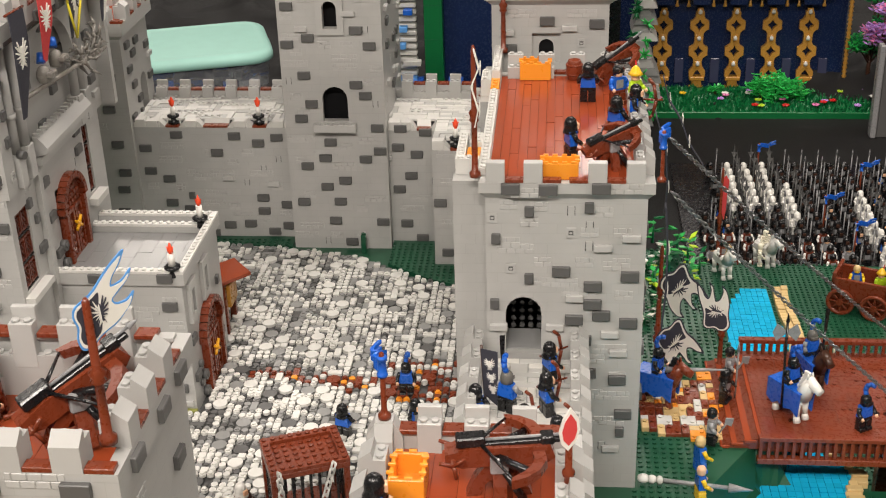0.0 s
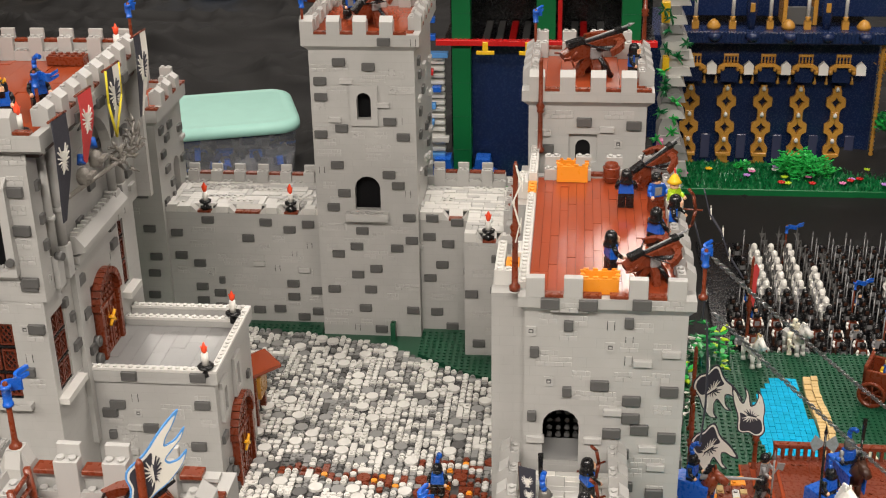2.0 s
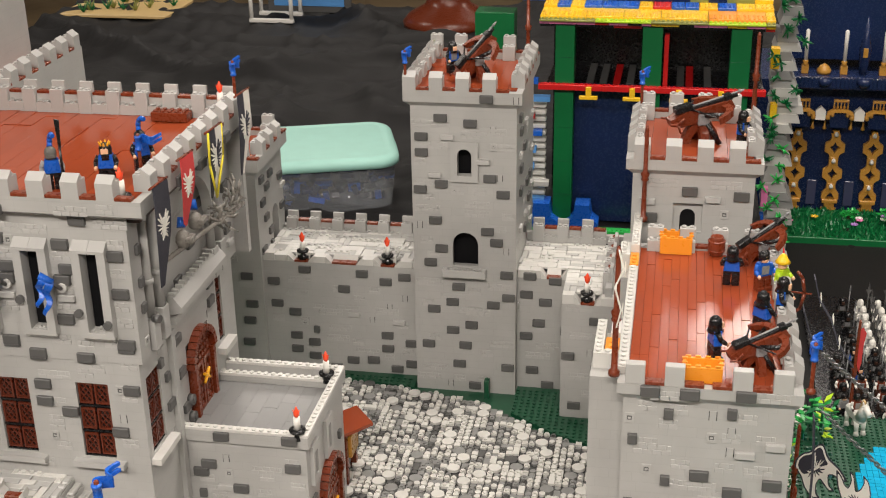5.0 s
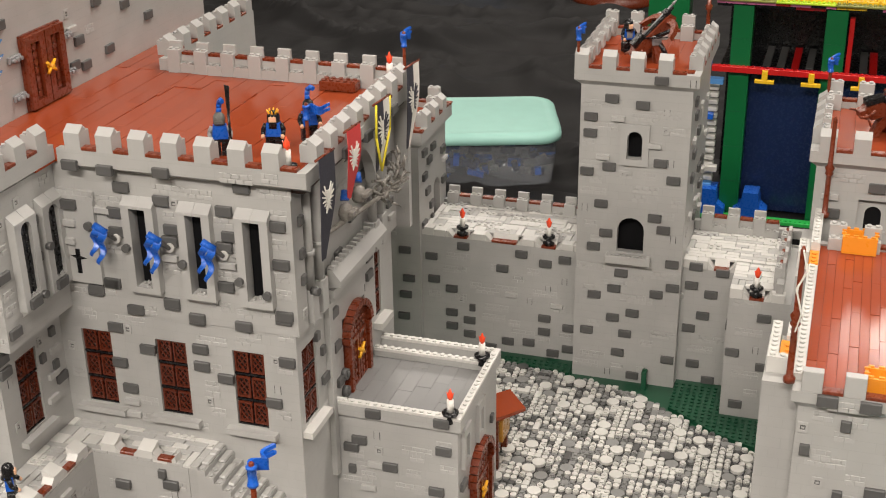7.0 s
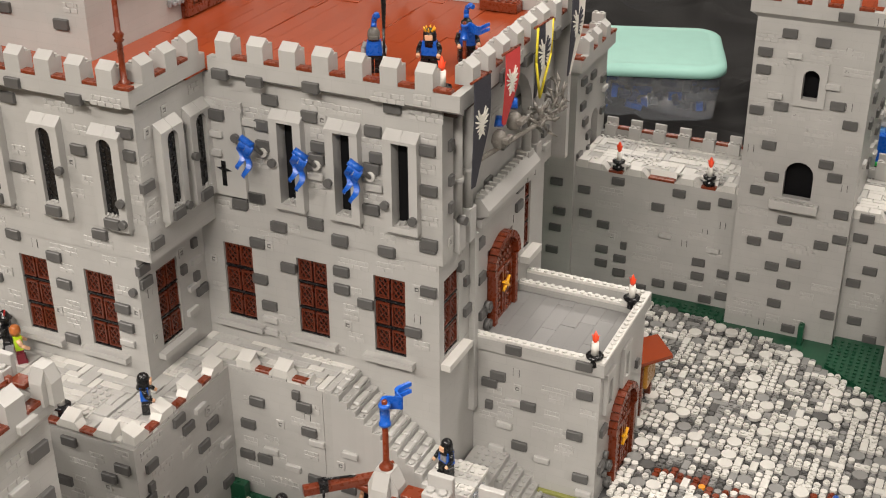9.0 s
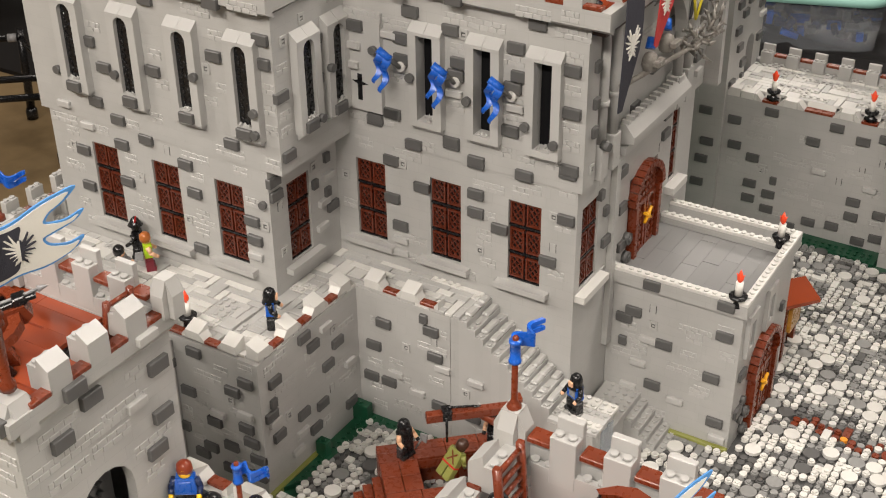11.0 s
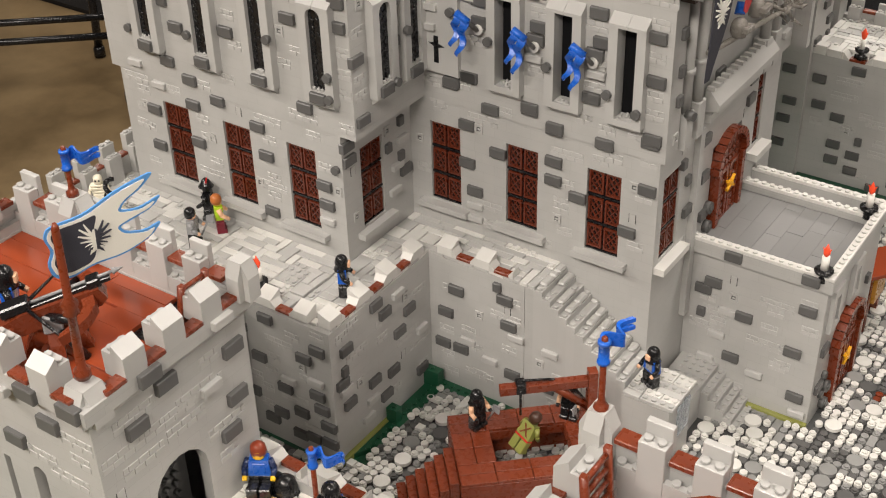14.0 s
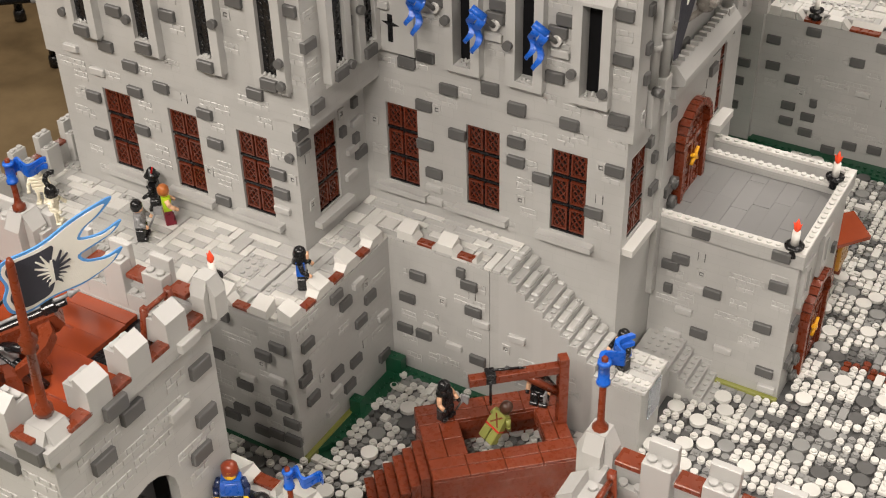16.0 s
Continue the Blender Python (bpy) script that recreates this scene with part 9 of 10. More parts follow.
# the army: ranks on a black base
bm = bmesh.new()
cbox(bm, 108, 176, 99, 161, -27.0, -26.4, 0.1)
tagged(new("army_base", mesh_of("army_base", bm, BLACK)), "black base plate under the toy army", "base plate")
for r in range(13):
    for c in range(15):
        x, y = 112.5 + c * 3.8 + rnd.uniform(-0.25, 0.25), 102.2 + r * 3.95 + rnd.uniform(-0.25, 0.25)
        if rnd.random() < 0.03 or (r >= 6 and c == 0) or (r >= 8 and c == 1 and r % 2):
            continue
        if (r >= 7 and 2 <= c <= 4) or (5 <= r <= 9 and c == 5) or (3 <= r <= 8 and c == 9):
            kind = "pale"
        elif r >= 4:
            kind = "soldier" if rnd.random() < 0.94 else "guard"
        elif c < 8:
            kind = rnd.choice(("raider", "raider", "soldier", "soldier", "grey"))
        else:
            kind = rnd.choice(("guard", "raider", "soldier", "guard", "pale"))
        figure(kind, x, y, -26.4, rnd.uniform(-8, 8) + 10, "toy army", on="drawn up in ranks")
        if kind == "pale":
            sp = new("toy_spear", FIGS["spear"]) if "spear" in FIGS else None
            if sp is None:
                bm = bmesh.new()
                tube(bm, (0, 0, 0), (0, 0, 8.0), 0.14, 0.14, 6)
                sheet(bm, (0, 0, 7.4), (1, 0, 0), (0, 0, 1), [(-0.15, -0.6), (0.15, -0.6), (0.7, 0.6), (0.25, 0.5), (0, 2.4), (-0.25, 0.5), (-0.7, 0.6)], -0.1, 0.1)
                FIGS["spear"] = mesh_of("toy_spear", bm, DARK)
                sp = new("toy_spear", FIGS["spear"])
            sp.matrix_world = pose((x + 1.3) * U, (y - 1.0) * U, -26.4 * U)
            tagged(sp, "dark grey forked toy spear held upright", "spear", "spears of the army")
for x, y, z in ((127, 150, -18), (137, 122, -18.5), (141, 110, -19), (148, 140, -18.5)):
    pole_flag(x, y, -26.4, z + 27.4, 0.95, 0.3, "blue wavy pennant on a brown pole above the ranks", 4.4)
horse(112.4, 92, -21.0, 20, WHITE, None, TAN, "white toy horse before the army")
rider("raider", 112.4, 92, -18.6, 20)
horse(121, 97.4, -21.2, 30, PALE, None, WHITE, "pale toy horse before the army")
rider("skeleton", 121, 97.4, -18.8, 30)
staff(112.0, 96.5, -21.0, 20, "brown pole with red banner before the army", "banner poles")
ban = thing("banner", 112.3, 96.4, -8, "narrow red and black banner on a pole", "banner", "ragged banners")
bm = bmesh.new()
sheet(bm, (112.2, 96.3, -12), (1, 0.1, 0), (0, 0, 1), [(0, 2), (0.5, 0.4), (0.8, 2.4), (0.8, 6), (1.1, 8.4), (0.4, 9.6), (0, 9)], -0.06, 0.06)
part("cloth", bm, FLAGRED, ban)

# growth by the foot of the tower
for k in range(9):
    x, y = 93.6 + 1.5 * (k % 4) + rnd.uniform(-0.6, 0.6), 36.0 + 3.4 * k
    z = max(land(math.floor(x), y), land(math.ceil(x), y))
    t = thing("plant", x, y, z, "low plastic plant with clear and white leaves", "plant", "toy plants")
    bm = bmesh.new()
    tube(bm, (x, y, z), (x, y, z + 1.2), 0.25, 0.2, 6)
    for i in range(16):
        a, r = rnd.uniform(0, math.tau), rnd.uniform(0.9, 1.9)
        p, d, s = Vector((x, y, z + rnd.uniform(0.5, 1.5))), Vector((math.cos(a), math.sin(a), rnd.uniform(-0.1, 0.4))), Vector((-math.sin(a), math.cos(a), 0))
        sheet(bm, p, d, s, [(0.1, 0.0), (r * 0.5, -0.35), (r, 0.0), (r * 0.5, 0.35)], -0.06, 0.06, 1 + i % 2)
    part("leaves", bm, (LEAFG, WHITE, LEAFG), t)
for k, (x, y, z, n) in enumerate(((98.6, 53, -0.8, 14), (96, 47, -0.8, 10), (100.5, 60, -0.8, 12), (103, 66, -6, 12), (97, 66, -2, 10), (105, 78, -16, 12), (108, 90, -20, 10))):
    t = thing("plant", x, y, z, "small green and yellow-green plastic plant", "plant", "toy plants")
    bm = bmesh.new()
    tube(bm, (x, y, z), (x, y, z + 3.2), 0.3, 0.2, 7)
    st = part("stem", bm, LEAFG, t)
    bm = bmesh.new()
    for i in range(n):
        a, zz = rnd.uniform(0, math.tau), z + rnd.uniform(0.8, 4.6)
        r = rnd.uniform(1.2, 2.4)
        p = Vector((x, y, zz))
        d = Vector((math.cos(a), math.sin(a), rnd.uniform(-0.2, 0.5)))
        s = Vector((-math.sin(a), math.cos(a), 0))
        q = [p, p + d * r * 0.5 + s * 0.45, p + d * r, p + d * r * 0.5 - s * 0.45]
        up = Vector((0, 0, 0.14))
        a0, a1 = [bm.verts.new(v * U) for v in q], [bm.verts.new((v + up) * U) for v in q]
        for i2 in range(4):
            bm.faces.new((a0[i2], a0[(i2 + 1) % 4], a1[(i2 + 1) % 4], a1[i2])).material_index = i % 2
        bm.faces.new(a1).material_index = i % 2
        bm.faces.new(a0[::-1]).material_index = i % 2
    part("leaves", bm, (BRIGHT, LIME if k % 2 else LEAFG), t)

# ---- the display behind ----
def wrinkled(name, x0, x1, y0, y1, z, amp, step, label, seed, skirt=0.0):
    """A cloth lying in soft folds and creases."""
    nx, ny = int((x1 - x0) / step), int((y1 - y0) / step)
    vs, fs = [], []
    for i in range(nx + 1):
        for j in range(ny + 1):
            x, y = x0 + (x1 - x0) * i / nx, y0 + (y1 - y0) * j / ny
            v = noise.noise(Vector((x * 0.012 + seed, y * 0.05, 0)))
            w = noise.noise(Vector((x * 0.06, y * 0.02 + seed, 4)))
            q = noise.noise(Vector((x * 0.016 + y * 0.01, y * 0.014 - x * 0.006, seed)))
            ridge = (1 - abs(v)) ** 8 * 1.8 + (1 - abs(w)) ** 10 * 1.0 + (1 - min(1, abs(q) * 3.0)) ** 2 * 3.0
            lift = min(1.0, max(0.0, (y - y0 - 6) / 40.0))
            vs.append((x * U, y * U, (z + 2.0 * lift * lift * (3 - 2 * lift) + amp * (0.5 * v + ridge) * lift) * U))
    for i in range(nx):
        for j in range(ny):
            a = i * (ny + 1) + j
            fs.append((a, a + ny + 1, a + ny + 2, a + 1))
    me = bpy.data.meshes.new(name)
    me.from_pydata(vs, [], fs)
    for p in me.polygons:
        p.use_smooth = True
    me.materials.append(BLACKCLOTH)
    return tagged(new(name, me), label, "cloth", "", "structure")


slab("table_back", -1.60, 2.75, 1.66, 3.62, -0.262, -0.226, BLACKCLOTH, "second display table under black cloth", "table")
wrinkled("table_cloth", -198, 342, 161, 450, -30.6, 2.0, 3.0, "black cloth lying in soft folds over the tables", 3.7)

tub = thing("storage_tub", -14, 214, -27, "clear plastic storage tub with mint green lid", "storage tub")
def rounded(bm, x0, x1, y0, y1, z0, z1, r, taper=0.0, mi=0, n=5):
    """A box with rounded upright corners, drawn in at the foot."""
    ring = []
    for z, k in ((z0, taper), (z1, 0.0)):
        pts = []
        for cx, cy, a0 in ((x1 - r, y1 - r, 0), (x0 + r, y1 - r, 90), (x0 + r, y0 + r, 180), (x1 - r, y0 + r, 270)):
            for i in range(n + 1):
                a = radians(a0 + 90 * i / n)
                px, py = cx + r * math.cos(a), cy + r * math.sin(a)
                mx, my = (x0 + x1) / 2, (y0 + y1) / 2
                pts.append(bm.verts.new(Vector((px + (mx - px) * k, py + (my - py) * k, z)) * U))
        ring.append(pts)
    k = len(ring[0])
    for i in range(k):
        f = bm.faces.new((ring[0][i], ring[0][(i + 1) % k], ring[1][(i + 1) % k], ring[1][i]))
        f.material_index, f.smooth = mi, False
    bm.faces.new(ring[0][::-1]).material_index = mi
    bm.faces.new(ring[1]).material_index = mi


TUBM = Matrix.Translation(Vector((4.0, 202, 0)) * U) @ Matrix.Rotation(radians(18), 4, "Z") @ Matrix.Translation(Vector((-4.0, -202, 0)) * U)
bm = bmesh.new()
rounded(bm, -33.4, 3.8, 202.0, 235.0, -26.8, -14.3, 6, 0.07, 0, 8)
bm.transform(TUBM)
body = part("body", bm, CLEAR, tub, "cloudy clear body")
def lid_rings(x0, x1, y0, y1, r, rings, n=8):
    """A lid with a soft rolled edge: rounded outlines stacked at (height, inset)."""
    bm = bmesh.new()
    loops = []
    for z, k in rings:
        pts = []
        for cx, cy, a0 in ((x1 - r, y1 - r, 0), (x0 + r, y1 - r, 90), (x0 + r, y0 + r, 180), (x1 - r, y0 + r, 270)):
            for i in range(n + 1):
                a = radians(a0 + 90 * i / n)
                pts.append(bm.verts.new(Vector((cx + (r - k) * math.cos(a), cy + (r - k) * math.sin(a), z)) * U))
        loops.append(pts)
    m = len(loops[0])
    for lo, hi in zip(loops, loops[1:]):
        for i in range(m):
            bm.faces.new((lo[i], lo[(i + 1) % m], hi[(i + 1) % m], hi[i])).smooth = True
    bm.faces.new(loops[0][::-1])
    bm.faces.new(loops[-1]).smooth = True
    bm.transform(TUBM)
    return bm


lid = part("lid", lid_rings(-34.4, 4.8, 201.0, 236.0, 7.0, ((-14.4, 0.5), (-14.2, 0.0), (-12.9, 0.0), (-12.2, 0.25), (-11.7, 0.8), (-11.4, 1.6), (-11.3, 2.6), (-11.5, 3.2), (-11.45, 3.8))), MINT, tub, "mint green lid")
for s in (-35.0, 3.0):
    bm = bmesh.new()
    cbox(bm, s, s + 2.0, 211, 221, -16.0, -12.8, 0.4)
    bm.transform(TUBM)
    part("clasp", bm, MINT, lid)
bm = bmesh.new()
for i in range(70):
    x, y, z = rnd.uniform(-30, 0), rnd.uniform(205, 226), rnd.uniform(-25, -18)
    s = rnd.uniform(0.8, 2.4)
    cbox(bm, -s, s, -1, 1, -0.8, 0.8, 0.1, rnd.choice((1, 0, 1, 2)), Matrix.Translation(Vector((x, y, z)) * U) @ Matrix.Rotation(rnd.uniform(0, 6), 4, rnd.choice("XYZ")))
bm.transform(TUBM)
part("contents", bm, (SILVER, NAVY, BLUE), tub, "loose grey and blue pieces")

# tall open frame with green columns
fr = thing("column_frame", 71, 158, -27, "toy structure of green columns, red beams and dark panels", "toy structure")
bm = bmesh.new()
cbox(bm, 44, 98, 150, 190, -27, -10, 0.3)
part("riser", bm, BLACKCLOTH, fr, "black cloth riser")
for x0, x1 in ((50.5, 54.7), (69.3, 73.6), (88, 92.3)):
    bm = bmesh.new()
    cbox(bm, x0, x1, 155, 159, -9.5, 37.2, 0.1)
    part("column", bm, LEAFG, fr, "green column")
    bm = bmesh.new()
    for i in range(6):
        z = -10 + i * 8.0
        cbox(bm, x0 - 0.05, x1 + 0.05, 154.95, 159.05, z, z + 0.06, 0.01)
    part("joint", bm, GREEN, fr)
bm = bmesh.new()
cbox(bm, 54.7, 69.3, 158.5, 160, -9.5, 23, 0.1)
cbox(bm, 73.6, 88, 158.5, 160, -9.5, 23, 0.1)
part("panel", bm, NAVY, fr, "dark blue back panel")
bm = bmesh.new()
cbox(bm, 48, 96, 178, 180, -9.5, 36.8, 0.1)
cbox(bm, 48, 96, 160.2, 178, 21.5, 22.3, 0.05)
part("inner_back", bm, BLACK, fr, "black inner back")
bm = bmesh.new()
for x, y0, y1 in ((57, 160, 177), (60, 158, 177), (63, 158, 177), (66, 161, 177), (77, 160, 177), (79, 158, 177), (83, 160, 177)):
    cbox(bm, x, x + 1.6, y0, y1, 22.4, 23.0, 0.05, 0 if x in (63, 79) else 1)
cbox(bm, 74.0, 75.0, 156, 158, 22.4, 35.4, 0.05, 0)
part("cross_bar", bm, (RED, DARK), fr, "red and grey cross bars")
bm = bmesh.new()
cbox(bm, 47, 96, 153.6, 155.2, 23.0, 24.2, 0.05)
beam = part("beam", bm, RED, fr, "red beam with yellow pegs")
for x in (57.5, 67, 77, 86):
    bm = bmesh.new()
    cbox(bm, x, x + 1.2, 153.0, 154.2, 21.4, 24.0, 0.05)
    cbox(bm, x - 1.4, x + 2.6, 152.9, 154.0, 21.2, 21.9, 0.05)
    part("peg", bm, YELLOW, beam)
bm = bmesh.new()
for x in range(48, 96):
    stud(bm, x + 0.5, 154.4, 24.2, 7)
part("beam_studs", bm, RED, beam)
# black plates in the two lowest layers paint the shadow gap under the edge
for z0, z1, y0, mats, sizes in ((36.8, 37.6, 155.2, (BLACK, BLACK, BLACK, RED, BLACK), (4, 6, 8)), (37.6, 38.3, 154.2, (PINK, YELLOW, BLACK, BLACK, RED, PINK, YELLOW), (2, 3, 4)),
                                (38.3, 38.7, 153.4, (OLIVE, LIME, OLIVE), (8, 12)), (38.7, 39.3, 155.0, (YELLOW, YELLOW, ORANGE, YELLOW), (6, 8, 10)), (39.3, 39.9, 163.0, (YELLOW, BLUE, RED, YELLOW), (3, 4, 8)), (39.9, 40.8, 168.0, (BLUE, NAVY, OLIVE, YELLOW), (4, 6))):
    x = 47.0
    while x < 96.5:
        w = min(rnd.choice(sizes), 97 - x)
        bm = bmesh.new()
        cbox(bm, x + 0.05, x + w - 0.05, y0, 178, z0, z1, 0.06)
        for sx in range(int(w)):
            for yy in range(4):
                stud(bm, x + sx + 0.5, y0 + 0.6 + yy, z1, 7)
        part("layer_plate", bm, rnd.choice(mats), fr)
        x += w
for i in range(9):
    x = 60 + i * 3.6 + rnd.uniform(-1, 1)
    bm = bmesh.new()
    cbox(bm, x, x + 1.9, 170, 172, 39.6, 42 + rnd.uniform(0, 5), 0.08)
    part("upright_brick", bm, rnd.choice((LILAC, BLUE, OLIVE, NAVY, YELLOW, LIME)), fr)
for x0, x1 in ((46.0, 50.4), (55.4, 59.5), (84, 87.8)):
    bm = bmesh.new()
    prism(bm, FLAT, [(x0 - 1.6, -10), (x1 + 1.6, -10), (x1 + 1.6, -7.8), (x1, -6.6), (x1 - 0.4, -3.4), (x0 + 0.4, -3.4), (x0, -6.6), (x0 - 1.6, -7.8)], 152.0, 157)
    part("foot", bm, BLUE, fr, "bright blue curved foot")
bm = bmesh.new()
cbox(bm, 44, 97, 151.6, 154, -10, -9.2, 0.06)
for x in range(44, 97):
    stud(bm, x + 0.5, 152.4, -9.2, 7)
part("green_edge", bm, BRIGHT, fr)
bm = bmesh.new()
for i in range(16):
    cbox(bm, 43.4, 48.6, 156, 158, -6 + i * 1.6, -5 + i * 1.6, 0.2)
part("ridged_panel", bm, PALE, fr, "pale grey ridged panel")
for i in range(10):
    bm = bmesh.new()
    x, z = 43.0 + rnd.uniform(0, 3), -8 + i * 4.0
    cbox(bm, x, x + rnd.choice((2, 3, 4)), 154.0, 156, z, z + 1.2, 0.06)
    part("loose_brick", bm, rnd.choice((RED, BLUE, PALE, BRIGHT, FLAGBLUE)), fr)
for x, z, m in ((31, 34, LEAFG), (38, 40, BLUE), (33, 41, RED)):
    bm = bmesh.new()
    cbox(bm, x, x + 9, 166, 172, z - (50 if m is LEAFG else 0), z + 3, 0.08)
    part("side_block", bm, m, fr)

# pale rock with creepers
rk = thing("rock_face", 100, 190, -27, "pale grey slab rock face with green creepers", "rock face")
for i in range(34):
    z = -26 + i * 2.2
    k = 0.5 + 0.5 * math.sin(i * 0.5)
    x0, x1 = 100.0 + rnd.uniform(-1, 1), 104.6 + rnd.uniform(-1.4, 1.6) + 1.5 * k
    bm = bmesh.new()
    prism(bm, FLAT, [(x0, z), (x1, z), (x1 - rnd.uniform(0, 1.4), z + 2.2), (x0 + rnd.uniform(0, 1), z + 2.2)], 186 + rnd.uniform(-1.2, 1.2), 196)
    part("rock", bm, rnd.choice((GREY, PALE, GREY, MIDG)), rk)
for x, z, w, h, m in ((98.6, 21, 2.0, 5, YELLOW), (99.4, 9, 1.6, 3.4, YELLOW), (99, -14, 1.6, 5, PINK), (97, -24, 3, 8, BLUE)):
    bm = bmesh.new()
    cbox(bm, x, x + w, 184.0, 186.2, z, z + h, 0.08)
    part("inset_brick", bm, m, rk)
for i in range(26):
    x, z, y = 101.5 + rnd.uniform(-3, 4.5), -22 + i * 2.6 + rnd.uniform(-1, 1), 184.4
    bm = bmesh.new()
    for j in range(9):
        a = rnd.uniform(0, math.tau)
        d = Vector((math.cos(a), rnd.uniform(-0.8, 0), math.sin(a)))
        tube(bm, (x, y, z), tuple(Vector((x, y, z)) + d * rnd.uniform(1.0, 2.2)), 0.34, 0.14, 5)
    part("creeper", bm, rnd.choice((BRIGHT, LEAFG)), rk)

# dark blue palace wall with gold columns
pal = thing("palace", 133, 218, -27, "dark blue toy palace with gold lattice columns", "toy palace")
bm = bmesh.new()
cbox(bm, 94, 158, 216, 250, -26, 9.2, 0.1)
part("wall", bm, NAVY, pal)
for i in range(22):
    bm = bmesh.new()
    box(bm, 94, 158, 215.94, 216.0, -25.5 + i * 1.6, -23.95 + i * 1.6)
    part("course", bm, NAVY, pal)
bm = bmesh.new()
cbox(bm, 105, 160, 209.5, 217, 9.2, 12.2, 0.15)
for i in range(54):
    cbox(bm, 105.2 + i, 105.9 + i, 209.2, 210, 9.6, 12.5, 0.06)
part("ledge", bm, NAVY, pal)
bm = bmesh.new()
cbox(bm, 107, 162, 228, 252, 12.2, 40, 0.1)
part("upper_wall", bm, NAVY, pal)
for i in range(5):
    x = 109.4 + i * 9.65
    # column of joined gold lozenges
    bm = bmesh.new()
    cbox(bm, x - 1.3, x + 1.3, 213.8, 216, -26.8, -23.3, 0.08)
    col = part("column", bm, GOLD, pal, "pearl gold lattice column")
    for z in (-26.3, -23.3, -1.8):
        bm = bmesh.new()
        cbox(bm, x - 2.0, x + 2.0, 213.4, 216.1, z, z + 1.0, 0.08)
        part("collar", bm, GOLD, col)
    for zc in (-15.2, -7.9):
        for sx in (-1, 1):
            bm = bmesh.new()
            half = [(1.15, -3.65), (1.15, -2.6), (1.3, -2.0), (1.7, -1.55), (2.5, -1.1), (2.5, 1.1), (1.7, 1.55), (1.3, 2.0), (1.15, 2.6), (1.15, 3.65), (0.02, 3.65), (0.02, 1.55), (0.42, 0.72), (1.35, 0.0), (0.42, -0.72), (0.02, -1.55), (0.02, -3.65)]
            prism(bm, FLAT, [(x + sx * u, zc + v) for u, v in half], 214.0, 215.4)
            bmesh.ops.recalc_face_normals(bm, faces=bm.faces[:])
            part("link", bm, GOLD, col)
    for z in (-18.9, -11.5, -4.2):
        bm = bmesh.new()
        cbox(bm, x - 0.8, x + 0.8, 213.8, 215.3, z - 0.9, z + 1.0, 0.1)
        part("joint", bm, GOLD, col)
    for sx in (-1, 1):
        bm = bmesh.new()
        half = [(0.02, -18.85), (1.2, -18.85), (1.3, -19.6), (2.2, -20.8), (2.2, -22.3), (1.3, -22.3), (0.5, -20.9), (0.02, -20.4)]
        prism(bm, FLAT, [(x + sx * u, v) for u, v in half], 214.0, 215.4)
        bmesh.ops.recalc_face_normals(bm, faces=bm.faces[:])
        part("link", bm, GOLD, col)
    for z in (-18.6, -11.4, -4.1):
        bm = bmesh.new()
        lathe(bm, (x, 213.9, z - 0.6), [(0.55, 0), (0.6, 0.5), (0.45, 1.0), (0.12, 1.3)], 8)
        part("inset", bm, PALE, col, "pale rounded inset")
    # bracket balcony above: a short rail on posts, stepped arms to both sides, drops at their ends
    bm = bmesh.new()
    cbox(bm, x - 1.9, x + 1.9, 210.4, 211.4, 5.6, 6.2, 0.06)
    for j in range(5):
        lathe(bm, (x - 1.7 + j * 0.85, 210.9, 3.6), [(0.16, 0), (0.3, 0.6), (0.16, 1.2), (0.24, 2.0)], 7)
    arm = [(-1.9, 2.9), (1.9, 2.9), (3.3, 2.0), (3.3, 1.3), (2.6, 1.3), (1.6, 2.1), (-1.6, 2.1), (-2.6, 1.3), (-3.3, 1.3), (-3.3, 2.0)]
    prism(bm, FLAT, [(x + u, v + 0.75) for u, v in arm], 210.3, 211.5)
    for sx in (-1, 1):
        lathe(bm, (x + sx * 3.0, 210.9, 0.7), [(0.3, 0), (0.62, 0.3), (0.62, 1.0), (0.4, 1.4)], 8)
        lathe(bm, (x + sx * 1.9, 210.9, 1.5), [(0.25, 0), (0.5, 0.3), (0.45, 1.2)], 8)
        lathe(bm, (x + sx * 3.3, 213.6, -2.6), [(0.55, 0), (0.5, 0.5), (0.28, 1.0), (0.3, 2.2)], 8)
    bmesh.ops.recalc_face_normals(bm, faces=bm.faces[:])
    part("balcony", bm, GOLD, pal, "gold balustrade bracket")
    bm = bmesh.new()
    prism(bm, FLAT, [(x - 2.2, -1.6), (x + 2.2, -1.6), (x + 2.6, 2.2), (x - 2.6, 2.2)], 211.6, 216)
    part("corbel", bm, NAVY, pal)
    bm = bmesh.new()
    xx = x + 4.8
    prism(bm, FLAT, [(xx - 1.25, 0.6), (xx + 1.25, 0.6), (xx + 1.25, 3.0), (xx, 4.2), (xx - 1.25, 3.0)], 210.8, 212.2)
    part("white_stone", bm, WHITE, pal, "white pointed stone")
    bm = bmesh.new()
    cbox(bm, xx - 1.2, xx + 1.2, 215.2, 216, -24.5, -17.6, 0.08)
    part("tile", bm, plastic("slate_blue_tile", (0.05, 0.055, 0.11), 0.15) if i == 0 else bpy.data.materials["slate_blue_tile"], pal, "glossy slate blue tile")
    bm = bmesh.new()
    lathe(bm, (xx, 209.6, 10.0), [(1.2, 0), (1.9, 0.8), (1.9, 1.6), (1.2, 2.4)], 6)
    part("finial_base", bm, NAVY, pal)
    # candles and pieces on the terrace
    bm = bmesh.new()
    cbox(bm, x - 0.9, x + 0.9, 213, 214.6, 12.2, 14.4, 0.1)
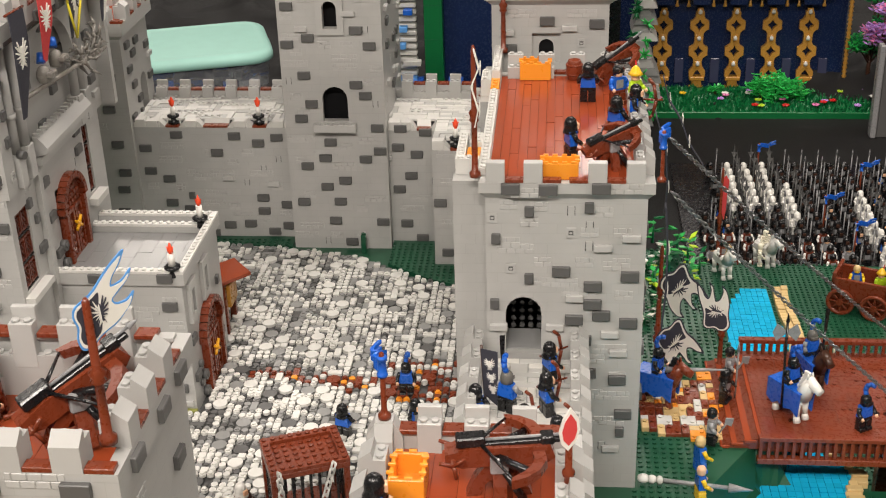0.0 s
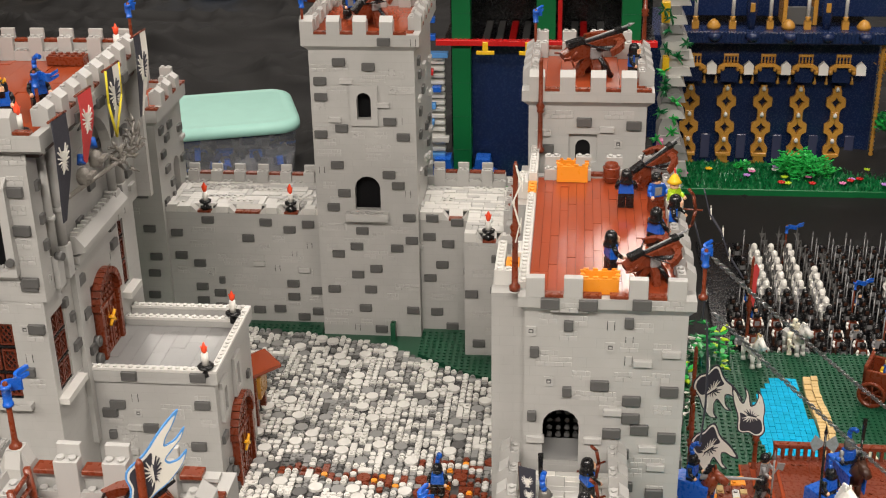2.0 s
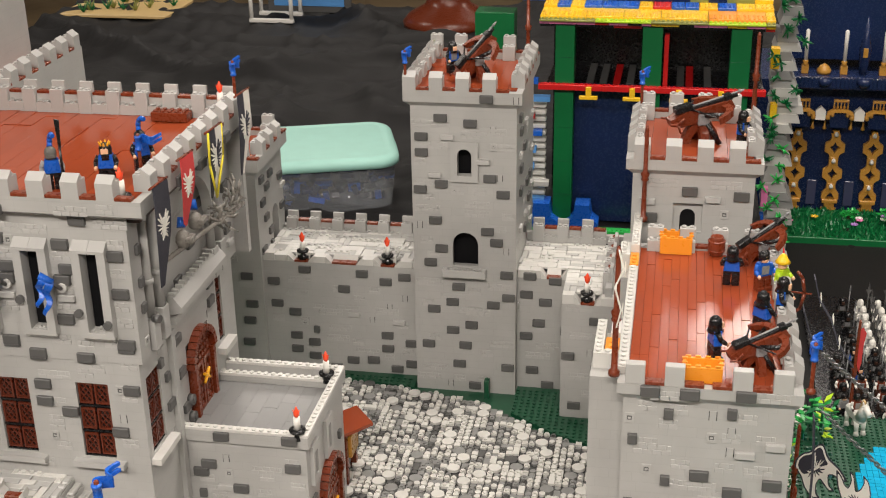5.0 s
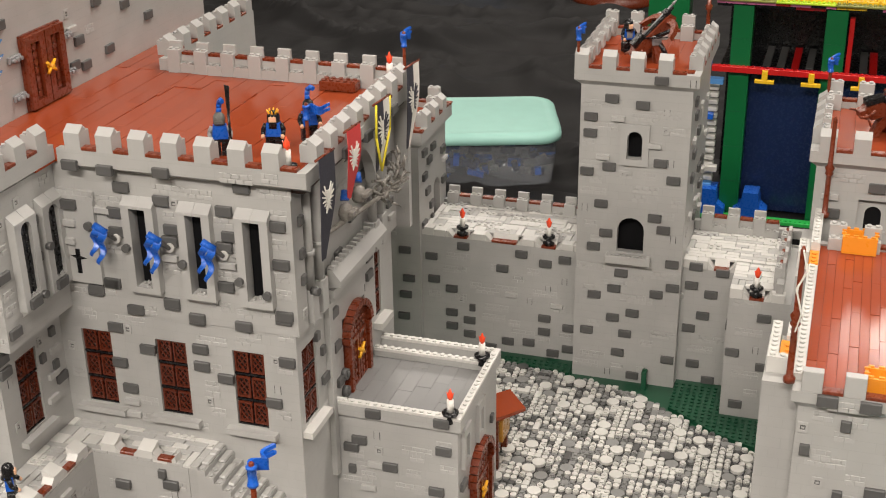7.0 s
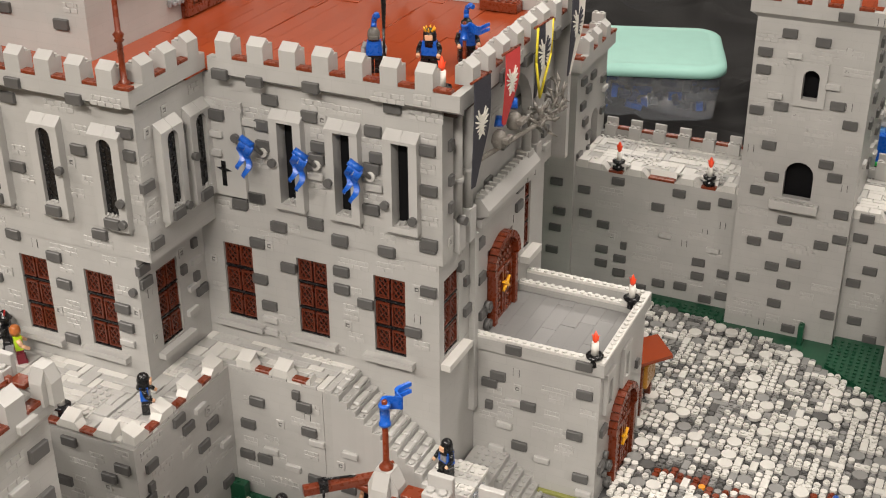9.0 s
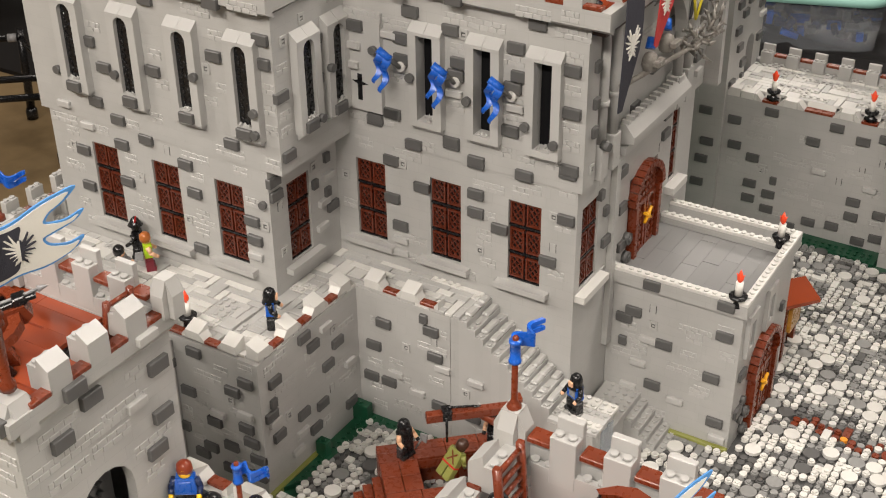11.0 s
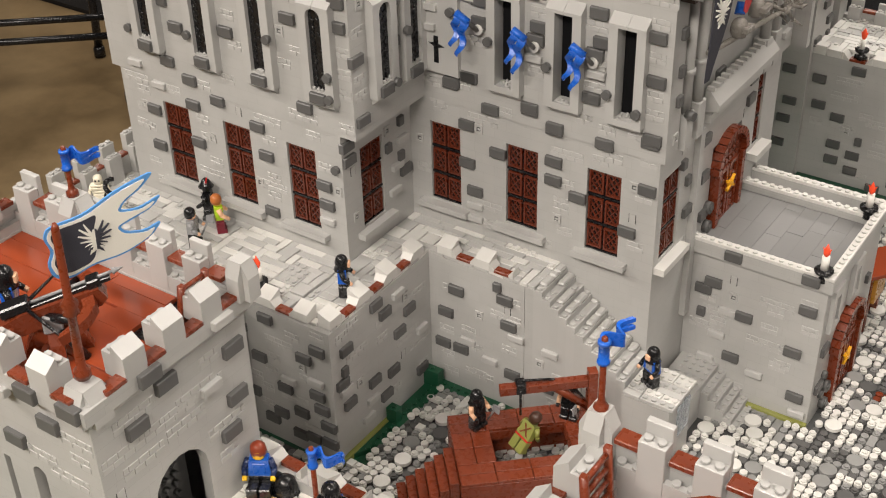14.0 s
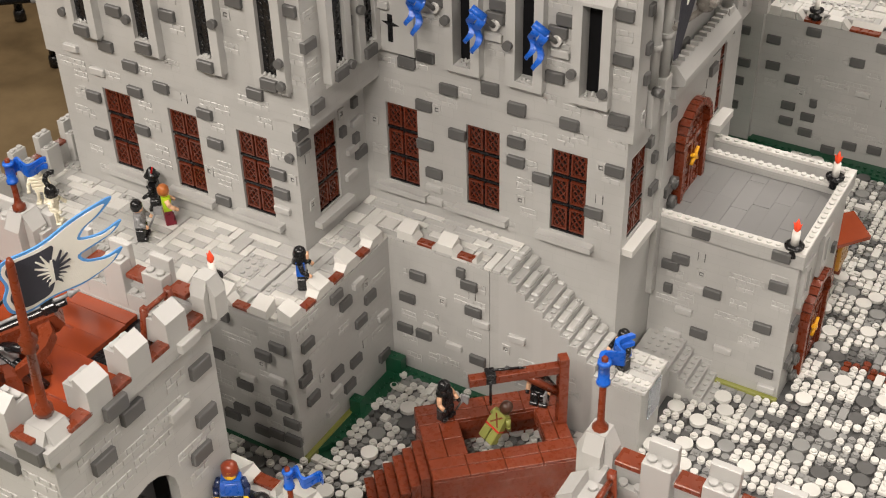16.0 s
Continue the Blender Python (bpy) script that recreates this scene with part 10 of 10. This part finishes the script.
    lathe(bm, (x, 213.8, 14.4), [(1.0, 0), (0.5, 0.5), (0.8, 1.0), (0.4, 1.3)], 8)
    cs = part("stand", bm, GOLD, pal)
    bm = bmesh.new()
    lathe(bm, (x, 213.8, 15.4), [(0.5, 0), (0.5, 8.0), (0.2, 8.3)], 8)
    part("candle", bm, WHITE, cs, "white taper")
    bm = bmesh.new()
    if i % 2:
        lathe(bm, (xx, 213.8, 12.2), [(1.0, 0), (1.3, 3), (1.6, 6.4), (1.0, 9), (0.15, 15)], 8)
        cbox(bm, xx - 0.6, xx + 0.6, 212.2, 212.6, 17, 19.4, 0.05, 1)
    else:
        lathe(bm, (xx, 213.8, 12.2), [(1.6, 0), (1.9, 0.8), (1.2, 2.0), (0.3, 2.6)], 10, 1)
    part("ornament", bm, (NAVY, GOLD), pal)
bm = bmesh.new()
cbox(bm, 132.5, 133.6, 218, 226, 12.2, 24, 0.08)
cbox(bm, 140.4, 141.5, 218, 226, 12.2, 24, 0.08)
cbox(bm, 133.6, 140.4, 218.5, 219, 12.2, 17, 0.08, 1)
part("throne_frame", bm, (GOLD, DARK), pal)
bm = bmesh.new()
lathe(bm, (158.4, 213.4, -26), [q for i in range(30) for q in ((0.4, i * 1.2), (0.72, i * 1.2 + 0.5), (0.4, i * 1.2 + 1.15))], 7)
part("corner_column", bm, GOLD, pal, "twisted gold corner column")

gar = thing("palace_garden", 135, 204, -27, "dark green plastic garden base with small flowers", "toy garden")
bm = bmesh.new()
cbox(bm, 104, 176, 193.6, 214, -27.6, -25.3, 0.15)
part("base", bm, LEAFG, gar)
vs, fs = [], []
for i in range(3600):
    x, y = rnd.uniform(104.5, 175.5), rnd.uniform(193.9, 213.5)
    a, h = rnd.uniform(0, math.tau), rnd.uniform(0.6, 1.8)
    b = len(vs)
    c, s = math.cos(a) * 0.4, math.sin(a) * 0.4
    vs += [((x - c) * U, (y - s) * U, -25.4 * U), ((x + c) * U, (y + s) * U, -25.4 * U), ((x + s * rnd.uniform(-2, 2)) * U, (y - c * rnd.uniform(-2, 2)) * U, (-25.3 + h * 0.8) * U), ((x + s * 0.5) * U, (y - c * 0.5) * U, -25.4 * U)]
    fs += [(b, b + 1, b + 2), (b + 1, b + 3, b + 2), (b + 3, b, b + 2)]
me = bpy.data.meshes.new("grass")
me.from_pydata(vs, [], fs)
me.materials.append(LEAFG)
g = new("grass", me)
tagged(g, "green plastic grass blades", "grass", "", "stuff")
for i in range(26):
    x, y = rnd.uniform(108, 172), rnd.uniform(194.6, 209)
    b2 = bmesh.new()
    z = -24.5 + rnd.uniform(0, 0.8)
    tube(b2, (x, y, -25.4), (x, y, z), 0.14, 0.14, 5, 1)
    for j in range(5):
        a = j * math.tau / 5
        lathe(b2, (x + 0.6 * math.cos(a), y + 0.6 * math.sin(a), z), [(0.3, 0), (0.5, 0.2), (0.14, 0.46)], 6)
    lathe(b2, (x, y, z + 0.1), [(0.25, 0), (0.3, 0.3), (0.1, 0.4)], 6)
    f = thing("flower", x, y, -25.4, "small plastic flower on a green stem", "flower", "garden flowers")
    part("bloom", b2, (rnd.choice((YELLOW, PINK, RED, WHITE, LIME, ORANGE, LILAC)), LEAFG), f)


def bush(name, x, y, z, w, h, mats, n, label, seed, trunk=2.0, size=1.5):
    """A short trunk and limbs under a crown of many small leaf sprigs, uneven and open."""
    r2 = random.Random(seed)
    t = thing(name, x, y, z, label, "toy bush" if name == "bush" else "toy tree")
    b = bmesh.new()
    tube(b, (x, y, z), (x, y, z + trunk + h * 0.3), 0.7, 0.4, 8)
    tips = []
    for i in range(11):
        a = i * math.tau / 11 * 2.3
        rr, zz = w * 0.5 * r2.uniform(0.35, 0.95), trunk + h * r2.uniform(0.15, 0.95)
        rr *= math.sqrt(max(0.15, 1 - (zz - trunk) / h * 0.75))
        p = (x + rr * math.cos(a), y + rr * 0.6 * math.sin(a), z + zz)
        tube(b, (x, y, z + trunk + h * 0.15), p, 0.35, 0.15, 6)
        tips.append(p)
    part("trunk", b, DKBROWN, t)
    vs, fs = [], []
    for i in range(n):
        p = Vector(r2.choice(tips)) + Vector((r2.gauss(0, 1), r2.gauss(0, 0.8), r2.gauss(0, 0.6))) * w * 0.085
        d = Vector((r2.gauss(0, 1), r2.gauss(0, 1), r2.uniform(-0.2, 0.8))).normalized()
        s = d.cross(Vector((0, 0, 1))).normalized()
        k = len(vs)
        ln, up = size * r2.uniform(0.6, 1.1), d.cross(s) * 0.16
        for q in (p, p + d * ln * 0.5 + s * ln * 0.32, p + d * ln, p + d * ln * 0.5 - s * ln * 0.32):
            vs.append(tuple(q * U))
        for q in (p + up, p + d * ln * 0.5 + s * ln * 0.32 + up, p + d * ln + up, p + d * ln * 0.5 - s * ln * 0.32 + up):
            vs.append(tuple(q * U))
        fs += [(k, k + 1, k + 2, k + 3), (k + 7, k + 6, k + 5, k + 4)] + [(k + j, k + 4 + j, k + 4 + (j + 1) % 4, k + (j + 1) % 4) for j in range(4)]
    me = bpy.data.meshes.new("crown")
    me.from_pydata(vs, [], fs)
    me.materials.append(mats[0])
    for m2 in mats[1:]:
        me.materials.append(m2)
    for i, pl in enumerate(me.polygons):
        pl.material_index = (i // 6) % len(mats)
    ob = new("crown", me)
    ob.parent = t
    ob.matrix_parent_inverse = Matrix.Translation(t.location).inverted()


bush("bush", 138.6, 203, -26.5, 17, 6.0, (BRIGHT,), 900, "bright green plastic bush in the garden", 5, 1.0, 1.6)
bush("bush", 123.5, 208, -26.5, 5, 3.4, (BRIGHT,), 130, "small bright green plastic bush", 6, 0.6, 1.2)
bush("tree", 166, 205, -26, 15, 15, (LILAC, LILAC, PINK), 900, "lilac blossom toy tree with dark trunk", 7, 12, 1.6)
bush("tree", 164.5, 213, -26, 13, 32, (LEAFG, BRIGHT), 1700, "tall dark green toy creeper tree", 8, 3, 1.7)
bush("tree", 166, 219, -4, 16, 16, (GOLD2, GOLD), 800, "gold and orange leafed toy tree", 9, 2, 1.6)
scr = thing("grey_panel", 158, 182, -27, "grey upright display panel on black cloth", "display panel")
bm = bmesh.new()
cbox(bm, 160.2, 190, 180, 182, -27, -4, 0.3)
part("board", bm, DARK, scr)
bm = bmesh.new()
cbox(bm, 158.8, 160.2, 179.4, 182.4, -27, -3, 0.3)
part("post", bm, SILVER, scr)

# far pieces on the back table
bp = thing("sand_baseplate", -169, 429, -27, "tan base plate with small green plants", "base plate")
bm = bmesh.new()
cbox(bm, -197, -146, 412, 446, -27, -25.6, 0.2)
part("plate", bm, TAN, bp)
for i in range(14):
    x, y = rnd.uniform(-190, -150), rnd.uniform(414, 440)
    bm = bmesh.new()
    for j in range(8):
        a = rnd.uniform(0, math.tau)
        tube(bm, (x, y, -25.6), (x + 2.4 * math.cos(a), y + 2.4 * math.sin(a), -25.6 + rnd.uniform(2, 4.5)), 0.5, 0.12, 5)
    part("plant", bm, rnd.choice((LEAFG, OLIVE)), bp)
pic = thing("picture_stand", -87, 418, -27, "framed blue picture on a white stand", "picture stand")
bm = bmesh.new()
cbox(bm, -104, -66, 428, 430, -26, 4, 0.3)
part("frame", bm, DARK, pic, "dark frame")
bm = bmesh.new()
cbox(bm, -101, -69, 427.6, 428.1, -23, 1, 0.05)
part("print", bm, FLAGBLUE, pic, "pale blue print")
for x in (-106, -88):
    for y in (410, 424):
        bm = bmesh.new()
        tube(bm, (x, y, -26.4), (x, y, -10), 0.9, 0.9, 8)
        part("leg", bm, WHITE, pic, "white leg")
bm = bmesh.new()
cbox(bm, -107, -87, 409, 411, -26.6, -24.8, 0.3)
part("foot_bar", bm, WHITE, pic)
bm = bmesh.new()
cbox(bm, -107, -87, 423, 425, -26.6, -24.8, 0.3)
part("foot_bar", bm, WHITE, pic)
bm = bmesh.new()
x, y = -20, 415
pot = thing("round_pot", x, y, -27, "glossy brown round pedestal pot", "pot")
lathe(bm, (x, y, -26.6), [(19, 0), (19.5, 2), (17, 5), (10, 9), (8, 13), (9, 18), (13, 24), (15, 30), (14, 33)], 32)
part("body", bm, BROWN, pot)

# low black metal trestle and a wooden stool on the hall floor behind the castle
ch = thing("metal_trestle", -308, 160, -121, "low black tubular metal trestle standing on the floor", "trestle")
for x, y in ((-279, 185), (-341, 133), (-318, 206), (-380, 154)):
    bm = bmesh.new()
    tube(bm, (x, y, -118), (x + 2, y, -83), 1.7, 1.5, 12)
    lathe(bm, (x, y, -121), [(2.3, 0), (2.3, 3.5), (1.8, 4.5)], 12)
    part("leg", bm, BLACK, ch)
for p, q in (((-277, 185, -86.5), (-339, 133, -86.5)), ((-278, 186, -94.5), (-340, 134, -94.5)), ((-316, 206, -86.5), (-378, 154, -86.5)), ((-277, 185, -86.5), (-316, 206, -86.5)), ((-339, 133, -86.5), (-378, 154, -86.5))):
    bm = bmesh.new()
    tube(bm, p, q, 1.3, 1.3, 12)
    part("bar", bm, BLACK, ch)
    bm = bmesh.new()
    d = (Vector(q) - Vector(p)).normalized()
    tube(bm, Vector(p) + d * 1.6, Vector(p) + d * 5.0, 1.6, 1.6, 12)
    part("sleeve", bm, SILVER, ch, "grey metal sleeve")
WOODM, _nt, _b = nodes_of("pale_wood")
_co = _nt.nodes.new("ShaderNodeTexCoord")
_mp = _nt.nodes.new("ShaderNodeMapping")
_mp.inputs["Scale"].default_value = (60, 60, 4)
_n1 = _nt.nodes.new("ShaderNodeTexNoise")
_n1.inputs["Scale"].default_value, _n1.inputs["Detail"].default_value = 3, 6
_nt.links.new(_co.outputs["Object"], _mp.inputs["Vector"])
_nt.links.new(_mp.outputs[0], _n1.inputs["Vector"])
_rp = _nt.nodes.new("ShaderNodeValToRGB")
_rp.color_ramp.elements[0].color, _rp.color_ramp.elements[1].color = (0.30, 0.14, 0.045, 1), (0.48, 0.26, 0.09, 1)
_nt.links.new(_n1.outputs["Fac"], _rp.inputs["Fac"])
_nt.links.new(_rp.outputs[0], _b.inputs["Base Color"])
_b.inputs["Roughness"].default_value = 0.4
sx0, sy0 = -393.3, 250.4
st = thing("wooden_stool", sx0 - 14, sy0 + 22, -119, "pale wooden stool on the dark floor mat", "stool")
for dx, dy in ((0, 0), (-40, 6), (-6, 42), (-46, 48)):
    bm = bmesh.new()
    x, y = sx0 + dx, sy0 + dy
    cx, cy = sx0 - 23, sy0 + 24
    tube(bm, (x, y, -119.4), (x + (cx - x) * 0.3, y + (cy - y) * 0.3, -66), 2.4, 3.2, 4)
    part("leg", bm, WOODM, st)
bm = bmesh.new()
rounded(bm, sx0 - 44, sx0 - 2, sy0 + 3, sy0 + 45, -66.2, -62, 8)
part("seat", bm, WOODM, st)
slab("floor_mat", -4.6, -2.2, 1.86, 4.0, -0.97, -0.955, BLACKCLOTH, "dark rubber mat on the hall floor", "floor mat")
streamer([(72.2, -3.5, 53.0), (72.7, -3.6, 51.0), (71.9, -3.6, 49.0), (72.6, -3.7, 46.5), (72.2, -3.6, 44.5)], 0.4, "thin pale streamer wound on the tower flag pole", FLAGWHITE)
